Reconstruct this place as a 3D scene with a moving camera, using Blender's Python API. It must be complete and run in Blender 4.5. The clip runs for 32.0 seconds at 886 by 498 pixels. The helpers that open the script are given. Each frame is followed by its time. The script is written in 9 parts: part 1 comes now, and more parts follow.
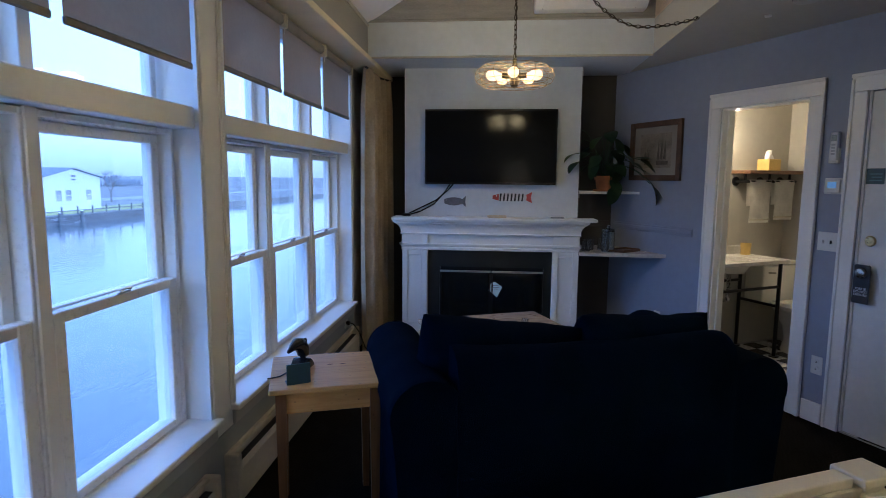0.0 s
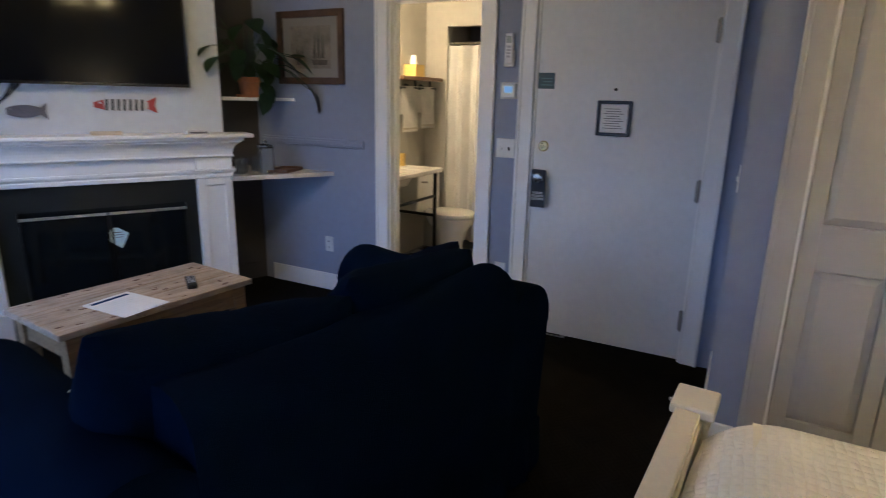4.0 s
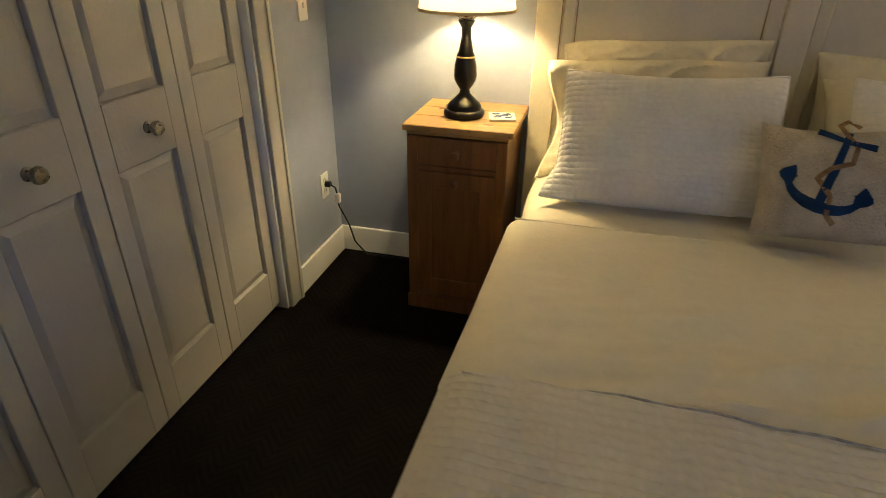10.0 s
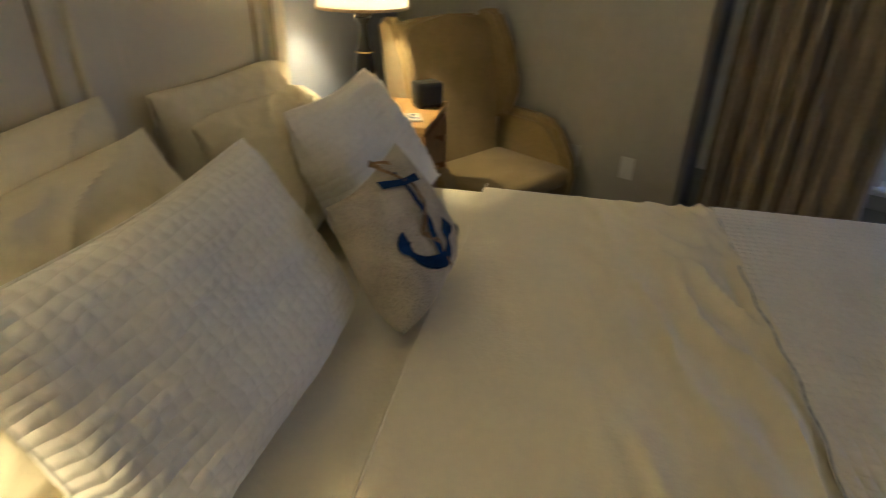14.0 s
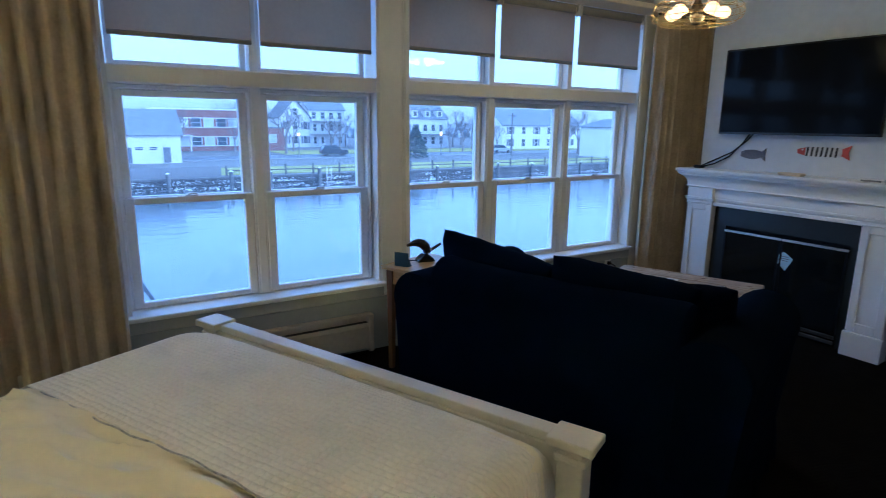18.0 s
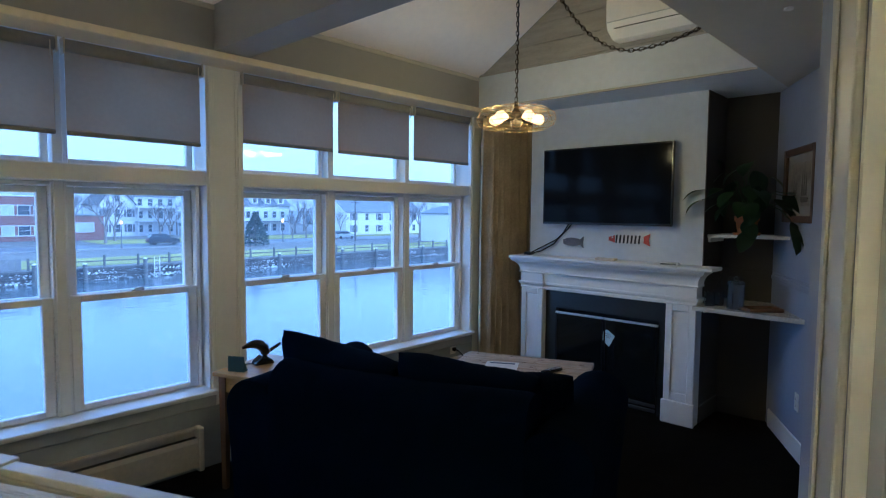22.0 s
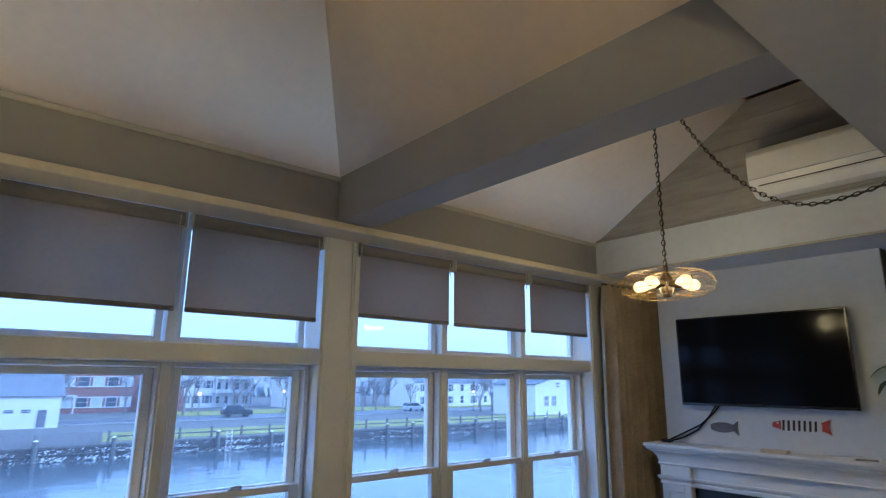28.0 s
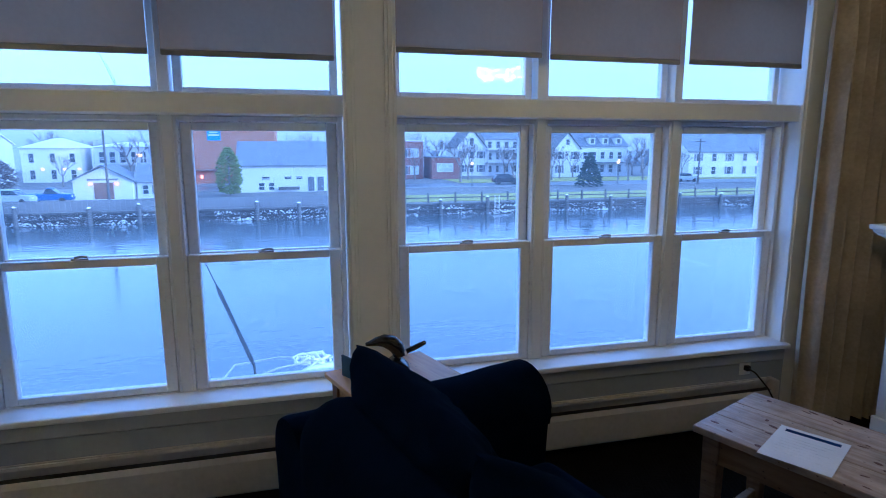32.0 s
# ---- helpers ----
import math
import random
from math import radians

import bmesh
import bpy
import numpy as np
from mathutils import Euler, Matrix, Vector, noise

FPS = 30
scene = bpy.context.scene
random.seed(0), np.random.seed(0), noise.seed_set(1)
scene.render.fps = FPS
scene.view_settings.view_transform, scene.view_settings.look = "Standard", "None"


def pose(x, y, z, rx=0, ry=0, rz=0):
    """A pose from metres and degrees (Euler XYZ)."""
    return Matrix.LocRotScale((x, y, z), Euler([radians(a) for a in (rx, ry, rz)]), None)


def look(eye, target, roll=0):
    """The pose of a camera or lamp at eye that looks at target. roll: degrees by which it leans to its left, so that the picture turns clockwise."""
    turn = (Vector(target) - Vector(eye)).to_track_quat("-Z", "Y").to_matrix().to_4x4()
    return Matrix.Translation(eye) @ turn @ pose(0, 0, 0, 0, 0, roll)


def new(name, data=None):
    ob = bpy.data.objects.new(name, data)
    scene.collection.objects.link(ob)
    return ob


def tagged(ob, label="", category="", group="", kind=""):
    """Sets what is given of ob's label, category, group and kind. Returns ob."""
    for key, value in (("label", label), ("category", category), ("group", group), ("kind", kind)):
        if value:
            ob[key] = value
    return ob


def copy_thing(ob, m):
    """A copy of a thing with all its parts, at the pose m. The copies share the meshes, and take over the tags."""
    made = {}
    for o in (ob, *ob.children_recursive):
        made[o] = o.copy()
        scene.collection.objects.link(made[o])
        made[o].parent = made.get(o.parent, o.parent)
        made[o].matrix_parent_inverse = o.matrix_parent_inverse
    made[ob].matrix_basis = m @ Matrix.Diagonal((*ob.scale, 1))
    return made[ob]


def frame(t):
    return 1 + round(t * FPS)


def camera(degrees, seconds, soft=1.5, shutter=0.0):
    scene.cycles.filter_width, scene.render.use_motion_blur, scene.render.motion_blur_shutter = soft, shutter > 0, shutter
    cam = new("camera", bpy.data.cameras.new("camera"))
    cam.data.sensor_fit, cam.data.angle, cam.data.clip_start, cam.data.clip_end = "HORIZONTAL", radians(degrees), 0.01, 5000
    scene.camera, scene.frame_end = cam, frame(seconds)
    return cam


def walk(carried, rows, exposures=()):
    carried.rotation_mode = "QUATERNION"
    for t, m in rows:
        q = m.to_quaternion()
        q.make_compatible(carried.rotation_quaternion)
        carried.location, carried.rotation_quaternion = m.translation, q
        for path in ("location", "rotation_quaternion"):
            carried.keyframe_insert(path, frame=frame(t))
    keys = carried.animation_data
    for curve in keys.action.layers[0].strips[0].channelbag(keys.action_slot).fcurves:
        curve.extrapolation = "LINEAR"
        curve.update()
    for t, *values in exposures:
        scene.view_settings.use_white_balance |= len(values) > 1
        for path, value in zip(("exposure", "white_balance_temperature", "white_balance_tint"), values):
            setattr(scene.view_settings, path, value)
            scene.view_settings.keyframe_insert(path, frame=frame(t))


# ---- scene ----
cam = camera(75.2, 32.0, soft=0.85, shutter=0.4)
PATH = [
    (0, (-2.682, 1.212, 1.504), (-1.905, 3.038, 1.260), 0.5),
    (0.5, (-2.710, 1.287, 1.503), (-1.846, 3.073, 1.246), 0.7),
    (1, (-2.746, 1.371, 1.506), (-1.789, 3.104, 1.223), 0.8),
    (1.5, (-2.744, 1.447, 1.494), (-1.691, 3.118, 1.185), 0.6),
    (2, (-2.654, 1.574, 1.479), (-1.482, 3.156, 1.130), 0.6),
    (2.5, (-2.566, 1.701, 1.457), (-1.261, 3.170, 1.084), 0.8),
    (4.5, (-2.418, 2.343, 1.420), (-0.565, 2.850, 0.863), 1.7),
    (5, (-2.352, 2.478, 1.404), (-0.442, 2.486, 0.810), 2.2),
    (5.5, (-2.326, 2.654, 1.416), (-0.486, 2.208, 0.771), 2.4),
    (6, (-2.226, 2.692, 1.382), (-0.571, 1.807, 0.690), 2.3),
    (6.5, (-2.148, 2.672, 1.390), (-0.747, 1.440, 0.669), 2.0),
    (7, (-2.003, 2.655, 1.385), (-0.919, 1.147, 0.645), 2.0),
    (7.5, (-1.871, 2.636, 1.393), (-1.045, 0.987, 0.620), 1.6),
    (8, (-1.839, 2.609, 1.393), (-1.268, 0.875, 0.576), 1.3),
    (8.5, (-1.687, 2.584, 1.389), (-1.263, 0.823, 0.542), 1.2),
    (9, (-1.463, 2.570, 1.400), (-1.056, 0.825, 0.512), 1.3),
    (9.5, (-1.354, 2.483, 1.382), (-0.861, 0.780, 0.457), 0.7),
    (10, (-1.133, 2.352, 1.366), (-0.687, 0.646, 0.423), 0.7),
    (10.5, (-0.893, 2.273, 1.363), (-0.628, 0.537, 0.407), 1.2),
    (11, (-0.657, 2.195, 1.377), (-0.576, 0.439, 0.423), 1.0),
    (11.5, (-0.548, 2.013, 1.358), (-0.712, 0.253, 0.423), 1.2),
    (12, (-0.518, 1.769, 1.404), (-1.035, 0.085, 0.456), 1.2),
    (12.5, (-0.495, 1.514, 1.398), (-1.368, -0.012, 0.444), 1.6),
    (13, (-0.525, 1.307, 1.389), (-1.720, 0.028, 0.421), 1.5),
    (13.5, (-0.663, 1.145, 1.355), (-2.168, 0.234, 0.404), 1.0),
    (14, (-0.678, 1.062, 1.380), (-2.406, 0.717, 0.435), 1.3),
    (14.5, (-0.618, 0.962, 1.408), (-2.368, 1.236, 0.479), 1.9),
    (15, (-0.545, 0.957, 1.421), (-2.208, 1.662, 0.562), 2.2),
    (15.5, (-0.511, 0.896, 1.466), (-2.052, 1.898, 0.678), 2.1),
    (17.5, (-0.436, 0.729, 1.507), (-1.543, 2.328, 1.051), 0.7),
    (18, (-0.448, 0.736, 1.508), (-1.417, 2.426, 1.083), 0.7),
    (18.5, (-0.443, 0.755, 1.499), (-1.292, 2.511, 1.091), 0.7),
    (19, (-0.456, 0.773, 1.491), (-1.191, 2.580, 1.086), 0.7),
    (19.5, (-0.464, 0.784, 1.489), (-1.131, 2.617, 1.081), 0.8),
    (20, (-0.478, 0.786, 1.486), (-1.119, 2.628, 1.074), 0.7),
    (20.5, (-0.483, 0.783, 1.485), (-1.123, 2.629, 1.089), 0.6),
    (21, (-0.482, 0.781, 1.490), (-1.095, 2.650, 1.164), 0.6),
    (21.5, (-0.461, 0.777, 1.527), (-1.025, 2.674, 1.285), 0.6),
    (22, (-0.458, 0.804, 1.553), (-0.959, 2.729, 1.423), 0.5),
    (22.5, (-0.467, 0.812, 1.570), (-0.930, 2.752, 1.547), 0.6),
    (23, (-0.462, 0.816, 1.578), (-0.918, 2.756, 1.657), 0.6),
    (23.5, (-0.461, 0.826, 1.587), (-0.944, 2.757, 1.714), 0.6),
    (24, (-0.516, 0.874, 1.574), (-1.027, 2.792, 1.777), 0.6),
    (24.5, (-0.549, 0.983, 1.585), (-1.071, 2.894, 1.842), 0.9),
    (26.5, (-0.956, 1.058, 1.596), (-1.350, 2.954, 2.100), 0.8),
    (27, (-1.007, 1.064, 1.601), (-1.478, 2.935, 2.128), 0.7),
    (27.5, (-0.993, 1.068, 1.605), (-1.568, 2.913, 2.122), 0.5),
    (28, (-0.918, 1.101, 1.612), (-1.634, 2.914, 2.060), 0.4),
    (28.5, (-0.816, 1.154, 1.595), (-1.692, 2.924, 1.913), 0.2),
    (29, (-0.712, 1.197, 1.555), (-1.717, 2.921, 1.684), 0.0),
    (29.5, (-0.675, 1.315, 1.497), (-1.755, 2.998, 1.470), -0.1),
    (30, (-0.675, 1.543, 1.490), (-1.845, 3.160, 1.360), -0.2),
    (30.5, (-0.619, 1.760, 1.519), (-1.888, 3.291, 1.307), -0.3),
    (31, (-0.520, 1.971, 1.541), (-1.845, 3.442, 1.260), -0.2),
    (31.5, (-0.506, 2.159, 1.529), (-1.885, 3.572, 1.214), -0.2),
    (32, (-0.516, 2.349, 1.541), (-1.966, 3.684, 1.205), -0.1),
]
EXPOSURE = 2.0
LAMP_W, BATH_W, CHAND_W = 21.5, 7.0, 7.8
GRADE = [(0, 0.05, 5080, 9), (2, 0.2, 5450, 9), (5, 0.85, 5950, 8), (6, 0.12, 6250, 8), (8, -0.22, 6000, 7), (10, -0.48, 5850, 6), (12, -0.78, 5950, 7), (13, -1.06, 6200, 8), (14, -0.68, 5300, 6), (15, -0.3, 4750, 2), (18, 0.1, 4900, 2), (20, 0.17, 4860, 1), (22, 0.06, 4950, 0), (24.5, 0.0, 5050, 2), (27, -0.12, 5200, 5), (28.5, -0.04, 5250, 5), (30, 0.0, 4850, 5), (32, -0.1, 4750, 8)]
walk(cam, [(t, look(eye, target, roll)) for t, eye, target, roll in PATH], [(t, EXPOSURE + e, k, n) for t, e, k, n in GRADE])

# ---- light ----
world = bpy.data.worlds.new("world")
scene.world = world
world.use_nodes = True
wn = world.node_tree.nodes
sky = wn.new("ShaderNodeTexSky")
sky.sky_type, sky.sun_disc = "NISHITA", False
sky.sun_elevation, sky.sun_rotation = radians(14), radians(60)
sky.air_density, sky.dust_density, sky.ozone_density = 1.0, 4.0, 2.0
hue = wn.new("ShaderNodeHueSaturation")
hue.inputs["Saturation"].default_value = 0.55
world.node_tree.links.new(sky.outputs[0], hue.inputs["Color"])
tone = wn.new("ShaderNodeMix")
tone.data_type, tone.blend_type = "RGBA", "MULTIPLY"
tone.inputs[0].default_value = 1.0
tone.inputs[7].default_value = (0.62, 0.835, 1.42, 1)
veil = wn.new("ShaderNodeMix")          # a closed cloud cover over the clear sky
veil.data_type = "RGBA"
veil.inputs[0].default_value = 0.6
veil.inputs[7].default_value = (1.15, 1.15, 1.15, 1)
world.node_tree.links.new(hue.outputs[0], veil.inputs[6])
world.node_tree.links.new(veil.outputs[2], tone.inputs[6])
world.node_tree.links.new(tone.outputs[2], wn["Background"].inputs[0])
wn["Background"].inputs[1].default_value = 0.31
sun_data = bpy.data.lights.new("sun", "SUN")
sun_data.energy, sun_data.angle, sun_data.color = 0.5, radians(25), (0.75, 0.88, 1.0)
sun = new("sun", sun_data)
sun.matrix_world = look((0, 0, 40), (20, 34, 14))

TH = -28.3                       # the window wall's turn against the bed wall
WF = pose(0, 0, 0, 0, 0, TH)     # its frame: x across the wall (v), y along it (u)


def wpos(v, u, z=0.0):
    return WF @ Vector((v, u, z))


def lamp(name, at, watts, colour, size=0.03):
    d = bpy.data.lights.new(name, "POINT")
    d.energy, d.color, d.shadow_soft_size = watts, colour, size
    ob = new(name, d)
    ob.location = at
    return ob


WARM = (1.0, 0.72, 0.33)
# ---- materials ----
MATS = {}


def mat(name, colour, rough=0.6, metal=0.0, vary=0.12, scale=6.0, bump=0.0, bump_scale=60.0, spec=0.5, dark=None, stretch=None, sheen=0.0, **more):
    """A surface with broad stains, fine grain and relief, at real-world size."""
    if name in MATS:
        return MATS[name]
    m = bpy.data.materials.new(name)
    m.use_nodes = True
    n, l = m.node_tree.nodes, m.node_tree.links
    b = n["Principled BSDF"]
    b.inputs["Roughness"].default_value, b.inputs["Metallic"].default_value = rough, metal
    b.inputs["Specular IOR Level"].default_value = spec
    if sheen:
        b.inputs["Sheen Weight"].default_value = sheen
    co = n.new("ShaderNodeTexCoord")
    mp = n.new("ShaderNodeMapping")
    l.new(co.outputs["Object"], mp.inputs[0])
    if stretch:
        mp.inputs["Scale"].default_value = stretch
    big, fine = n.new("ShaderNodeTexNoise"), n.new("ShaderNodeTexNoise")
    big.inputs["Scale"].default_value, fine.inputs["Scale"].default_value = scale, scale * 14
    big.inputs["Detail"].default_value = 5
    for t in (big, fine):
        l.new(mp.outputs[0], t.inputs["Vector"])
    mix = n.new("ShaderNodeMix")
    mix.data_type = "FLOAT"
    mix.inputs[0].default_value = 0.35
    l.new(big.outputs["Fac"], mix.inputs[2])
    l.new(fine.outputs["Fac"], mix.inputs[3])
    ramp = n.new("ShaderNodeValToRGB")
    low = dark or tuple(c * (1 - 2.2 * vary) for c in colour)
    high = tuple(min(1, c * (1 + vary)) for c in colour)
    ramp.color_ramp.elements[0].position, ramp.color_ramp.elements[0].color = 0.28, (*low, 1)
    ramp.color_ramp.elements[1].position, ramp.color_ramp.elements[1].color = 0.62, (*high, 1)
    l.new(mix.outputs[0], ramp.inputs[0])
    l.new(ramp.outputs[0], b.inputs["Base Color"])
    rr = n.new("ShaderNodeMapRange")
    rr.inputs[3].default_value, rr.inputs[4].default_value = max(0.02, rough - 0.1), min(1, rough + 0.1)
    l.new(fine.outputs["Fac"], rr.inputs[0])
    l.new(rr.outputs[0], b.inputs["Roughness"])
    if bump:
        bn = n.new("ShaderNodeTexNoise")
        bn.inputs["Scale"].default_value, bn.inputs["Detail"].default_value = bump_scale, 4
        l.new(mp.outputs[0], bn.inputs["Vector"])
        bp = n.new("ShaderNodeBump")
        bp.inputs["Strength"].default_value, bp.inputs["Distance"].default_value = bump, 0.01
        l.new(bn.outputs["Fac"], bp.inputs["Height"])
        l.new(bp.outputs[0], b.inputs["Normal"])
    MATS[name] = m
    return m


def glow(name, colour, power):
    m = bpy.data.materials.new(name)
    m.use_nodes = True
    b = m.node_tree.nodes["Principled BSDF"]
    b.inputs["Base Color"].default_value = (*colour, 1)
    b.inputs["Emission Color"].default_value, b.inputs["Emission Strength"].default_value = (*colour, 1), power
    return m


def clear(name, colour=(1, 1, 1), rough=0.0):
    m = bpy.data.materials.new(name)
    m.use_nodes = True
    b = m.node_tree.nodes["Principled BSDF"]
    b.inputs["Base Color"].default_value = (*colour, 1)
    b.inputs["Transmission Weight"].default_value, b.inputs["Roughness"].default_value, b.inputs["IOR"].default_value = 1.0, rough, 1.45
    return m


def pane_glass():
    """A thin window pane: clear, with a plain Fresnel gloss."""
    m = bpy.data.materials.new("window_glass")
    m.use_nodes = True
    n, l = m.node_tree.nodes, m.node_tree.links
    n.remove(n["Principled BSDF"])
    tr, gl, lw, pw, mx = (n.new("ShaderNode" + k) for k in ("BsdfTransparent", "BsdfGlossy", "LayerWeight", "MapRange", "MixShader"))
    tr.inputs[0].default_value = (0.94, 0.97, 0.97, 1)
    gl.inputs["Roughness"].default_value = 0.02
    lw.inputs[0].default_value = 0.5
    pw.interpolation_type = "SMOOTHERSTEP"
    pw.inputs[1].default_value, pw.inputs[2].default_value, pw.inputs[3].default_value, pw.inputs[4].default_value = 0.45, 1.0, 0.025, 0.5
    l.new(lw.outputs["Facing"], pw.inputs[0])
    l.new(pw.outputs[0], mx.inputs[0]), l.new(tr.outputs[0], mx.inputs[1]), l.new(gl.outputs[0], mx.inputs[2])
    # rain-wet panes scatter a little of the daylight; also stands in for outdoor haze
    tl, mh = n.new("ShaderNodeBsdfTranslucent"), n.new("ShaderNodeMixShader")
    tl.inputs[0].default_value, mh.inputs[0].default_value = (0.8, 0.85, 0.9, 1), 0.05
    l.new(mx.outputs[0], mh.inputs[1]), l.new(tl.outputs[0], mh.inputs[2])
    l.new(mh.outputs[0], n["Material Output"].inputs[0])
    return m


WALL = mat("blue_grey_wall_paint", (0.283, 0.314, 0.405), 0.75, vary=0.05, scale=1.3, bump=0.12, bump_scale=220)
BREAST = mat("pale_blue_wall_paint", (0.62, 0.66, 0.71), 0.72, vary=0.05, scale=1.3, bump=0.12, bump_scale=220)
CREAM = mat("cream_wall_paint", (0.42, 0.40, 0.35), 0.72, vary=0.05, scale=1.3, bump=0.12, bump_scale=220)
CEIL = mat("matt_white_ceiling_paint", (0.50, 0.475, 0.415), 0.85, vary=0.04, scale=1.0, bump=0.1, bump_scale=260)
TRIM = mat("white_gloss_trim_paint", (0.84, 0.84, 0.82), 0.38, vary=0.02, scale=3, bump=0.05, bump_scale=90)
SASH = mat("white_vinyl_sash", (0.82, 0.83, 0.84), 0.3, vary=0.03, scale=4)
CARPET = mat("dark_patterned_carpet", (0.0095, 0.0078, 0.0062), 0.95, vary=0.25, scale=9, bump=0.6, bump_scale=500, spec=0.04)
cn, cl_ = CARPET.node_tree.nodes, CARPET.node_tree.links
c_co = [x for x in cn if x.type == "TEX_COORD"][0]
c_w = []
for turn in (45, -45):
    c_m, c_v = cn.new("ShaderNodeMapping"), cn.new("ShaderNodeTexWave")
    c_m.inputs["Rotation"].default_value = (0, 0, radians(turn))
    c_v.inputs["Scale"].default_value, c_v.inputs["Distortion"].default_value = 14.0, 0.6
    cl_.new(c_co.outputs["Object"], c_m.inputs[0]), cl_.new(c_m.outputs[0], c_v.inputs["Vector"])
    c_w.append(c_v)
c_s, c_x, c_f, c_r = cn.new("ShaderNodeTexWave"), cn.new("ShaderNodeMix"), cn.new("ShaderNodeMix"), [x for x in cn if x.type == "VALTORGB"][0]
c_s.wave_profile, c_s.inputs["Scale"].default_value = "TRI", 2.6
c_t = cn.new("ShaderNodeMath")
c_t.operation = "GREATER_THAN"
c_t.inputs[1].default_value = 0.5
c_x.data_type, c_f.data_type, c_f.blend_type = "FLOAT", "RGBA", "MULTIPLY"
c_f.inputs[0].default_value = 0.45
cl_.new(c_co.outputs["Object"], c_s.inputs["Vector"]), cl_.new(c_s.outputs["Fac"], c_t.inputs[0]), cl_.new(c_t.outputs[0], c_x.inputs[0])
cl_.new(c_w[0].outputs["Fac"], c_x.inputs[2]), cl_.new(c_w[1].outputs["Fac"], c_x.inputs[3])
cl_.new(c_r.outputs[0], c_f.inputs[6]), cl_.new(c_x.outputs[0], c_f.inputs[7]), cl_.new(c_f.outputs[2], cn["Principled BSDF"].inputs["Base Color"])
DOORP = mat("pale_grey_door_paint", (0.72, 0.73, 0.73), 0.45, vary=0.04, scale=2, bump=0.05, bump_scale=120)
BLACK = mat("black_metal", (0.012, 0.012, 0.013), 0.35, 0.6, vary=0.1)
BOARD = mat("grey_washed_boards", (0.34, 0.325, 0.30), 0.7, vary=0.12, scale=3, bump=0.2, bump_scale=40, stretch=(1, 6, 6))
GLASS = pane_glass()


# ---- building helpers ----
def box(bm, x0, x1, y0, y1, z0, z1, bevel=0.0, seg=1):
    vs = [bm.verts.new(p) for p in ((x0, y0, z0), (x1, y0, z0), (x1, y1, z0), (x0, y1, z0), (x0, y0, z1), (x1, y0, z1), (x1, y1, z1), (x0, y1, z1))]
    fs = [bm.faces.new([vs[i] for i in f]) for f in ((0, 3, 2, 1), (4, 5, 6, 7), (0, 1, 5, 4), (1, 2, 6, 5), (2, 3, 7, 6), (3, 0, 4, 7))]
    if bevel:
        es = list({e for f in fs for e in f.edges})
        bmesh.ops.bevel(bm, geom=es, offset=bevel, segments=seg, affect="EDGES", profile=0.5)
    return bm


def boxes(*rows, bevel=0.0, seg=1):
    bm = bmesh.new()
    for r in rows:
        box(bm, *r, bevel=bevel, seg=seg)
    return bm


def lathe(profile, n=24, bm=None, at=(0, 0, 0), ends="cap"):
    """Rings of (radius, height) turned about the upright axis; ends: cap, open or loop."""
    bm = bm or bmesh.new()
    rings = []
    for r, z in profile:
        rings.append([bm.verts.new((at[0] + r * math.cos(2 * math.pi * i / n), at[1] + r * math.sin(2 * math.pi * i / n), at[2] + z)) for i in range(n)])
    for a, b in list(zip(rings, rings[1:])) + ([(rings[-1], rings[0])] if ends == "loop" else []):
        for i in range(n):
            bm.faces.new((a[i], a[(i + 1) % n], b[(i + 1) % n], b[i]))
    if ends != "cap":
        return bm
    if profile[0][0] > 1e-4:
        bm.faces.new(rings[0][::-1])
    if profile[-1][0] > 1e-4:
        bm.faces.new(rings[-1])
    return bm


def tube(points, radius, n=8, bm=None, closed=False):
    """A round rod along points; radius is one number or one a point."""
    bm = bm or bmesh.new()
    pts = [Vector(p) for p in points]
    rad = radius if isinstance(radius, (list, tuple)) else [radius] * len(pts)
    rings, up = [], Vector((0.03, 0.02, 1))
    for i, p in enumerate(pts):
        a = pts[i - 1] if i or closed else p
        b = pts[(i + 1) % len(pts)] if i + 1 < len(pts) or closed else p
        d = (b - a).normalized()
        s = d.cross(up)
        if s.length < 0.05:
            s = d.cross(Vector((1, 0.1, 0)))
        s.normalize()
        w = s.cross(d)
        rings.append([bm.verts.new(p + rad[i] * (math.cos(2 * math.pi * k / n) * s + math.sin(2 * math.pi * k / n) * w)) for k in range(n)])
    pairs = list(zip(rings, rings[1:])) + ([(rings[-1], rings[0])] if closed else [])
    for a, b in pairs:
        for k in range(n):
            bm.faces.new((a[k], a[(k + 1) % n], b[(k + 1) % n], b[k]))
    if not closed:
        bm.faces.new(rings[0][::-1]), bm.faces.new(rings[-1])
    return bm


def prism(outline, z0, z1, bm=None, axis="z"):
    """An outline of (a, b), pulled straight from z0 to z1 along an axis."""
    bm = bm or bmesh.new()
    put = {"z": lambda a, b, c: (a, b, c), "y": lambda a, b, c: (a, c, b), "x": lambda a, b, c: (c, a, b)}[axis]
    lo = [bm.verts.new(put(a, b, z0)) for a, b in outline]
    hi = [bm.verts.new(put(a, b, z1)) for a, b in outline]
    k = len(outline)
    for i in range(k):
        bm.faces.new((lo[i], lo[(i + 1) % k], hi[(i + 1) % k], hi[i]))
    bm.faces.new(lo[::-1]), bm.faces.new(hi)
    return bm


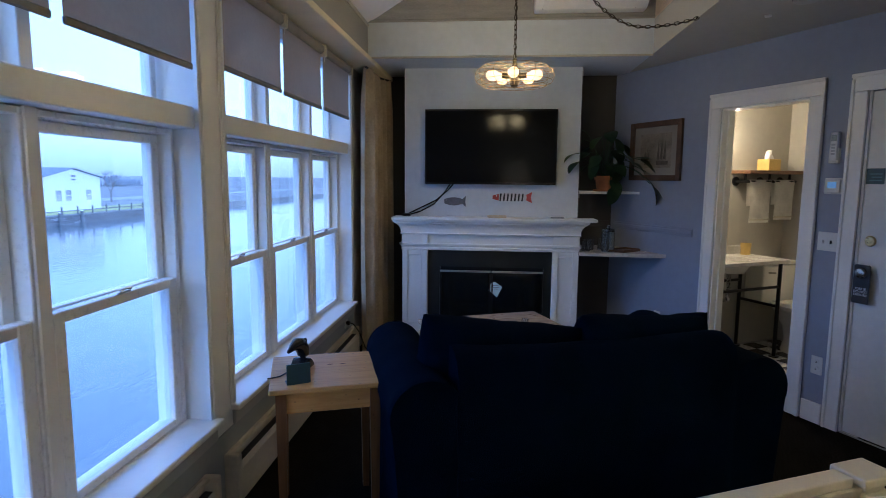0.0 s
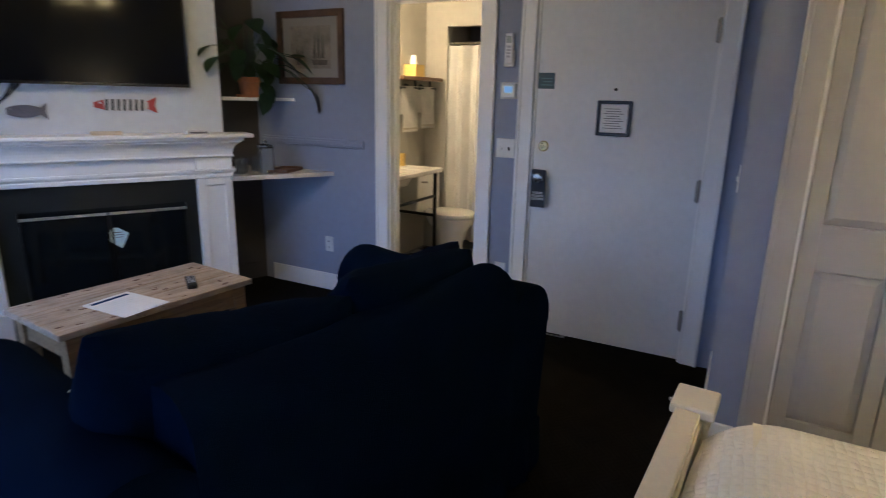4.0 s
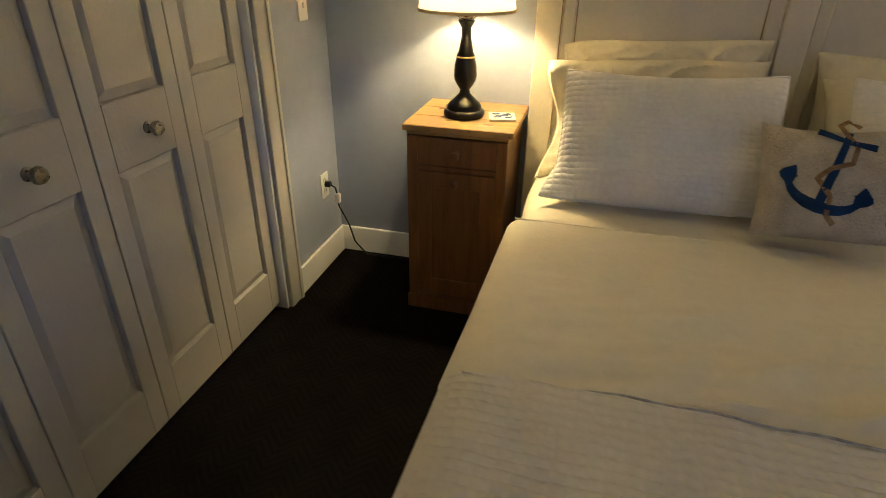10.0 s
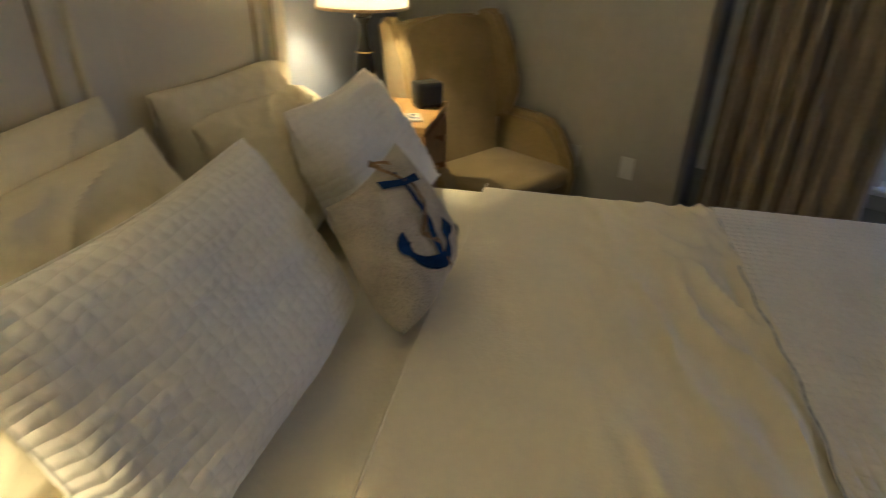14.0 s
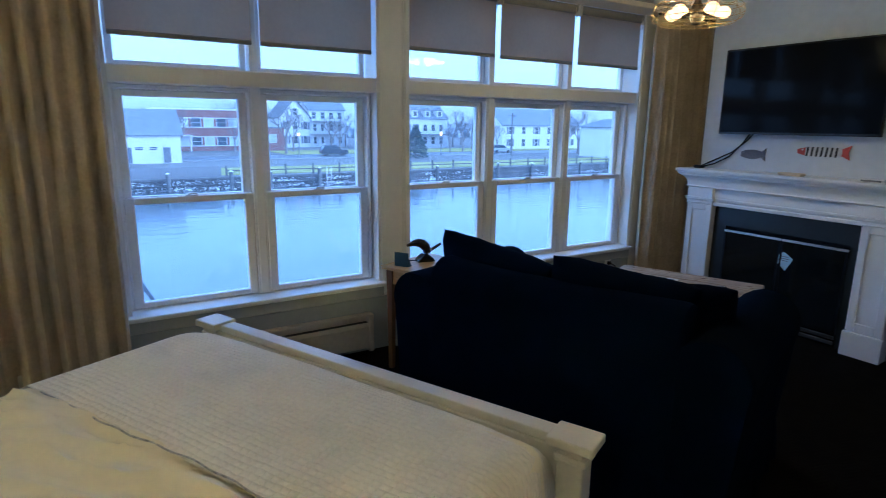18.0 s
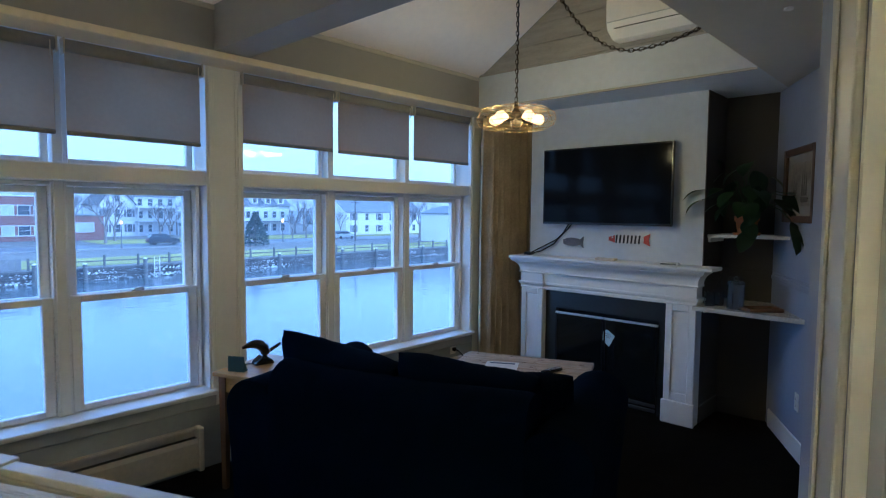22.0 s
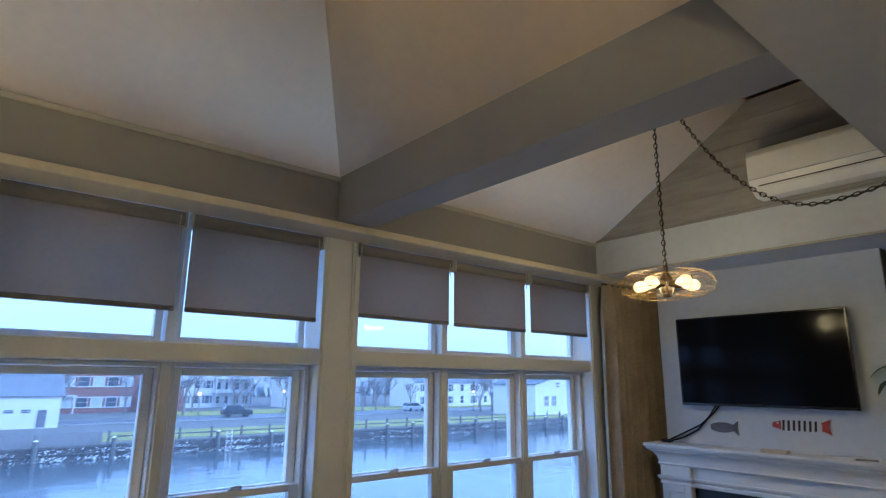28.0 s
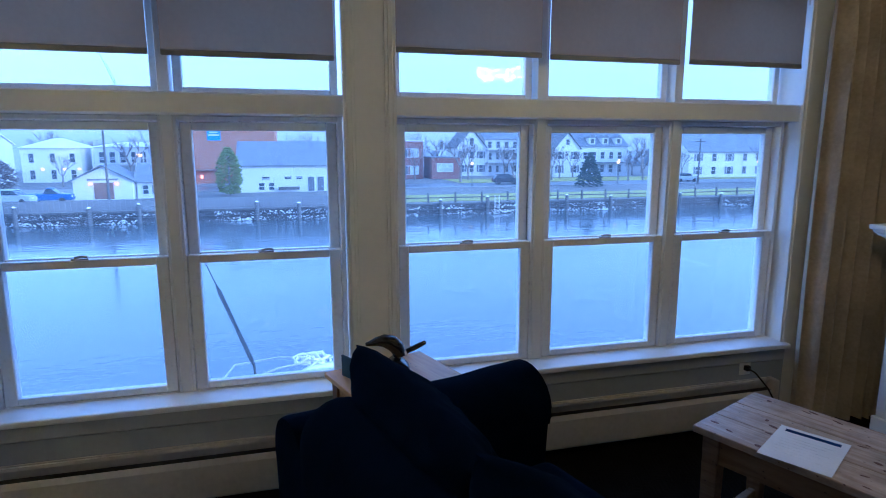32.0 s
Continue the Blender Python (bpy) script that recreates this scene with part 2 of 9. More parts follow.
def loft(outline, a, b, axis, seed, sag=0.0, wobble=0.006, stations=26, inset=0.03):
    """An upholstered roll: the outline carried from a to b with soft ends, a sag and small hollows."""
    cx, cz = (sum(p[k] for p in outline) / len(outline) for k in (0, 1))
    fine = []
    for (x0, z0), (x1, z1) in zip(outline, outline[1:] + outline[:1]):
        k = max(1, int(math.hypot(x1 - x0, z1 - z0) / 0.05))
        fine += [(x0 + (x1 - x0) * i / k, z0 + (z1 - z0) * i / k) for i in range(k)]
    top = max(z for _, z in fine)
    bm, rings = bmesh.new(), []
    steps = [0.0, 0.004, 0.012] + [0.03 + 0.94 * i / stations for i in range(stations + 1)] + [0.988, 0.996, 1.0]
    for t in steps:
        end = min(t, 1 - t)
        grow = 1 - inset * (1 - min(1.0, end / 0.03)) ** 2
        ring = []
        for x, z in fine:
            n = noise.noise((t * 5 + seed, x * 6, z * 6)) * wobble * min(1.0, end / 0.03) * min(1.0, max(0.0, z / 0.2))
            d = Vector((x - cx, z - cz))
            d = d * grow + d.normalized() * n
            drop = sag * math.sin(math.pi * t) * max(0.0, (z - top + 0.3) / 0.3)
            p = (cx + d.x, max(0.004, cz + d.y - drop))
            c = a + (b - a) * t
            ring.append(bm.verts.new((c, p[0], p[1]) if axis == "x" else (p[0], c, p[1])))
        rings.append(ring)
    for r0, r1 in zip(rings, rings[1:]):
        for i in range(len(fine)):
            j = (i + 1) % len(fine)
            bm.faces.new((r0[i], r0[j], r1[j], r1[i]))
    bm.faces.new(rings[0][::-1]), bm.faces.new(rings[-1])
    return bm


def mesh_of(name, bm, material, smooth=False):
    bmesh.ops.recalc_face_normals(bm, faces=bm.faces)
    me = bpy.data.meshes.new(name)
    bm.to_mesh(me)
    bm.free()
    me.materials.append(material)
    if smooth:
        me.polygons.foreach_set("use_smooth", [True] * len(me.polygons))
        me.set_sharp_from_angle(angle=radians(40))
    return me


def part(name, bm, material, parent, label="", smooth=False):
    ob = new(name, mesh_of(name, bm, material, smooth))
    ob.parent = parent
    if label:
        tagged(ob, label)
    return ob


def thing(name, m, label, category, group=""):
    ob = new(name)
    ob.empty_display_size = 0.1
    ob.matrix_world = m
    return tagged(ob, label, category, group)


def built(name, bm, material, m=Matrix(), label="", smooth=False):
    """A piece of the setting."""
    ob = new(name, mesh_of(name, bm, material, smooth))
    ob.matrix_world = m
    return tagged(ob, label, kind="structure")


def under(name, bm, material, parent, label="", smooth=False):
    return part(name, bm, material, parent, label, smooth)


I4 = Matrix()
# ---- the shell ----
CH = 2.435                                     # flat ceiling
VW, VO = -4.13, -4.36                          # window wall, inner and outer face
fl = [wpos(VO + 0.02, 8.4), wpos(VO + 0.02, -2.6), Vector((-3.0, -0.3, 0)), Vector((3.4, -0.3, 0)), Vector((3.4, 8.2, 0))]
floor = built("floor", prism([(p.x, p.y) for p in fl], -0.12, 0.0), CARPET, label="dark brown patterned carpet floor")

# bed wall and closet wall
built("wall_bed", boxes((-4.6, 0.12, -0.14, 0.0, 0, 2.6)), WALL, label="blue-grey painted wall behind the bed")
CY0, CY1, CZ = 0.56, 1.99, 2.03                # closet opening
wall_c = built("wall_closet", boxes((0, 0.12, 0.0, CY0, 0, 2.6)), WALL, label="blue-grey painted closet wall")
under("wall_pier", boxes((0, 0.12, CY1, 2.21, 0, 2.6)), WALL, wall_c)
under("wall_over_doors", boxes((0, 0.12, CY0, CY1, CZ, 2.6)), WALL, wall_c)
built("wall_closet_return", boxes((0.12, 0.83, 2.09, 2.21, 0, 2.6)), WALL, label="blue-grey painted return wall beside the entry door")
built("closet_back", boxes((0.7, 0.8, 0.0, 2.1, 0, 2.6)), WALL)
# wall with the entry door and the bathroom door
DX = 0.83
built("wall_door", boxes((DX, DX + 0.12, 2.0, 2.38, 0, 2.6), (DX, DX + 0.12, 3.335, 3.675, 0, 2.6), (DX, DX + 0.12, 4.335, 5.9, 0, 2.6),
      (DX, DX + 0.12, 2.38, 3.335, 2.015, 2.6), (DX, DX + 0.12, 3.675, 4.335, 2.02, 2.6)), WALL, label="blue-grey painted wall with two doorways")
# alcoves beside the chimney breast, in the window wall's frame
UB, UF = 5.24, 4.83                            # back of the alcoves, face of the breast
VL, VR = -3.74, -2.24                          # breast's sides
# the alcoves' shade is put into this taupe, breast sides and skirting included
SHADED_TAUPE = mat("shaded_alcove_taupe", (0.062, 0.057, 0.055), 0.75, vary=0.06, scale=1.3, bump=0.12, bump_scale=220)
built("wall_fire_back", boxes((-4.5, -1.2, UB, UB + 0.12, 0, 2.6)), SHADED_TAUPE, WF, "taupe alcove wall, coloured dark for the shade in the alcove")
built("chimney_breast", boxes((VL, VR, UF, UB, 0, CH)), BREAST, WF, "pale blue painted chimney breast")
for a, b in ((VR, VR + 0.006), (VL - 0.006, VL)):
    built("wall_breast_side", boxes((a, b, UF + 0.002, UB, 0, CH)), SHADED_TAUPE, WF, "side of the chimney breast, coloured dark for the shade in the alcove")
# wall beside the armchair and its return to the window bay
VC, UC = -3.85, -0.2
built("wall_chair", boxes((VC - 0.12, VC, -2.2, UC, 0, 2.6)), CREAM, WF, "cream grey painted wall behind the armchair")
built("wall_chair_return", boxes((VO, VC - 0.12, UC - 0.12, UC, 0, 2.6)), WALL, WF, "blue-grey painted return beside the curtain")

# window wall: piers, apron and head around two openings
G1, G2 = (0.56, 2.05), (2.255, 4.46)           # openings along u
ZS, ZT = 0.44, 2.40                            # under the stool, head
apron = built("wall_window", boxes((VO, VW, UC - 0.12, G1[0], 0, 2.9), (VO, VW, G1[1], G2[0], 0, 2.9), (VO, VW, G2[1], UB + 0.12, 0, 2.9),
      (VO, VW, *G1, 0, ZS), (VO, VW, *G2, 0, ZS), (VO, VW, *G1, ZT, 2.9), (VO, VW, *G2, ZT, 2.9)), TRIM, WF, "white painted window wall with two wide openings")

# ceiling: flat part, soffits, trays and beam, each its own mesh
VE, VS = -1.80, -3.95                          # edge of the flat ceiling, face of the soffit above the windows
UG = 4.33                                      # gable over the fireplace
B0, B1 = 2.012, 2.215                          # beam
U0 = -0.05                                     # near end of the first tray
flat = bmesh.new()
xy = [wpos(VE, -6), wpos(VE, 8.5), Vector((3.4, 8.5, 0)), Vector((3.4, -2, 0))]
prism([(p.x, p.y) for p in xy], CH, CH + 0.02, flat)
# soffits and beam: white greyed in colour, since only bounced light reaches them
BOXING = mat("shaded_boxing_paint", (0.31, 0.30, 0.285), 0.8, vary=0.04, scale=1.0, bump=0.1, bump_scale=260)
built("ceiling_flat", flat, CEIL, label="flat matt white ceiling")
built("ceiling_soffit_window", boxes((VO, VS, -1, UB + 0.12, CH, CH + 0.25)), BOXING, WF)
built("ceiling_soffit_fire", boxes((VS, VE, UG, UB + 0.12, CH, CH + 0.27)), BREAST, WF, "pale soffit over the chimney breast")
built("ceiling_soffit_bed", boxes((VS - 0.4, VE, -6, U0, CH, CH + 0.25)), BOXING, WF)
built("ceiling_beam", boxes((VS, VE, B0, B1, CH, CH + 0.25)), BOXING, WF, "boxed ceiling beam in shade-greyed white")
ZB, ZP = CH + 0.25, 3.447                      # springing and top of the trays
RUN = 1.24


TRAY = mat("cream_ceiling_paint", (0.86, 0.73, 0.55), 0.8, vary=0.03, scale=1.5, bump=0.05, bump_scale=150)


def tray(name, u0, u1, hip0, hip1):
    bm = bmesh.new()
    k0, k1 = (RUN if hip0 else 0), (RUN * 0.72 if hip1 else 0)
    lo = [bm.verts.new(p) for p in ((VS, u0, ZB), (VE, u0, ZB), (VE, u1, ZB), (VS, u1, ZB))]
    top = [(VS + RUN, u0 + k0, ZP), (VE, u0 + k0, ZP), (VE, u1 - k1, ZP), (VS + RUN, u1 - k1, ZP)]
    hi = [bm.verts.new(p) for p in top]
    for i in range(4):
        bm.faces.new((lo[i], lo[(i + 1) % 4], hi[(i + 1) % 4], hi[i]))
    bm.faces.new(hi)
    bmesh.ops.solidify(bm, geom=bm.faces[:], thickness=-0.02)
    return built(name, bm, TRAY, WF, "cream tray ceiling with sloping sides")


tray("ceiling_tray_bed", U0, B0, True, True)
tray("ceiling_tray_fire", B1, UG + 0.02, False, False)
built("ceiling_fascia", boxes((VE, VE + 0.02, -6, 8.5, CH + 0.02, 3.5)), CEIL, WF, "white edge of the flat ceiling")
built("roof", boxes((VO - 0.05, 6.0, -6, 9.5, 3.52, 3.62)), CEIL, WF, "plain roof deck above the ceilings")
built("wall_outer_bath", boxes((3.3, 3.4, -0.3, 8.2, 0, 3.52)), WALL, label="plain outer wall")
# gable boards over the fireplace, one by one
gable = built("gable_wall", prism([(VS, ZB), (VE, ZB), (VE, ZP), (VS + RUN, ZP)], UG + 0.012, UG + 0.05, axis="y"), BOARD, WF, "grey-washed boarded gable")
for i in range(5):
    z0, z1 = ZB + 0.02 + i * 0.152, ZB + 0.02 + (i + 1) * 0.152 - 0.003
    a0, a1 = (max(VS, VS + (z - ZB) / (ZP - ZB) * RUN) for z in (z0, z1))
    under("board", prism([(a0 + 0.01, z0), (VE, z0), (VE, z1), (a1 + 0.01, z1)], UG, UG + 0.012, axis="y"), BOARD, gable)
under("gable_moulding", boxes((VS, VE, UG - 0.012, UG + 0.012, ZB + 0.002, ZB + 0.02), bevel=0.004), BOARD, gable)
built("trim_fire_head", boxes((VL - 0.35, VE, UG - 0.003, UG + 0.014, CH - 0.016, CH - 0.002), bevel=0.003), CEIL, WF)
built("trim_window_head", boxes((VW, VS + 0.03, UC, UB, CH - 0.045, CH - 0.004), bevel=0.008, seg=2), mat("cream_gloss_cornice", (0.74, 0.66, 0.50), 0.45, vary=0.05, scale=3), WF, "cream painted cornice board above the windows")
built("trim_fascia_window", boxes((VS, VS + 0.012, U0, UG, ZB - 0.03, ZB - 0.003), bevel=0.004), CEIL, WF)
# lower wall under the windows, greyer than the window wall
built("wall_window_apron", boxes((VW, VW + 0.008, UC, G2[1] + 0.02, 0.0, ZS - 0.075)), mat("grey_apron_wall", (0.33, 0.35, 0.36), 0.7, vary=0.06, scale=2, bump=0.1, bump_scale=200), WF, "grey wall below the window stools")


# ---- windows ----
GREYF = mat("grey_brown_blind_fabric", (0.46, 0.365, 0.27), 0.9, vary=0.06, scale=3, bump=0.3, bump_scale=700, spec=0.1)
gb, gl2 = GREYF.node_tree.nodes, GREYF.node_tree.links
g_t, g_m = gb.new("ShaderNodeBsdfTranslucent"), gb.new("ShaderNodeMixShader")
g_t.inputs[0].default_value, g_m.inputs[0].default_value = (0.58, 0.43, 0.30, 1), 0.36
gl2.new(gb["Principled BSDF"].outputs[0], g_m.inputs[1]), gl2.new(g_t.outputs[0], g_m.inputs[2]), gl2.new(g_m.outputs[0], gb["Material Output"].inputs[0])
ALU = mat("brushed_metal", (0.55, 0.55, 0.56), 0.35, 0.9, vary=0.08)


def sash_bars(w0, w1, z0, z1, a, b, bar, low):
    """Four bars of a sash between u w0..w1 and z z0..z1; a..b in depth."""
    return (("stile", (a, b, w0, w0 + bar, z0, z1)), ("stile", (a, b, w1 - bar, w1, z0, z1)), ("rail", (a, b, w0 + bar, w1 - bar, z0, z0 + low)), ("rail", (a, b, w0 + bar, w1 - bar, z1 - 0.036, z1)))


def window(name, u0, u1):
    """A double-hung window under a fixed transom light."""
    w = tagged(new(name), "white double-hung window with a transom light above", kind="structure")
    w.matrix_world = WF
    under("window_frame", boxes((-4.35, -4.236, u0, u0 + 0.022, 0.455, 1.69), (-4.35, -4.236, u1 - 0.022, u1, 0.455, 1.69), (-4.35, -4.236, u0 + 0.022, u1 - 0.022, 1.668, 1.69), (-4.35, -4.236, u0 + 0.022, u1 - 0.022, 0.452, 0.472), bevel=0.003), SASH, w)
    a, b = u0 + 0.024, u1 - 0.024
    low = under("sash", boxes((-4.262, -4.258, a + 0.03, b - 0.03, 0.5, 1.045)), GLASS, w, "clear lower pane")
    low.visible_shadow = False
    for n, r in sash_bars(a, b, 0.474, 1.092, -4.285, -4.240, 0.05, 0.03):
        under(n, boxes(r, bevel=0.004), SASH, low)
    up = under("sash", boxes((-4.312, -4.308, a + 0.03, b - 0.03, 1.09, 1.65)), GLASS, w, "clear upper pane")
    up.visible_shadow = False
    for n, r in sash_bars(a, b, 1.062, 1.666, -4.335, -4.290, 0.046, 0.034):
        under(n, boxes(r, bevel=0.004), SASH, up)
    top = under("transom_light", boxes((-4.312, -4.308, a, b, 1.80, 2.37)), GLASS, w, "clear transom pane")
    top.visible_shadow = False
    for n, r in sash_bars(u0 + 0.012, u1 - 0.012, 1.782, 2.39, -4.335, -4.29, 0.036, 0.03):
        under(n, boxes(r, bevel=0.004), SASH, top)
    mid = (a + b) / 2
    lock = boxes((-4.245, -4.236, mid - 0.034, mid + 0.034, 1.092, 1.099), bevel=0.002)
    tube([(-4.24, mid - 0.02, 1.103), (-4.24, mid + 0.01, 1.108), (-4.236, mid + 0.032, 1.104)], 0.0055, 6, lock)
    under("sash_lock", lock, ALU, w, "small cream sash lock")
    return w


LIGHTS = ((0.572, 1.300), (1.328, 2.040), (2.265, 2.985), (3.015, 3.745), (3.775, 4.450))
for i, (a, b) in enumerate(LIGHTS):
    window(f"window_{i + 1}", a, b)
for u in (1.314, 3.0, 3.76):
    built("trim_mullion", boxes((-4.35, -4.238, u - 0.016, u + 0.016, 0.47, 2.395), (-4.238, -4.228, u - 0.024, u + 0.024, 0.47, 2.395), bevel=0.003), TRIM, WF)
for g0, g1 in (G1, G2):
    built("trim_transom_bar", boxes((-4.35, -4.15, g0, g1, 1.692, 1.78), bevel=0.005), TRIM, WF)
    built("window_stool", boxes((-4.30, -4.085, g0 - 0.03, g1 + 0.03, 0.44, 0.468), bevel=0.008, seg=2), TRIM, WF, "white painted window stool")
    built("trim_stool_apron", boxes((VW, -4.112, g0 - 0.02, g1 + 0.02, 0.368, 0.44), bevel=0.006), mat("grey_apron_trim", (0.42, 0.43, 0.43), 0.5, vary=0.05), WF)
for u in (G1[0] - 0.012, G1[1] + 0.012, G2[0] - 0.012, G2[1] + 0.012):
    built("trim_casing_bead", boxes((VW, VW + 0.014, u - 0.012, u + 0.012, 0.47, 2.39), bevel=0.004), TRIM, WF)
    built("trim_casing_bead", boxes((VW, VW + 0.008, u - 0.026, u + 0.026, 0.47, 2.39), bevel=0.003), TRIM, WF)


BARF = mat("grey_brown_blind_roll", (0.30, 0.285, 0.27), 0.9, vary=0.06, scale=3, bump=0.3, bump_scale=700, spec=0.1)


def roller_blind(u0, u1, z0):
    b = thing("roller_blind", WF @ pose(-4.128, (u0 + u1) / 2, z0), "half-lowered grey-brown roller blind over the transom window", "blind", "roller blinds along the windows")
    h = (u1 - u0) / 2
    cloth = bmesh.new()
    rows, cols = 10, 12
    g = [[cloth.verts.new((0.004 * math.sin(3.1 * j / cols * 2) * (1 - i / rows), -h + 2 * h * j / cols, i / rows * (2.34 - z0))) for j in range(cols + 1)] for i in range(rows + 1)]
    for i in range(rows):
        for j in range(cols):
            cloth.faces.new((g[i][j], g[i][j + 1], g[i + 1][j + 1], g[i + 1][j]))
    bmesh.ops.solidify(cloth, geom=cloth.faces[:], thickness=0.002)
    part("fabric", cloth, GREYF, b, smooth=True)
    part("bottom_bar", boxes((-0.006, 0.007, -h, h, -0.002, 0.022), bevel=0.004), BARF, b)
    part("roller", tube([(-0.005, -h - 0.004, 2.355 - z0), (-0.005, h + 0.004, 2.355 - z0)], 0.033, 16), BARF, b, "cloth-wrapped roller tube", True)
    for s in (-1, 1):
        part("bracket", boxes((-0.03, 0.034, s * (h + 0.008) - 0.004, s * (h + 0.008) + 0.004, 2.31 - z0, 2.388 - z0), bevel=0.003), mat("cream_plastic", (0.62, 0.55, 0.42), 0.45), b)
    part("bead_chain", tube([(0.035, h - 0.02, 2.36 - z0), (0.036, h - 0.02, 2.29 - z0), (0.03, h - 0.014, 2.27 - z0)], 0.003, 6), mat("cream_plastic", (0.62, 0.55, 0.42)), b)
    return b


for u0, u1, z in ((0.592, 1.286, 1.918), (1.333, 2.005, 1.917), (2.268, 2.948, 1.963), (2.990, 3.680, 1.958), (3.733, 4.41, 1.962)):
    roller_blind(u0, u1, z)

TAN = mat("tan_linen_curtain", (0.44, 0.36, 0.25), 0.9, vary=0.14, scale=4, bump=0.25, bump_scale=500, spec=0.15, sheen=0.2)


def curtain(name, path, z0, z1, label, folds):
    """A pleated drape along a line of (v, u), gathered at its heading tape."""
    c = thing(name, WF @ pose(path[0][0], path[0][1], z0), label, "curtain", "curtains of the window bay")
    pts = [Vector((v - path[0][0], u - path[0][1])) for v, u in path]
    total = sum((b - a).length for a, b in zip(pts, pts[1:]))
    cols, rows, bm = folds * 10, 9, bmesh.new()

    def along(s):
        for a, b in zip(pts, pts[1:]):
            d = (b - a).length
            if s <= d or b is pts[-1]:
                t = (b - a).normalized()
                return a + t * min(s, d), Vector((-t.y, t.x))
            s -= d
    grid = []
    for i in range(rows + 1):
        f = i / rows
        line = []
        for j in range(cols + 1):
            p, n = along(total * j / cols)
            wob = 0.9 * math.sin(1.7 * j / 10 + 0.5) + 0.5 * math.sin(0.6 * j / 10)
            amp = (0.042 + 0.014 * wob) * (1.0 if f < 0.93 else 0.55)
            q = p + n * (amp * math.sin(2 * math.pi * j / 10 + 0.35 * math.sin(3 * f + j * 0.13)) + 0.004 * math.sin(5 * f + j * 0.05))
            line.append(bm.verts.new((q.x, q.y, f * (z1 - z0) + (0.012 * wob if i == 0 else 0))))
        grid.append(line)
    for i in range(rows):
        for j in range(cols):
            bm.faces.new((grid[i][j], grid[i][j + 1], grid[i + 1][j + 1], grid[i + 1][j]))
    part("drape", bm, TAN, c, smooth=True)
    heading = tube([(p.x, p.y, z1 - z0 + 0.002) for p in pts], 0.012, 8)
    part("curtain_rod", heading, BLACK, c)
    return c


curtain("curtain", [(-4.02, -0.13), (-4.02, 0.55)], 0.02, CH - 0.05, "long pleated tan linen curtain drawn aside", 8)
curtain("curtain", [(-4.0, 4.47), (-4.0, 4.98), (-3.93, 5.16)], 0.02, CH - 0.05, "long pleated tan linen curtain beside the chimney breast", 8)


def heater(u0, u1):
    h = thing("baseboard_heater", WF @ pose(VW + 0.008, u0, 0.0), "cream metal baseboard heater with a dark louvre slot", "heater", "baseboard heaters")
    L = u1 - u0
    ENAMEL = mat("cream_enamel", (0.56, 0.52, 0.45), 0.45, vary=0.08, scale=3, bump=0.04, bump_scale=60)
    part("back_plate", boxes((0, 0.008, 0, L, 0.02, 0.27)), ENAMEL, h)
    part("cover", prism([(0.008, 0.265), (0.03, 0.27), (0.034, 0.258), (0.012, 0.252)], 0, L, axis="y"), ENAMEL, h, "cream top lip")
    part("front_panel", prism([(0.058, 0.04), (0.066, 0.045), (0.062, 0.19), (0.05, 0.215), (0.044, 0.212), (0.054, 0.19)], 0.004, L - 0.004, axis="y"), ENAMEL, h)
    part("damper", boxes((0.012, 0.05, 0.01, L - 0.01, 0.208, 0.214)), BLACK, h, "dark damper blade in the slot")
    part("fins", boxes((0.01, 0.045, 0.06, L - 0.06, 0.08, 0.14)), BLACK, h, "dark finned element")
    for a, b in ((-0.004, 0.03), (L - 0.03, L + 0.004)):
        part("end_cap", boxes((0, 0.07, a, b, 0.015, 0.275), bevel=0.008, seg=2), ENAMEL, h)
    return h


heater(0.05, 1.96)
heater(2.13, 4.40)

# ---- skirting and door trim ----
SK = 0.13


def skirting(name, rows, m=I4, paint=TRIM):
    built(name, boxes(*rows, bevel=0.004), paint, m)


skirting("baseboard_bed", [(-4.2, 0.0, 0.0, 0.014, 0, SK)])
skirting("baseboard_closet", [(-0.014, 0.0, 0.014, 0.46, 0, SK), (-0.014, 0.0, 2.09, 2.224, 0, SK)])
skirting("baseboard_return", [(0.0, 0.78, 2.21, 2.224, 0, SK)])
skirting("baseboard_door", [(DX - 0.014, DX, 4.53, 5.42, 0, SK), (DX - 0.014, DX, 3.44, 3.57, 0, SK)])
skirting("baseboard_alcove", [(-3.74 - 0.4, VL, UB - 0.014, UB, 0, SK), (VR, -1.93, UB - 0.014, UB, 0, SK), (VR, VR + 0.014, UF, UB - 0.014, 0, SK)], WF, SHADED_TAUPE)
skirting("baseboard_chair", [(VC, VC + 0.014, -1.95, UC, 0, SK)], WF)
built("trim_chair_rail", boxes((DX - 0.012, DX, 4.53, 5.45, 1.07, 1.13), (DX - 0.022, DX - 0.012, 4.53, 5.45, 1.085, 1.115), bevel=0.004), WALL, label="blue painted chair rail")
built("trim_chair_rail_alcove", boxes((VR, -1.9, UB - 0.012, UB, 1.07, 1.13), bevel=0.004), SHADED_TAUPE, WF)


CLOSETP = mat("cream_closet_door_paint", (0.45, 0.435, 0.405), 0.42, vary=0.02, scale=2, bump=0.06, bump_scale=90)


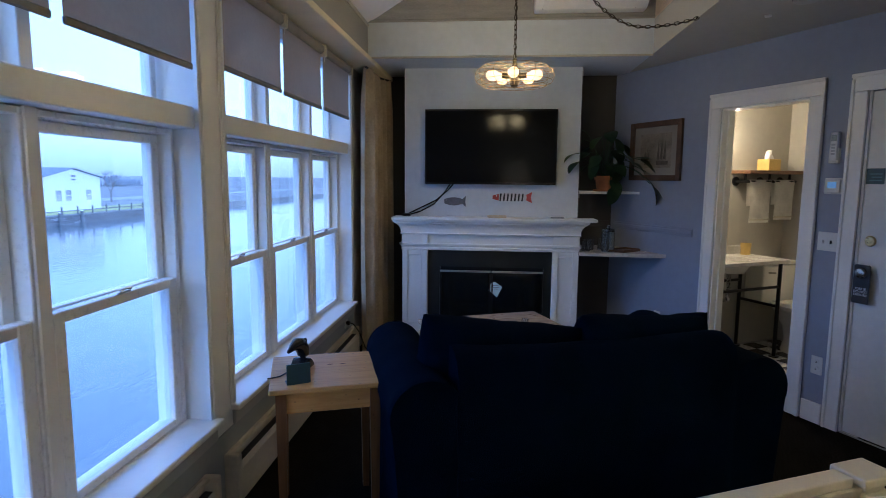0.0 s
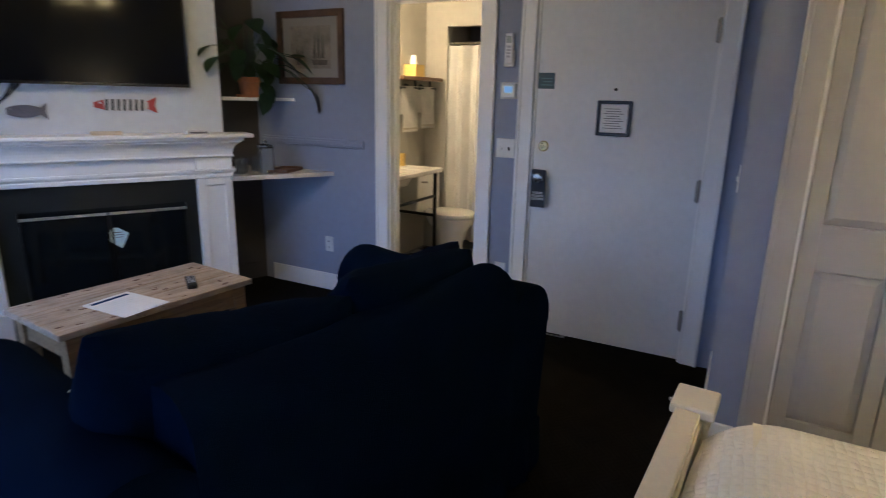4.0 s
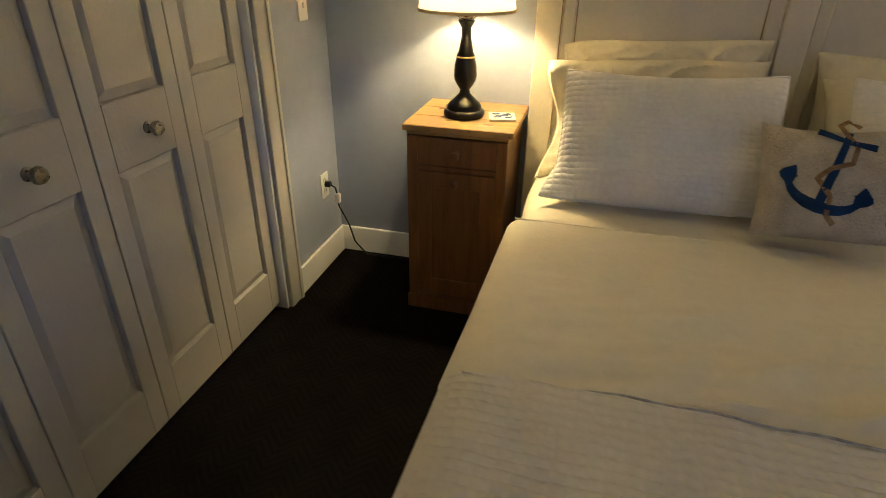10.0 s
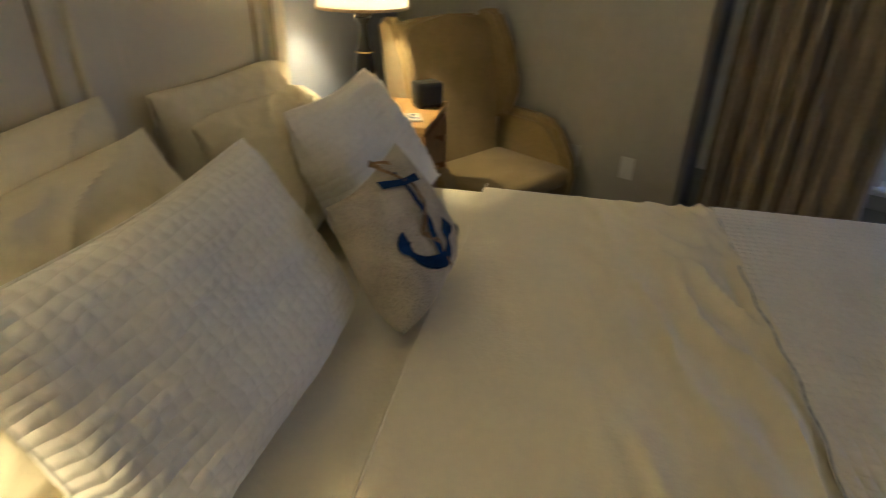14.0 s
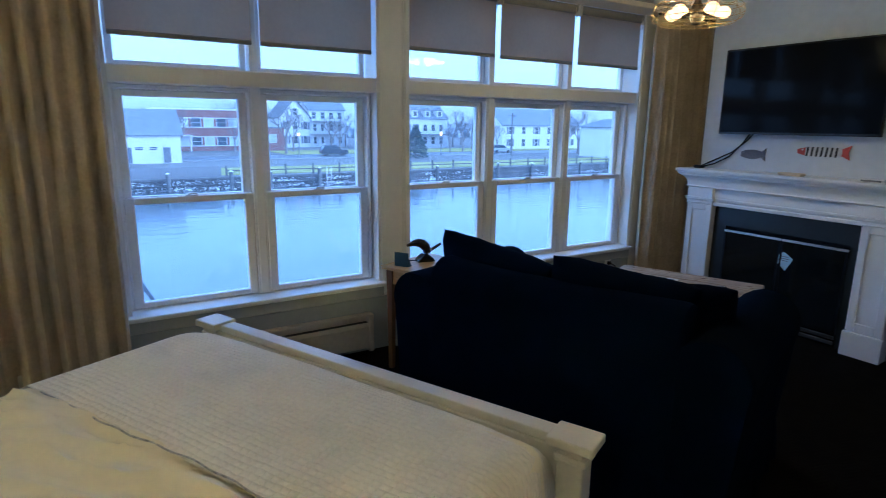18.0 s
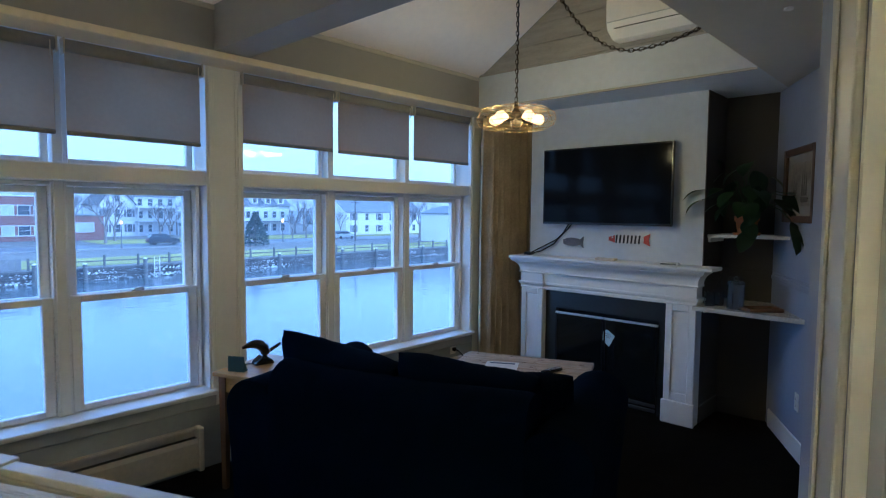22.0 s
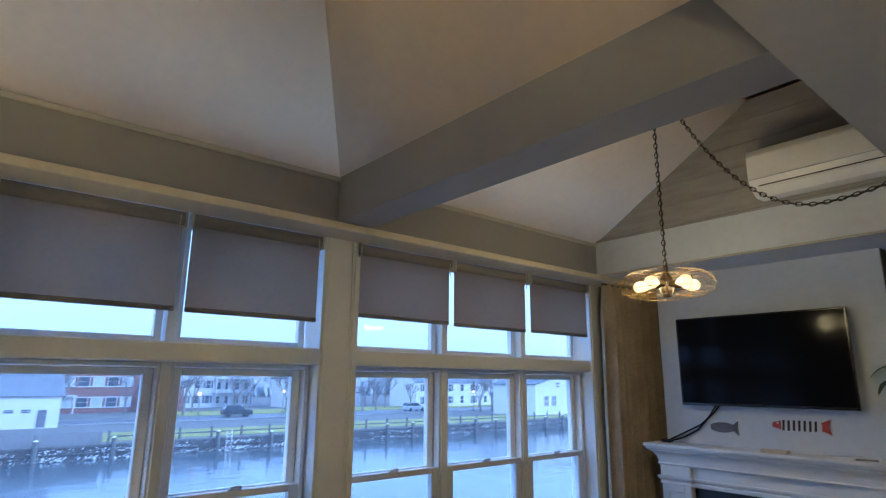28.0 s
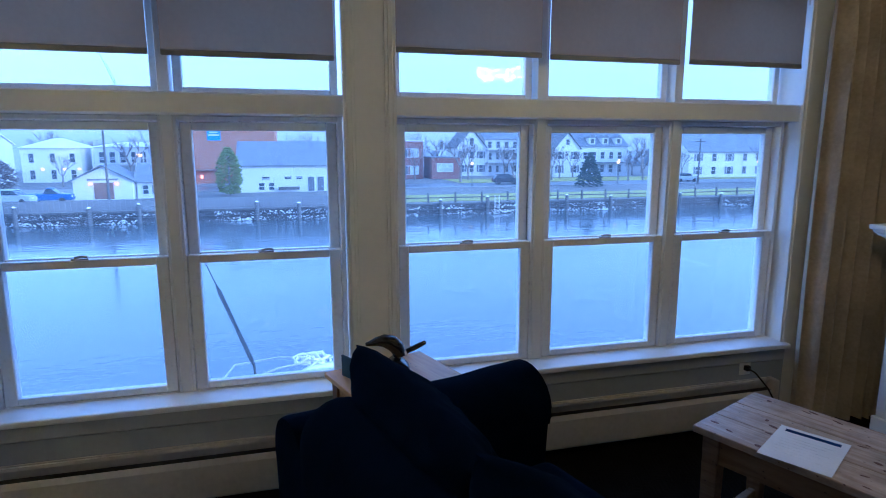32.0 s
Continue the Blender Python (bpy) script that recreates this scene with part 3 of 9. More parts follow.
def casing(name, y0, y1, z1, w=0.092, x=DX, label="white moulded door casing", paint=TRIM):
    """Casing round an opening y0..y1 in a wall that faces -x."""
    c = built(name, boxes((x - 0.020, x, y0 - w, y1 + w, z1, z1 + w + 0.01), bevel=0.005, seg=2), paint, label=label)
    under("casing_bead", boxes((x - 0.028, x - 0.020, y0 - w, y1 + w, z1 + w - 0.012, z1 + w + 0.01), bevel=0.003), paint, c)
    for a, b, edge in ((y0 - w, y0, y0 - w), (y1, y1 + w, y1 + w - 0.02)):
        under("casing_board", boxes((x - 0.018, x, a, b, 0, z1), bevel=0.005, seg=2), paint, c)
        under("casing_bead", boxes((x - 0.026, x - 0.018, edge, edge + 0.02, 0, z1 + 0.07), bevel=0.003), paint, c)


casing("door_casing_entry", 2.38, 3.335, 2.015)
casing("door_casing_bath", 3.675, 4.335, 2.02, 0.095)
built("door_jamb_bath", boxes((DX, DX + 0.12, 3.675, 3.687, 0, 2.02), (DX, DX + 0.12, 4.323, 4.335, 0, 2.02), (DX, DX + 0.12, 3.687, 4.323, 2.008, 2.02), (DX + 0.05, DX + 0.062, 3.687, 3.70, 0, 2.008), (DX + 0.05, DX + 0.062, 4.31, 4.323, 0, 2.008)), TRIM)
casing("closet_casing", CY0, CY1, CZ, 0.09, 0.0, "cream moulded closet casing", CLOSETP)
built("closet_jamb", boxes((0, 0.12, CY0, CY0 + 0.012, 0, CZ), (0, 0.12, CY1 - 0.012, CY1, 0, CZ), (0, 0.12, CY0 + 0.012, CY1 - 0.012, CZ - 0.012, CZ)), TRIM)
# ---- doors ----
NICKEL = mat("satin_nickel", (0.36, 0.34, 0.30), 0.28, 1.0, vary=0.06)
BRASS = mat("aged_brass", (0.62, 0.47, 0.22), 0.3, 1.0, vary=0.1)


def panel_leaf(parent, y0, y1, z0, z1, x, thick, panels, material):
    """A stile-and-rail leaf in the plane x, its panels moulded; panels: (z0, z1)."""
    st = 0.058
    leaf = part("door_leaf", boxes((x + 0.020, x + thick, y0, y1, z0, z1)), material, parent)
    zs = [z0] + [z for p in panels for z in p] + [z1]
    for a, b in ((y0, y0 + st), (y1 - st, y1)):
        part("stile", boxes((x, x + 0.021, a, b, z0, z1), bevel=0.002), material, leaf)
    for a, b in zip(zs[::2], zs[1::2]):
        part("rail", boxes((x, x + 0.021, y0 + st, y1 - st, a, b), bevel=0.002), material, leaf)
    for a, b in panels:
        bm = bmesh.new()
        A = [(x + 0.0195, y, z) for y, z in ((y0 + st, a), (y1 - st, a), (y1 - st, b), (y0 + st, b))]
        k = 0.03
        B = [(x + 0.006, y, z) for y, z in ((y0 + st + k, a + k), (y1 - st - k, a + k), (y1 - st - k, b - k), (y0 + st + k, b - k))]
        va, vb = [bm.verts.new(p) for p in A], [bm.verts.new(p) for p in B]
        for i in range(4):
            bm.faces.new((va[i], va[(i + 1) % 4], vb[(i + 1) % 4], vb[i]))
        bm.faces.new(vb)
        part("panel", bm, material, leaf)
    return leaf


cl = tagged(new("closet_door"), "closed cream bifold closet doors with raised panels", kind="structure")
LEAF = [CY0 + 0.016 + i * (CY1 - CY0 - 0.032) / 4 for i in range(5)]
for i in range(4):
    panel_leaf(cl, LEAF[i] + 0.002, LEAF[i + 1] - 0.002, 0.03, 2.012, 0.03, 0.034, ((0.20, 0.828), (1.005, 1.90)), CLOSETP)


def knob_profile(r):
    return [(r * 0.8, 0), (r * 0.8, 0.004), (r * 0.35, 0.008), (r * 0.32, 0.014), (r * 0.8, 0.02), (r, 0.030), (r * 0.85, 0.040), (0.001, 0.044)]


for y in (1.081, 1.453):
    k = part("door_knob", lathe(knob_profile(0.021), 16), NICKEL, cl, "round satin nickel knob", True)
    k.matrix_local = pose(0.03, y, 0.914, 0, -90, 0)

entry = tagged(new("door_entry"), "closed flat pale grey steel entry door", kind="structure")
part("door_leaf", boxes((DX + 0.012, DX + 0.056, 2.386, 3.329, 0.012, 2.009), bevel=0.002), DOORP, entry)
part("door_stop", boxes((DX + 0.002, DX + 0.012, 2.38, 2.394, 0, 2.015), (DX + 0.002, DX + 0.012, 3.321, 3.335, 0, 2.015)), TRIM, entry)
for z in (0.25, 0.98, 1.78):
    h = part("hinge", boxes((DX - 0.004, DX + 0.012, 2.392, 2.412, z - 0.055, z + 0.055), bevel=0.003), mat("dull_steel", (0.3, 0.29, 0.27), 0.45, 0.8), entry)
    part("hinge_pin", tube([(DX - 0.006, 2.398, z - 0.06), (DX - 0.006, 2.398, z + 0.06)], 0.007, 8), mat("dull_steel", (0.3, 0.29, 0.27)), h)
bolt = part("deadbolt", lathe([(0.031, 0), (0.031, 0.004), (0.024, 0.012), (0.02, 0.012), (0.001, 0.013)], 20), BRASS, entry, "round brass deadbolt turn", True)
bolt.matrix_local = pose(DX + 0.012, 3.262, 1.168, 0, -90, 0)
part("thumb_turn", boxes((-0.004, 0.004, -0.016, 0.016, 0.012, 0.024), bevel=0.003), BRASS, bolt)
dk = part("door_knob", lathe([(0.032, 0), (0.032, 0.005), (0.014, 0.01), (0.013, 0.03), (0.026, 0.038), (0.03, 0.05), (0.024, 0.062), (0.001, 0.066)], 20), NICKEL, entry, "round satin nickel door knob", True)
dk.matrix_local = pose(DX + 0.012, 3.27, 0.985, 0, -90, 0)
part("peephole", lathe([(0.009, 0), (0.009, 0.004), (0.004, 0.005)], 12), BLACK, entry).matrix_local = pose(DX + 0.012, 2.875, 1.492, 0, -90, 0)


def words(text, size, m, material, parent, align="CENTER", name="lettering"):
    cu = bpy.data.curves.new(name, "FONT")
    cu.body, cu.size, cu.align_x, cu.align_y, cu.extrude, cu.space_line = text, size, align, "CENTER", 0.0004, 0.95
    tmp = bpy.data.objects.new(name, cu)
    me = bpy.data.meshes.new_from_object(tmp)
    bpy.data.objects.remove(tmp)
    me.materials.append(material)
    ob = new(name, me)
    ob.parent = parent
    ob.matrix_local = m
    return ob


PAPER = mat("white_paper", (0.78, 0.79, 0.80), 0.8, vary=0.03, scale=8)
INK = mat("grey_ink", (0.20, 0.21, 0.23), 0.8, vary=0.1)
FACEX = pose(0, 0, 0, 90, 0, -90)   # lays flat lettering on a wall that faces -x

hanger = thing("door_hanger_sign", Matrix.Translation((DX - 0.024, 3.268, 0.808)), "black door hanger card on the door knob", "sign")
prof = [(0.045, 0), (0.045, 0.217), (0.037, 0.225), (-0.037, 0.225), (-0.045, 0.217), (-0.045, 0)]
part("card", prism(prof, -0.0035, 0.0, axis="x"), mat("black_card", (0.012, 0.014, 0.02), 0.5, vary=0.15), hanger)
part("knob_hole", lathe([(0.026, 0), (0.026, 0.001)], 20), mat("pale_grey_disc", (0.5, 0.52, 0.55), 0.5), hanger, "pale ring about the knob").matrix_local = pose(-0.0036, 0, 0.175, 0, -90, 0)
words("PLEASE\nDO NOT\nDISTURB", 0.019, Matrix.Translation((-0.0045, 0, 0.068)) @ FACEX, PAPER, hanger)

plaque = thing("door_plaque", Matrix.Translation((DX + 0.012, 3.27, 1.492)), "small dark teal printed plaque on the entry door", "sign")
part("plate", boxes((-0.003, 0, -0.049, 0.049, 0, 0.088), bevel=0.001), mat("dark_teal_plastic", (0.03, 0.075, 0.085), 0.4, vary=0.1), plaque)
part("printed_line", boxes(*[(-0.0036, -0.003, -0.036, 0.03 - 0.012 * (i % 2), 0.018 + i * 0.018, 0.024 + i * 0.018) for i in range(3)]), mat("teal_print", (0.10, 0.2, 0.22), 0.5), plaque)


def framed(name, m, w, h, rim, frame_mat, label, paper_mat, depth=0.018):
    """A frame hung on a wall that faces -x; origin at its lower middle."""
    f = thing(name, m, label, "picture frame")
    for n, r in (("frame_bar", (-depth, 0, -w / 2, -w / 2 + rim, 0, h)), ("frame_bar", (-depth, 0, w / 2 - rim, w / 2, 0, h)), ("frame_bar", (-depth, 0, -w / 2 + rim, w / 2 - rim, 0, rim)), ("frame_bar", (-depth, 0, -w / 2 + rim, w / 2 - rim, h - rim, h))):
        part(n, boxes(r, bevel=0.004, seg=2), frame_mat, f)
    part("sheet", boxes((-0.007, -0.004, -w / 2 + rim, w / 2 - rim, rim, h - rim)), paper_mat, f, "pale printed sheet")
    return f


notice = framed("door_notice_frame", Matrix.Translation((DX + 0.012, 2.872, 1.244)), 0.185, 0.19, 0.018, mat("dark_navy_frame", (0.012, 0.015, 0.03), 0.4), "small dark framed notice on the entry door", PAPER)
part("printed_line", boxes(*[(-0.0078, -0.007, -0.05 + 0.01 * (i % 3), 0.055 - 0.012 * (i % 2), 0.04 + i * 0.013, 0.044 + i * 0.013) for i in range(9)]), INK, notice)


def switch_plate(name, m, w, h, label, kind):
    p = thing(name, m, label, kind)
    part("plate", boxes((-0.006, 0, -w / 2, w / 2, 0, h), bevel=0.003, seg=2), mat("ivory_plastic", (0.72, 0.72, 0.68), 0.4, vary=0.03), p)
    return p


def outlet(m, label):
    p = switch_plate("wall_outlet", m, 0.072, 0.115, label, "outlet")
    for z in (0.035, 0.08):
        s = part("socket", lathe([(0.016, 0), (0.016, 0.003), (0.014, 0.004)], 14), mat("ivory_plastic", (0.72, 0.72, 0.68)), p)
        s.matrix_local = pose(-0.006, 0, z, 0, -90, 0)
        part("slot", boxes((-0.005, -0.002, -0.006, 0.006, 0.0035, 0.0046), (0.002, 0.005, -0.005, 0.005, 0.0035, 0.0046)), BLACK, s)
    return p


outlet(Matrix.Translation((DX, 3.494, 0.31)), "white wall outlet between the two doors")
outlet(Matrix.Translation((0, 0.15, 0.335)), "white wall outlet beside the nightstand with a plug in it")
outlet(Matrix.Translation((DX, 4.86, 0.30)), "white wall outlet under the alcove shelf")
sw = switch_plate("light_switch", Matrix.Translation((DX, 3.496, 1.085)), 0.12, 0.115, "white double light switch plate between the doors", "switch")
for y in (-0.025, 0.025):
    part("toggle", boxes((-0.016, -0.006, y - 0.005, y + 0.005, 0.045, 0.066), bevel=0.002), BLACK if y < 0 else mat("ivory_plastic", (0.72, 0.72, 0.68)), sw)
sw2 = switch_plate("light_switch", Matrix.Translation((0, 0.20, 1.09)), 0.072, 0.115, "pale painted switch plate on the closet wall", "switch")
part("toggle", boxes((-0.014, -0.006, -0.005, 0.005, 0.045, 0.066), bevel=0.002), mat("ivory_plastic", (0.72, 0.72, 0.68)), sw2)
sw3 = switch_plate("light_switch", pose(0.35, 2.21, 1.06, 0, 0, 90) @ pose(0, 0, 0, 0, 0, 180), 0.072, 0.115, "white switch plate on the return wall", "switch")
part("toggle", boxes((-0.014, -0.006, -0.005, 0.005, 0.045, 0.066), bevel=0.002), mat("ivory_plastic", (0.72, 0.72, 0.68)), sw3)
th = switch_plate("thermostat", Matrix.Translation((DX, 3.488, 1.43)), 0.108, 0.095, "white wall thermostat with a small blue screen", "thermostat")
part("housing", boxes((-0.022, -0.006, -0.046, 0.046, 0.008, 0.087), bevel=0.005, seg=2), mat("ivory_plastic", (0.72, 0.72, 0.68)), th)
part("screen", boxes((-0.0235, -0.022, -0.026, 0.026, 0.036, 0.072)), glow("thermostat_screen", (0.25, 0.5, 0.85), 0.06), th, "small blue screen")
rc = thing("remote_control", Matrix.Translation((DX, 3.494, 1.612)), "slim white remote control in a wall holder", "remote")
part("holder", boxes((-0.022, 0, -0.03, 0.03, 0, 0.09), bevel=0.005, seg=2), mat("ivory_plastic", (0.72, 0.72, 0.68)), rc)
part("handset", boxes((-0.03, -0.008, -0.024, 0.024, 0.015, 0.185), bevel=0.006, seg=2), PAPER, rc)
part("display", boxes((-0.0312, -0.03, -0.016, 0.016, 0.13, 0.168)), mat("grey_lcd", (0.3, 0.34, 0.33), 0.3), rc)
for i in range(4):
    part("button", boxes((-0.032, -0.03, -0.012, 0.012, 0.05 + i * 0.018, 0.061 + i * 0.018), bevel=0.001), mat("grey_button", (0.45, 0.47, 0.5), 0.5), rc)
stopm = thing("door_stop", pose(-0.0, 2.30, 0.085, 0, 0, 0), "white spring door stop on the skirting", "door stop")
part("spring", tube([(0.2, -0.026, 0.0), (0.2, 0.05, 0.0)], 0.006, 8), mat("ivory_plastic", (0.72, 0.72, 0.68)), stopm)
part("rubber_tip", tube([(0.2, 0.05, 0), (0.2, 0.062, 0)], 0.008, 10), mat("ivory_plastic", (0.72, 0.72, 0.68)), stopm)

# ---- bathroom beyond the open doorway ----
BX1, BY0, BY1 = 2.36, 3.05, 4.92
BATHP = mat("grey_green_bath_paint", (0.40, 0.375, 0.32), 0.7, vary=0.05, scale=1.5, bump=0.1, bump_scale=200)
built("wall_bath_back", boxes((DX + 0.12, BX1 + 0.1, BY1, BY1 + 0.1, 0, 2.6)), BATHP, label="grey-green bathroom wall")
built("wall_bath_far", boxes((BX1, BX1 + 0.1, 4.70, BY1, 0, 2.6), (BX1, BX1 + 0.1, BY0, 4.70, 2.04, 2.6)), BATHP, label="grey-green bathroom wall beside the shower")
built("wall_bath_side", boxes((DX + 0.12, 3.6, BY0 - 0.1, BY0, 0, 2.6)), BATHP)
built("wall_shower", boxes((3.4, 3.5, BY0, 5.02, 0, 2.6), (BX1 + 0.1, 3.4, BY1, BY1 + 0.1, 0, 2.6)), BATHP)
bfloor = built("floor_bath", boxes((DX, 3.4, BY0, BY1, 0.0, 0.008)), mat("grey_grout", (0.3, 0.29, 0.27), 0.8), label="black and white tiled bathroom floor")
tile_me = mesh_of("tile", boxes((-0.072, 0.072, -0.072, 0.072, 0, 0.006), bevel=0.002), mat("white_floor_tile", (0.6, 0.58, 0.53), 0.25, vary=0.06))
tile_mk = mesh_of("tile", boxes((-0.072, 0.072, -0.072, 0.072, 0, 0.006), bevel=0.002), mat("black_floor_tile", (0.02, 0.02, 0.022), 0.25, vary=0.1))
for i in range(11):
    for j in range(12):
        t = new("tile", tile_me if (i + j) % 2 else tile_mk)
        t.parent = bfloor
        t.location = (DX + 0.075 + 0.15 * i, BY0 + 0.1 + 0.15 * j, 0.007)
WOODD = mat("dark_stained_shelf", (0.13, 0.065, 0.03), 0.5, vary=0.25, scale=5, stretch=(1, 8, 8))
sh = thing("bathroom_shelf", Matrix.Translation((1.64, BY1, 1.40)), "dark wooden wall shelf on black pipe brackets", "shelf")
part("board", boxes((0, 0.68, -0.2, 0, 0.165, 0.195), bevel=0.004), WOODD, sh)
rail = tube([(0.04, -0.13, 0.10), (0.66, -0.13, 0.10)], 0.012, 10)
part("towel_bar", rail, BLACK, sh, "black pipe towel bar")
for x in (0.06, 0.36, 0.62):
    b = part("bracket", tube([(x, 0, 0.10), (x, -0.13, 0.10)], 0.013, 8), BLACK, sh)
    part("flange", tube([(x, 0, 0.10), (x, -0.012, 0.10)], 0.04, 14), BLACK, b)
    part("upright", tube([(x, -0.10, 0.10), (x, -0.10, 0.165)], 0.011, 8), BLACK, b)
TOWEL = mat("white_terry_towel", (0.86, 0.83, 0.77), 0.95, vary=0.1, scale=8, bump=0.8, bump_scale=260, spec=0.05, sheen=0.3)


def towel(x, w, drop):
    t = thing("hand_towel", Matrix.Translation((x, BY1 - 0.13, 1.50)), "folded white terry towel over the pipe bar", "towel", "towels on the bar")
    bm, n = bmesh.new(), 14
    prof = [(-0.017, -drop), (-0.02, -drop * 0.5), (-0.018, -0.01), (-0.01, 0.016), (0.01, 0.016), (0.017, -0.01), (0.02, -drop * 0.6)]
    rows = [[bm.verts.new((w * (k / n - 0.5) * (1 - 0.06 * (z < -0.1)), y + 0.006 * math.sin(9 * k / n + z * 7), z)) for k in range(n + 1)] for y, z in prof]
    for a, b in zip(rows, rows[1:]):
        for k in range(n):
            bm.faces.new((a[k], a[k + 1], b[k + 1], b[k]))
    bmesh.ops.solidify(bm, geom=bm.faces[:], thickness=0.008)
    part("cloth", bm, TOWEL, t, smooth=True)
    part("hem", boxes((-w / 2 + 0.01, w / 2 - 0.01, -0.03, -0.026, -drop + 0.02, -drop + 0.035)), mat("cream_hem", (0.6, 0.55, 0.45), 0.9), t)


towel(1.84, 0.27, 0.36)
towel(2.14, 0.26, 0.34)
tb = thing("tissue_box", Matrix.Translation((1.98, BY1 - 0.1, 1.595)), "yellow tissue box with a white tissue on the shelf", "tissue box")
part("box", boxes((-0.075, 0.075, -0.06, 0.06, 0, 0.10), bevel=0.004), mat("mustard_box_card", (0.55, 0.38, 0.10), 0.6, vary=0.1), tb)
bm = bmesh.new()
fan = [bm.verts.new((0.05 * math.cos(a) * (1 - 0.3 * k), 0.02 * math.sin(a * 2 + k), 0.097 + 0.04 * k)) for k in range(3) for a in [i * 0.7 for i in range(9)]]
for k in range(2):
    for i in range(8):
        bm.faces.new((fan[9 * k + i], fan[9 * k + i + 1], fan[9 * k + 10 + i], fan[9 * k + 9 + i]))
part("tissue", bm, PAPER, tb, "crumpled white tissue", True)
CHINA = mat("white_china", (0.76, 0.74, 0.68), 0.15, vary=0.03)
MARBLE = mat("speckled_marble_top", (0.62, 0.59, 0.54), 0.25, vary=0.16, scale=7)
van = thing("console_sink", Matrix.Translation((1.02, BY1, 0)), "marble-topped console sink on black pipe legs", "sink")
part("top", boxes((0, 0.84, -0.46, 0, 0.82, 0.855), bevel=0.006), MARBLE, van)
part("backsplash", boxes((0, 0.84, -0.02, 0, 0.855, 0.93), bevel=0.004), MARBLE, van)
part("basin", lathe([(0.02, -0.13), (0.12, -0.11), (0.17, -0.03), (0.185, 0.0), (0.19, 0.006), (0.175, 0.004), (0.14, -0.04)], 24), CHINA, van, smooth=True).matrix_local = pose(0.4, -0.24, 0.852)
fc = part("faucet", tube([(0.4, -0.05, 0.855), (0.4, -0.05, 0.98), (0.4, -0.09, 1.01), (0.4, -0.17, 0.98)], 0.011, 10), NICKEL, van, "nickel faucet")
part("tap_handle", tube([(0.32, -0.05, 0.855), (0.32, -0.05, 0.91)], 0.014, 10), NICKEL, fc)
for x in (0.06, 0.78):
    for y in (-0.42, -0.04):
        lg = part("leg", tube([(x, y, 0.008), (x, y, 0.82)], 0.016, 10), BLACK, van)
        part("foot_flange", tube([(x, y, 0.008), (x, y, 0.022)], 0.04, 14), BLACK, lg)
for y in (-0.42, -0.04):
    part("stretcher", tube([(0.06, y, 0.62), (0.78, y, 0.62)], 0.013, 8), BLACK, van)
for x in (0.06, 0.78):
    part("stretcher", tube([(x, -0.42, 0.45), (x, -0.04, 0.45)], 0.013, 8), BLACK, van)
part("drain_pipe", tube([(0.4, -0.24, 0.73), (0.4, -0.24, 0.5), (0.4, -0.1, 0.46), (0.4, 0, 0.46)], 0.02, 10), NICKEL, van)
cup = thing("soap_cup", Matrix.Translation((1.78, BY1 - 0.09, 0.855)), "amber paper-wrapped cup beside the basin", "cup")
part("cup_body", lathe([(0.04, 0), (0.045, 0.10), (0.041, 0.10), (0.037, 0.006)], 18), mat("mustard_box_card", (0.55, 0.38, 0.10)), cup, smooth=True)
soap = thing("soap_bottle", Matrix.Translation((1.12, BY1 - 0.12, 0.855)), "cream soap dispenser on the sink top", "bottle")
part("bottle_body", lathe([(0.03, 0), (0.034, 0.01), (0.034, 0.10), (0.012, 0.12), (0.012, 0.13)], 16), CHINA, soap, smooth=True)
part("pump", tube([(0, 0, 0.13), (0, 0, 0.155), (0.03, 0, 0.158)], 0.006, 8), NICKEL, soap)
wc = thing("toilet", Matrix.Translation((2.10, BY1, 0.008)), "white china toilet with a closed lid", "toilet")
part("bowl", lathe([(0.11, 0), (0.12, 0.02), (0.10, 0.12), (0.12, 0.24), (0.18, 0.34), (0.195, 0.385), (0.185, 0.395)], 24), CHINA, wc, smooth=True).matrix_local = Matrix.Translation((0, -0.42, 0)) @ Matrix.Diagonal((1, 1.2, 1, 1))
lid = part("seat_lid", lathe([(0.2, 0.397), (0.205, 0.405), (0.2, 0.425), (0.17, 0.432), (0.001, 0.434)], 28), CHINA, wc, smooth=True)
lid.matrix_local = Matrix.Translation((0, -0.42, 0)) @ Matrix.Diagonal((1, 1.2, 1, 1))
part("tank", boxes((-0.21, 0.21, -0.2, -0.01, 0.40, 0.75), bevel=0.02, seg=3), CHINA, wc, smooth=True)
part("tank_lid", boxes((-0.22, 0.22, -0.21, -0.005, 0.75, 0.785), bevel=0.012, seg=3), CHINA, wc, smooth=True)
part("flush_lever", tube([(-0.15, -0.205, 0.69), (-0.09, -0.225, 0.685)], 0.008, 8), NICKEL, wc)
scur = thing("shower_curtain", Matrix.Translation((BX1 + 0.05, BY0 + 0.04, 0.10)), "cream pleated shower curtain on a rail", "shower curtain")
bm = bmesh.new()
rows = [[bm.verts.new((0.03 * math.sin(j * 0.9) + 0.01 * math.sin(j * 0.37 + z), j * 0.0195, z)) for j in range(84)] for z in (0, 0.6, 1.2, 1.78)]
for a, b in zip(rows, rows[1:]):
    for j in range(83):
        bm.faces.new((a[j], a[j + 1], b[j + 1], b[j]))
part("drape", bm, mat("cream_shower_cloth", (0.62, 0.60, 0.56), 0.85, vary=0.06, scale=5), scur, smooth=True)
part("rail", tube([(0, -0.04, 1.80), (0, 1.65, 1.80)], 0.012, 8), NICKEL, scur)
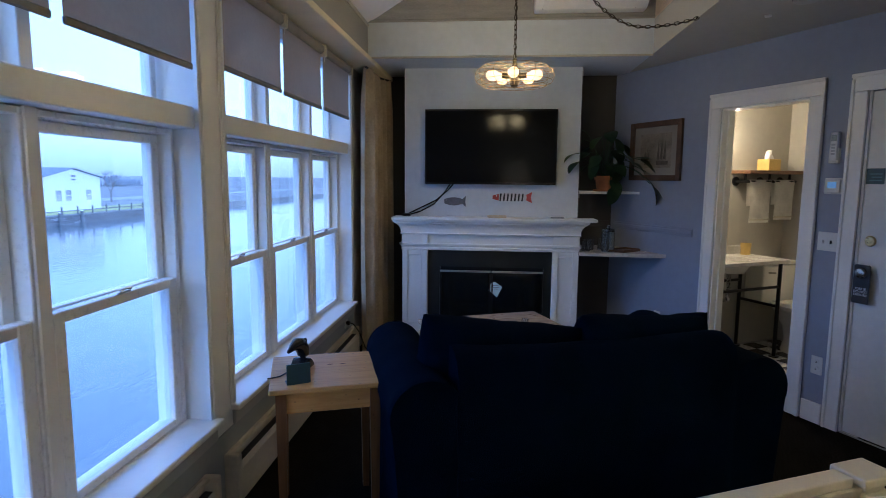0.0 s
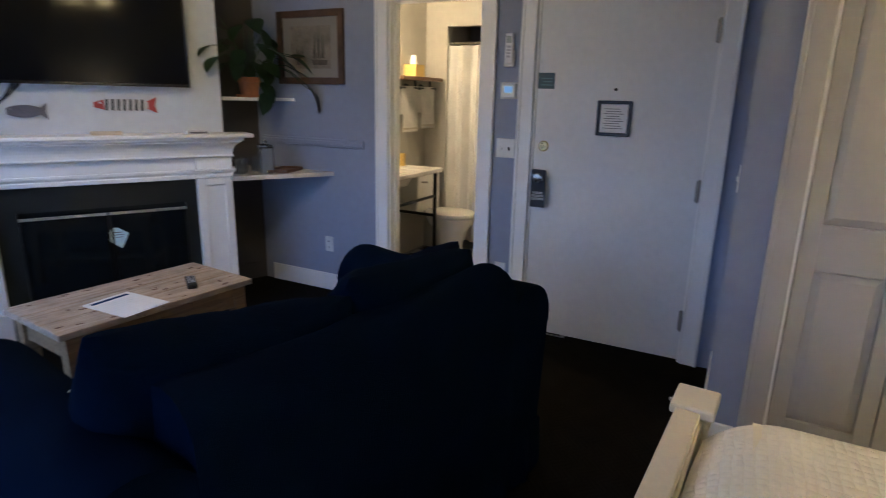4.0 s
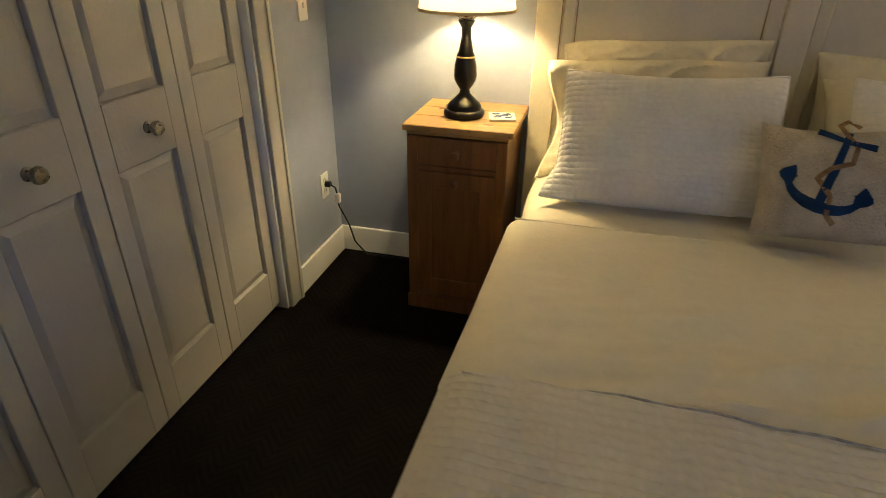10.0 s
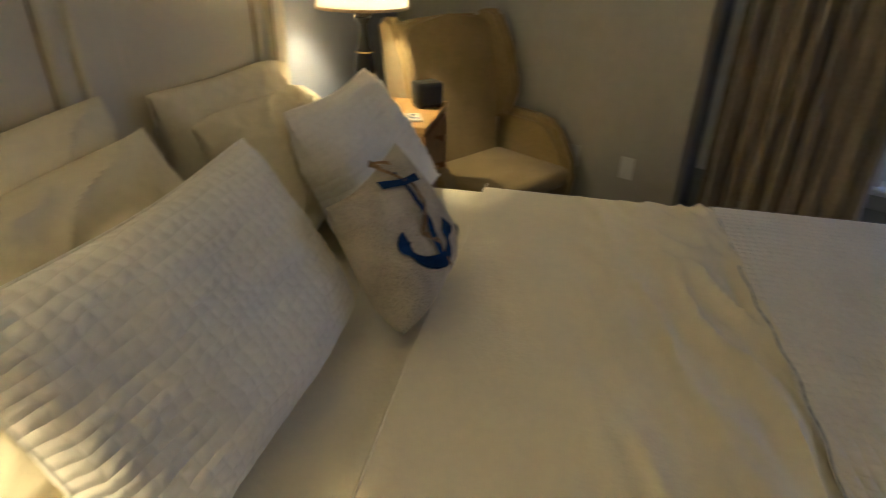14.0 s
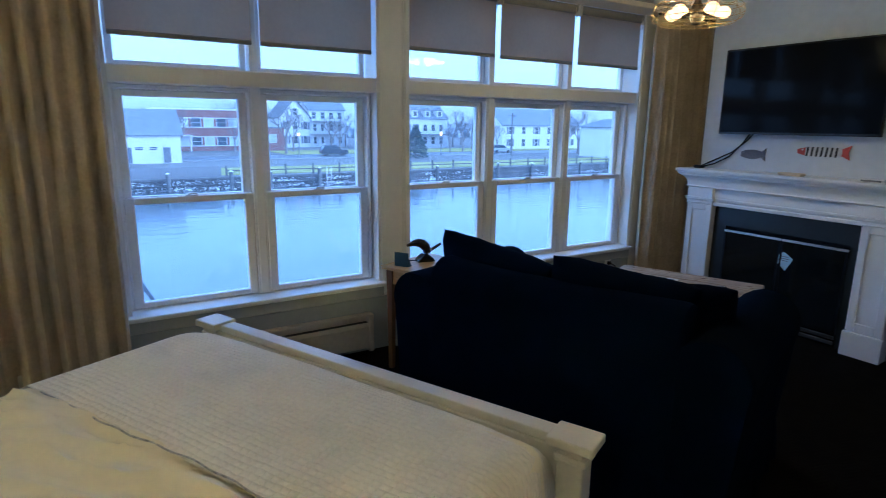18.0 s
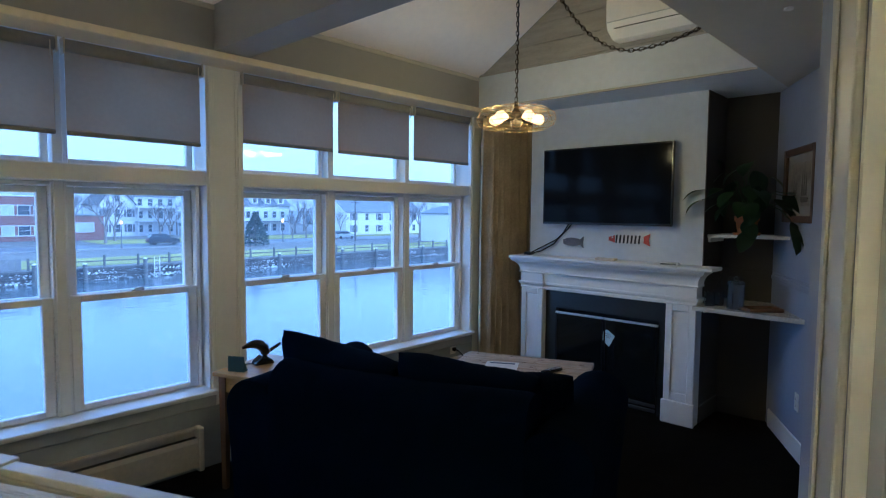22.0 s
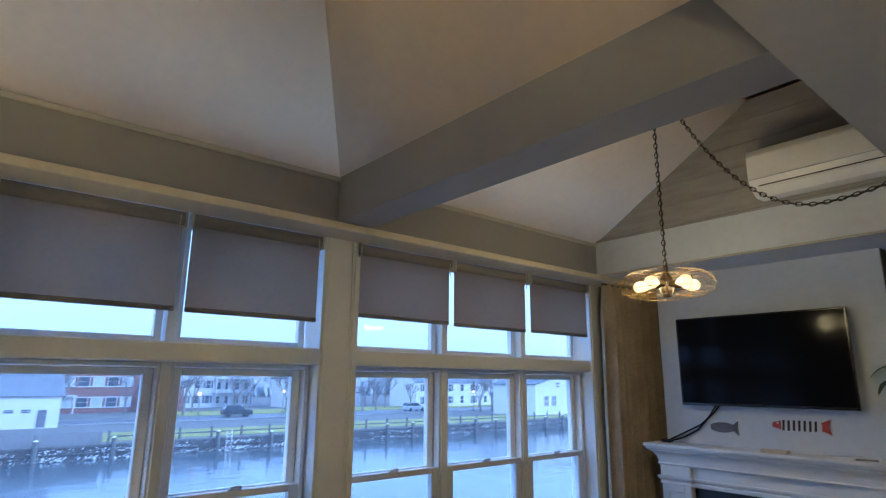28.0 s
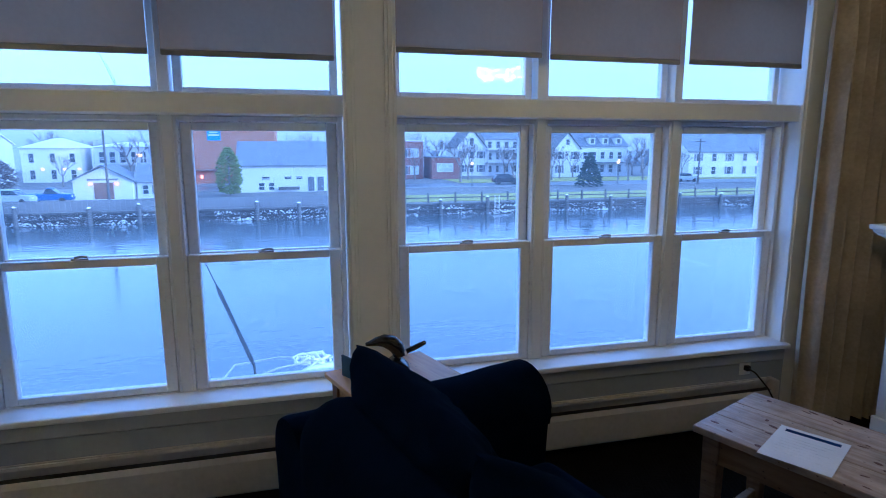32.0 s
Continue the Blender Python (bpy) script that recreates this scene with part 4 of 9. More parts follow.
for j in range(12):
    part("ring", tube([(0.02 * math.cos(a), 0.04 + j * 0.14, 1.80 + 0.02 * math.sin(a)) for a in (0, 1.05, 2.1, 3.14, 4.19, 5.24)], 0.002, 5, closed=True), NICKEL, scur)
vl = thing("vanity_light", Matrix.Translation((1.32, BY1, 2.02)), "vanity wall light with two lit frosted glass shades", "wall light")
part("back_plate", boxes((-0.2, 0.2, -0.02, 0, -0.04, 0.04), bevel=0.005), NICKEL, vl)
for x in (-0.12, 0.12):
    part("shade", lathe([(0.03, 0), (0.05, -0.02), (0.055, -0.11)], 20), glow("lit_frosted_glass", (1.0, 0.68, 0.36), 5.0), vl, "lit frosted glass shade", True).matrix_local = Matrix.Translation((x, -0.09, 0.06))
lamp("vanity_light_lamp", (1.32, BY1 - 0.22, 1.96), BATH_W, (1.0, 0.74, 0.42), 0.06)
# ---- soft and wooden surfaces ----
def pine(name, light, dark, knot, rough=0.45, along="x", blotch=0.35):
    """Planed pine: long grain, broad tone and scattered knots."""
    m = bpy.data.materials.new(name)
    m.use_nodes = True
    n, l = m.node_tree.nodes, m.node_tree.links
    b = n["Principled BSDF"]
    b.inputs["Roughness"].default_value = rough
    co, mp = n.new("ShaderNodeTexCoord"), n.new("ShaderNodeMapping")
    mp.inputs["Scale"].default_value = {"x": (2, 22, 22), "y": (22, 2, 22), "z": (22, 22, 2)}[along]
    l.new(co.outputs["Object"], mp.inputs[0])
    g, k, f = n.new("ShaderNodeTexNoise"), n.new("ShaderNodeTexVoronoi"), n.new("ShaderNodeTexNoise")
    g.inputs["Scale"].default_value, g.inputs["Detail"].default_value, g.inputs["Distortion"].default_value = 1.6, 6, 1.2
    f.inputs["Scale"].default_value = 3.0
    l.new(mp.outputs[0], g.inputs["Vector"])
    l.new(co.outputs["Object"], f.inputs["Vector"])
    km = n.new("ShaderNodeMapping")
    km.inputs["Scale"].default_value = {"x": (5, 8, 8), "y": (8, 5, 8), "z": (8, 8, 5)}[along]
    l.new(co.outputs["Object"], km.inputs[0])
    l.new(km.outputs[0], k.inputs["Vector"])
    r = n.new("ShaderNodeValToRGB")
    r.color_ramp.elements[0].position, r.color_ramp.elements[0].color = 0.3, (*dark, 1)
    r.color_ramp.elements[1].position, r.color_ramp.elements[1].color = 0.62, (*light, 1)
    l.new(g.outputs["Fac"], r.inputs[0])
    kr = n.new("ShaderNodeValToRGB")
    kr.color_ramp.elements[0].position, kr.color_ramp.elements[0].color = 0.05, (1, 1, 1, 1)
    kr.color_ramp.elements[1].position, kr.color_ramp.elements[1].color = 0.13, (0, 0, 0, 1)
    l.new(k.outputs["Distance"], kr.inputs[0])
    mx = n.new("ShaderNodeMix")
    mx.data_type = "RGBA"
    mx.inputs[7].default_value = (*knot, 1)
    l.new(kr.outputs[0], mx.inputs[0]), l.new(r.outputs[0], mx.inputs[6])
    m2 = n.new("ShaderNodeMix")
    m2.data_type, m2.blend_type = "RGBA", "MULTIPLY"
    m2.inputs[0].default_value = blotch
    l.new(mx.outputs[2], m2.inputs[6]), l.new(f.outputs["Fac"], m2.inputs[7])
    l.new(m2.outputs[2], b.inputs["Base Color"])
    bp = n.new("ShaderNodeBump")
    bp.inputs["Strength"].default_value, bp.inputs["Distance"].default_value = 0.25, 0.004
    l.new(g.outputs["Fac"], bp.inputs["Height"]), l.new(bp.outputs[0], b.inputs["Normal"])
    return m


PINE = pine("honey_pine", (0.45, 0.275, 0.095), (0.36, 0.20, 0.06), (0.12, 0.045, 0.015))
# upright faces: pine coloured darker, for the weaker light they get
PINEZ = pine("honey_pine_shaded_upright", (0.22, 0.10, 0.030), (0.145, 0.062, 0.018), (0.09, 0.035, 0.012), along="z")
OLD = pine("weathered_plank", (0.74, 0.59, 0.44), (0.50, 0.35, 0.22), (0.10, 0.05, 0.03), 0.42, blotch=0.75)
old_n = [x for x in OLD.node_tree.nodes if x.type == "TEX_NOISE"][1]
old_n.inputs["Scale"].default_value, old_n.inputs["Detail"].default_value, old_n.inputs["Roughness"].default_value = 9.0, 5, 0.75


def quilted(name, colour, pitch_x, pitch_y, depth, rough=0.9, second="Y", relief=0.62):
    """Stitched matelasse cloth: rows of small uneven puffs between hand-stitched lines."""
    m = mat(name, colour, rough, vary=0.05, scale=5, spec=0.1, sheen=0.2)
    n, l = m.node_tree.nodes, m.node_tree.links
    co = [x for x in n if x.type == "TEX_COORD"][0]

    def sums(op, a, b=None):
        q = n.new("ShaderNodeMath")
        q.operation = op
        for k, v in enumerate((a, b)):
            if v is None:
                continue
            if isinstance(v, (int, float)):
                q.inputs[k].default_value = v
            else:
                l.new(v, q.inputs[k])
        return q.outputs[0]
    sp, wob = n.new("ShaderNodeSeparateXYZ"), n.new("ShaderNodeTexNoise")
    wob.inputs["Scale"].default_value, wob.inputs["Detail"].default_value = 14.0, 2.0
    l.new(co.outputs["Object"], sp.inputs[0]), l.new(co.outputs["Object"], wob.inputs["Vector"])
    off = sums("SUBTRACT", wob.outputs["Fac"], 0.5)
    b = sums("ADD", sums("DIVIDE", sp.outputs[second], pitch_y), sums("MULTIPLY", off, 0.8))
    a = sums("ADD", sums("DIVIDE", sp.outputs["X"], pitch_x), sums("MULTIPLY", off, -1.1))
    fa = sums("POWER", sums("ABSOLUTE", sums("SINE", sums("MULTIPLY", a, math.pi))), 0.7)
    fb = sums("POWER", sums("ABSOLUTE", sums("SINE", sums("MULTIPLY", b, math.pi))), 0.8)
    puffs = sums("MULTIPLY", sums("ADD", sums("MULTIPLY", fa, 0.8), 0.2), fb)
    bp = n.new("ShaderNodeBump")
    bp.inputs["Strength"].default_value, bp.inputs["Distance"].default_value = relief, depth
    l.new(puffs, bp.inputs["Height"])
    l.new(bp.outputs[0], n["Principled BSDF"].inputs["Normal"])
    return m


LINEN = mat("cream_cotton_sheet", (0.87, 0.80, 0.60), 0.5, vary=0.03, scale=3, bump=0.12, bump_scale=90, spec=0.3, sheen=0.15)
QUILT = quilted("white_matelasse_quilt", (0.86, 0.81, 0.69), 0.027, 0.0225, 0.0075, relief=0.66)
SHAM = quilted("white_matelasse_sham", (0.86, 0.83, 0.77), 0.024, 0.0185, 0.0075, second="Z", relief=0.42)
FURN = mat("cream_antiqued_paint", (0.70, 0.65, 0.53), 0.36, vary=0.035, scale=5, bump=0.1, bump_scale=70)
WORN = mat("worn_edge_paint", (0.36, 0.24, 0.12), 0.6, vary=0.3, scale=25)

# ---- bed ----
bed = thing("bed", Matrix.Translation((-1.745, 0.02, 0)), "cream antiqued wooden bed with panelled headboard and footboard", "bed")
hw = 0.815
for s in (-1, 1):
    post = part("headboard_post", boxes((s * hw - 0.045, s * hw + 0.045, 0.01, 0.095, 0, 1.40), bevel=0.005, seg=2), FURN, bed)
    part("worn_edge", boxes((s * (hw - 0.046) - 0.0015, s * (hw - 0.046) + 0.0015, 0.093, 0.097, 0.7, 1.3)), WORN, post, "brown rubbed-through edge")
part("headboard_cap", prism([(-0.92, 1.40), (0.92, 1.40), (0.92, 1.42), (0.945, 1.45), (0.945, 1.475), (-0.945, 1.475), (-0.945, 1.45), (-0.92, 1.42)], -0.012, 0.125, axis="y"), FURN, bed)
part("headboard_rail", boxes((-hw + 0.045, hw - 0.045, 0.02, 0.085, 1.335, 1.40), bevel=0.004), FURN, bed)
part("headboard_rail", boxes((-hw + 0.045, hw - 0.045, 0.02, 0.085, 0.45, 0.56), bevel=0.004), FURN, bed)
part("headboard_stile", boxes((-0.045, 0.045, 0.02, 0.088, 0.56, 1.335), bevel=0.004), FURN, bed)
for a, b in ((-hw + 0.045, -0.045), (0.045, hw - 0.045)):
    pan = part("headboard_panel", boxes((a, b, 0.03, 0.05, 0.56, 1.335)), FURN, bed)
    for r in ((a, a + 0.05, 0.05, 0.072, 0.56, 1.335), (b - 0.05, b, 0.05, 0.072, 0.56, 1.335), (a + 0.05, b - 0.05, 0.05, 0.072, 1.285, 1.335), (a + 0.05, b - 0.05, 0.05, 0.072, 0.56, 0.6)):
        part("panel_moulding", boxes(r, bevel=0.008, seg=2), FURN, pan)
    for x in (a + 0.052, b - 0.052):
        part("worn_edge", boxes((x - 0.002, x + 0.002, 0.0505, 0.0535, 1.0, 1.28)), WORN, pan, "brown rubbed-through edge")
    part("worn_edge", boxes((a + 0.052, b - 0.052, 0.0505, 0.053, 1.281, 1.2845)), WORN, pan, "brown rubbed-through edge")
FOOT = Matrix.Translation((0.045, 2.27, 0)) @ Matrix.Rotation(radians(-4.2), 4, "Z")   # the footboard stands slightly askew


def foot(name, bm, label=""):
    ob = part(name, bm, FURN, bed, label)
    ob.matrix_local = FOOT
    return ob


for s in (-1, 1):
    part("side_rail", boxes((s * 0.772 - 0.015, s * 0.772 + 0.015, 0.095, 2.19, 0.19, 0.33), bevel=0.005), FURN, bed).matrix_local = Matrix.Translation((0, 0.05, 0)) @ Matrix.Rotation(radians(-2), 4, "Z")
    fx = s * 0.845
    post = foot("footboard_post", boxes((fx - 0.04, fx + 0.04, -0.04, 0.04, 0, 0.612), bevel=0.006, seg=2))
    part("post_moulding", boxes((fx - 0.05, fx + 0.05, -0.046, 0.046, 0.565, 0.592), bevel=0.010, seg=2), FURN, post)
    part("post_cap", boxes((fx - 0.07, fx + 0.07, -0.057, 0.057, 0.612, 0.642), bevel=0.006, seg=2), FURN, post)
foot("footboard_cap", boxes((-0.775, 0.775, -0.022, 0.042, 0.604, 0.634), bevel=0.005, seg=2), "cream flat footboard cap")
foot("footboard_rail", boxes((-0.805, 0.805, -0.03, 0.03, 0.50, 0.604), bevel=0.004))
foot("footboard_rail", boxes((-0.805, 0.805, -0.03, 0.03, 0.16, 0.27), bevel=0.004))
foot("footboard_stile", boxes((-0.045, 0.045, -0.028, 0.028, 0.27, 0.50), bevel=0.004))
for a, b in ((-0.805, -0.045), (0.045, 0.805)):
    pan = foot("footboard_panel", boxes((a, b, -0.012, 0.012, 0.27, 0.50)))
    for r in ((a, a + 0.035, 0.27, 0.50), (b - 0.035, b, 0.27, 0.50), (a + 0.035, b - 0.035, 0.465, 0.50), (a + 0.035, b - 0.035, 0.27, 0.305)):
        part("panel_moulding", boxes((r[0], r[1], 0.012, 0.026, r[2], r[3]), bevel=0.006, seg=2), FURN, pan)
ASKEW = Matrix.Translation((-1.745, 0.1, 0)) @ Matrix.Rotation(radians(-0.8), 4, "Z") @ Matrix.Translation((1.745, -0.1, 0))
part("slat_base", boxes((-0.78, 0.78, 0.1, 2.1, 0.26, 0.30)), FURN, bed)

mattress = thing("mattress", ASKEW @ Matrix.Translation((-1.735, 0.14, 0.30)), "thick mattress in a cream fitted sheet", "mattress")
SOFT_BOX = [(-0.77, 0.05), (-0.72, 0.0), (0.72, 0.0), (0.77, 0.05)] + [(0.71 + 0.06 * math.cos(a), 0.285 + 0.06 * math.sin(a)) for a in (0, 0.4, 0.8, 1.2, 1.57)] + [(-0.71 - 0.06 * math.cos(a), 0.285 + 0.06 * math.sin(a)) for a in (1.57, 1.2, 0.8, 0.4, 0)]
part("fitted_sheet", loft(SOFT_BOX, 0.0, 1.955, "y", 9.3, 0.0, 0.022, 60, 0.01), LINEN, mattress, smooth=True)
for zz in (0.055, 0.285):
    part("piping", tube([(x, y, zz) for x, y in ((-0.772, 0.03), (-0.772, 1.93), (-0.74, 1.957), (0.74, 1.957), (0.772, 1.93), (0.772, 0.03))], 0.004, 6), LINEN, mattress, smooth=True)


def drape(name, y0, y1, x0, x1, top, drops, material, label, category, puff=0.0, seed=0, foot=None, wrinkle=0.0, skew=0.0):
    """A cover that lies on the bed from y0 to y1 and hangs down both sides."""
    th = thing(name, ASKEW, label, category)
    n, rows = (140 if wrinkle else 64), max(10, int((y1 - y0) / (0.011 if wrinkle else 0.02)))
    half, cx = (x1 - x0) / 2, (x0 + x1) / 2
    bm, grid = bmesh.new(), []
    for i in range(rows + 1):
        y = y0 + (y1 - y0) * i / rows
        line = []
        for j in range(n + 1):
            s = 2 * j / n - 1
            d = drops[1] if s > 0 else drops[0]
            run = abs(s) * (half + d)
            k = noise.noise((s * 4, y * 2.2, seed)) * 0.5 + noise.noise((s * 9, y * 5, seed + 7)) * 0.25
            if run < half - 0.05:
                x, z = run, top + 0.010 * k + puff * math.cos(s * 1.4)
                if wrinkle:
                    near = max(0.0, min(1.0, (y - 1.08) / 0.4))
                    gather = 0.0 if y > 1.56 else 0.06 + near * (1.15 if s < 0.2 else 1.15 - 0.9 * min(1.0, (s - 0.2) / 0.5))
                    for q, (fa, fb) in enumerate(((2.6, 9), (4.5, 15))):
                        w = noise.noise((s * fa + y * 3, y * fb - s * 4, seed + q * 3))
                        z += gather * wrinkle / (q + 1) * (max(0.0, 1 - abs(w) * 1.8) ** 2 - 0.2)
            else:
                e = min(1.0, (run - half + 0.05) / 0.1)
                fall = max(0.0, run - half - 0.03)
                pleat = (0.11 * math.sin(y * 13 + 2 * math.sin(y * 5)) + 0.05 * math.sin(y * 31 + seed)) if wrinkle else 0.05 * math.sin(y * 11 + seed) + 0.03 * math.sin(y * 23)
                x = half - 0.05 + 0.062 * math.sin(e * math.pi / 2) + fall * (0.16 + pleat)
                z = top + puff * 0.2 - 0.055 * (1 - math.cos(e * math.pi / 2)) - fall * 0.985
            yy = y
            if foot and y > y1 - 0.22:
                z -= foot * ((y - y1 + 0.22) / 0.22) ** 2.2 * (1 + 0.5 * s ** 4)
            yy += skew * (x if s > 0 else -x) * (i / rows) ** 2
            line.append(bm.verts.new((cx + (x if s > 0 else -x), yy + 0.006 * k, z)))
        grid.append(line)
    for i in range(rows):
        for j in range(n):
            bm.faces.new((grid[i][j], grid[i][j + 1], grid[i + 1][j + 1], grid[i + 1][j]))
    bmesh.ops.recalc_face_normals(bm, faces=bm.faces)
    if bm.faces[len(bm.faces) // 2].normal.z < 0:
        bmesh.ops.reverse_faces(bm, faces=bm.faces)
    part("cloth", bm, material, th, smooth=True)
    return th


sheet = drape("flat_sheet", 0.83, 2.10, -2.515, -0.945, 0.654, (0.355, 0.37), LINEN, "cream cotton top sheet folded down on the bed", "sheet", 0.006, 3, wrinkle=0.019)
part("fold_edge", tube([(-2.50 + 1.54 * t, 0.835 + 0.006 * math.sin(8 * t), 0.658) for t in [k / 20 for k in range(21)]], 0.003, 8), LINEN, sheet, smooth=True)
quilt = drape("coverlet", 1.545, 2.262, -2.525, -0.945, 0.662, (0.36, 0.37), QUILT, "white matelasse coverlet spread over the foot of the bed", "coverlet", 0.012, 11, foot=0.085, skew=-0.07)
part("stitched_edge", tube([(-2.48 + 1.50 * t, 1.546 + 0.006 * math.sin(14 * t) + 0.003 * math.sin(60 * t), 0.662 + 0.012 * math.cos((2 * t - 1) * 1.4) + 0.001) for t in [k / 80 for k in range(81)]], 0.0026, 6), mat("blue_grey_thread", (0.46, 0.45, 0.42), 0.8, vary=0.3, scale=60), quilt, "blue-grey whipped edge")


def pillow_depth(X, Z, t):
    return t * (max(0.0, 1 - abs(X) ** 2.6) * max(0.0, 1 - abs(Z) ** 2.6)) ** 0.42


def pillow_mesh(w, h, t, seed, n=40, soft=0.0, flare=0):
    bm = bmesh.new()
    sides = []
    for side in (1, -1):
        g = []
        for i in range(n + 1):
            row = []
            for j in range(n + 1):
                X, Z = 2 * j / n - 1, 2 * i / n - 1
                k = noise.noise((X * 2.3 + seed, Z * 2.3, seed)) * 0.5 + noise.noise((X * 5 + seed, Z * 5, seed)) * 0.22
                pin = 1 - 0.07 * (1 - abs(Z) ** 2) * abs(X) ** 3
                pin2 = 1 - 0.07 * (1 - abs(X) ** 2) * abs(Z) ** 3
                d = pillow_depth(X, Z, t) * (1 + 0.35 * k) * (1 - 0.25 * Z)
                if soft:
                    fold = noise.noise((X * 3.1 + seed * 3, Z * 6.5 + X * 2, seed + side))
                    d += soft * 0.16 * (max(0.0, 1 - abs(fold) * 3) ** 2 - 0.2) * max(0.0, 1 - max(abs(X), abs(Z)) ** 6)
                pin, pin2 = pin * (1 - soft * Z ** 4 * X * X), pin2
                lift = 1 - soft * X ** 4 * Z * Z
                bend = soft * 0.35 * h * (X * X * 0.4 + noise.noise((X * 1.7, seed, Z)) * 0.3) * max(0.0, Z)
                tip = max(0.0, flare * X - 0.55) / 0.45 * max(0.0, -Z - 0.5) / 0.5 if flare else 0.0
                row.append((X * w / 2 * pin + flare * 0.035 * tip, side * d * (1 - 0.5 * tip) + bend * 0.4 + 0.055 * tip, (1 + Z * lift) * h / 2 * pin2 - bend * 0.5 - 0.01 * tip))
            g.append(row)
        sides.append(g)
    vs = {}

    def v(side, i, j):
        edge = i in (0, n) or j in (0, n)
        key = (0 if edge else side, i, j)
        if key not in vs:
            p = sides[side][i][j]
            q = sides[1 - side][i][j]
            vs[key] = bm.verts.new((p[0], (p[1] + q[1]) / 2 if edge else p[1], p[2]))
        return vs[key]
    for side in (0, 1):
        for i in range(n):
            for j in range(n):
                f = [v(side, i, j), v(side, i, j + 1), v(side, i + 1, j + 1), v(side, i + 1, j)]
                bm.faces.new(f if side else f[::-1])
    ring = [(0, j) for j in range(n)] + [(i, n) for i in range(n)] + [(n, n - j) for j in range(n)] + [(n - i, 0) for i in range(n)]
    return bm, [tuple(v(0, i, j).co) for i, j in ring]


def pillow(name, m, w, h, t, material, label, seed, group="", soft=0.0, flare=0):
    p = thing(name, m, label, "pillow", group)
    body, rim = pillow_mesh(w, h, t, seed, soft=soft, flare=flare)
    part("cover", body, material, p, smooth=True)
    if "sham" in name or "pillow" == name:
        part("seam", tube(rim, 0.0035, 5, closed=True), material, p, "corded seam", True)
    return p


CASE = mat("cream_pillowcase", (0.74, 0.68, 0.52), 0.8, vary=0.05, scale=4, bump=0.2, bump_scale=60, spec=0.15)
CREAMG = "cream pillows on the bed"


def case_pillow(m, w, h, t, label, seed, open_end, n=64):
    """A rumpled pillow in a loose case; the case runs on past the pillow at its open end (+1 or -1)."""
    p = thing("pillow", m, label, "pillow", CREAMG)
    bm, grids = bmesh.new(), []
    for side in (1, -1):
        g = []
        for i in range(n + 1):
            line = []
            for j in range(n + 1):
                X, Z = 2 * j / n - 1, 2 * i / n - 1
                e = X * open_end
                B = max(-1.0, min(1.0, (e + 1) / 1.76 * 2 - 1))
                d = pillow_depth(B, Z, t) * (1 - 0.22 * Z)
                flap = max(0.0, min(1.0, (e - 0.62) / 0.3))
                d = max(d, flap * (0.032 + 0.014 * math.sin(3.1 * Z + seed)) * max(0.0, 1 - abs(Z) ** 4) ** 0.5)
                k = noise.noise((X * 2.1 + seed, Z * 2.1, seed))
                c1 = noise.noise((X * 2.6 + Z * 2.1 + seed, Z * 1.2 - X * 0.9, seed + side))
                c2 = noise.noise((X * 4.0 - Z * 2.5, Z * 2.2 + X * 1.2 + seed, seed + 3 * side))
                crease = 0.019 * (max(0.0, 1 - abs(c1) * 2.7) ** 1.5 - 0.25) + 0.006 * (max(0.0, 1 - abs(c2) * 3.0) ** 1.5 - 0.25)
                rim = max(0.0, 1 - max(abs(X), abs(Z)) ** 8)
                d = d * (1 + 0.3 * k) + crease * rim * (1.0 - 0.35 * flap)
                pin = 1 - 0.09 * (1 - Z * Z) * abs(X) ** 3
                pin2 = 1 - 0.10 * (1 - X * X) * abs(Z) ** 3
                wave = flap * (0.022 * math.sin(3.4 * Z + seed) + 0.007 * math.sin(7 * Z + 2 * seed))
                droop = 0.05 * h * abs(X) ** 2.5 * (Z + 1) * (0.6 + noise.noise((seed, X, 1)))
                line.append((X * w / 2 * pin + open_end * flap * 0.012 * math.sin(4 * Z + seed), side * d + wave, (1 + Z) * h / 2 * pin2 + (1 - pin2) * h / 2 - droop))
            g.append(line)
        grids.append(g)
    vs = {}

    def v(side, i, j):
        edge = i in (0, n) or j in (0, n)
        key = (0 if edge else side, i, j)
        if key not in vs:
            a, b = grids[side][i][j], grids[1 - side][i][j]
            vs[key] = bm.verts.new((a[0], (a[1] + b[1]) / 2 if edge else a[1], a[2]))
        return vs[key]
    for side in (0, 1):
        for i in range(n):
            for j in range(n):
                f = [v(side, i, j), v(side, i, j + 1), v(side, i + 1, j + 1), v(side, i + 1, j)]
                bm.faces.new(f if side else f[::-1])
    rim = [tuple(v(0, i, n if open_end > 0 else 0).co) for i in range(n + 1)]
    part("cover", bm, CASE, p, smooth=True)
    part("hem", tube(rim, 0.003, 5), CASE, p, "stitched open hem", True)
    return p


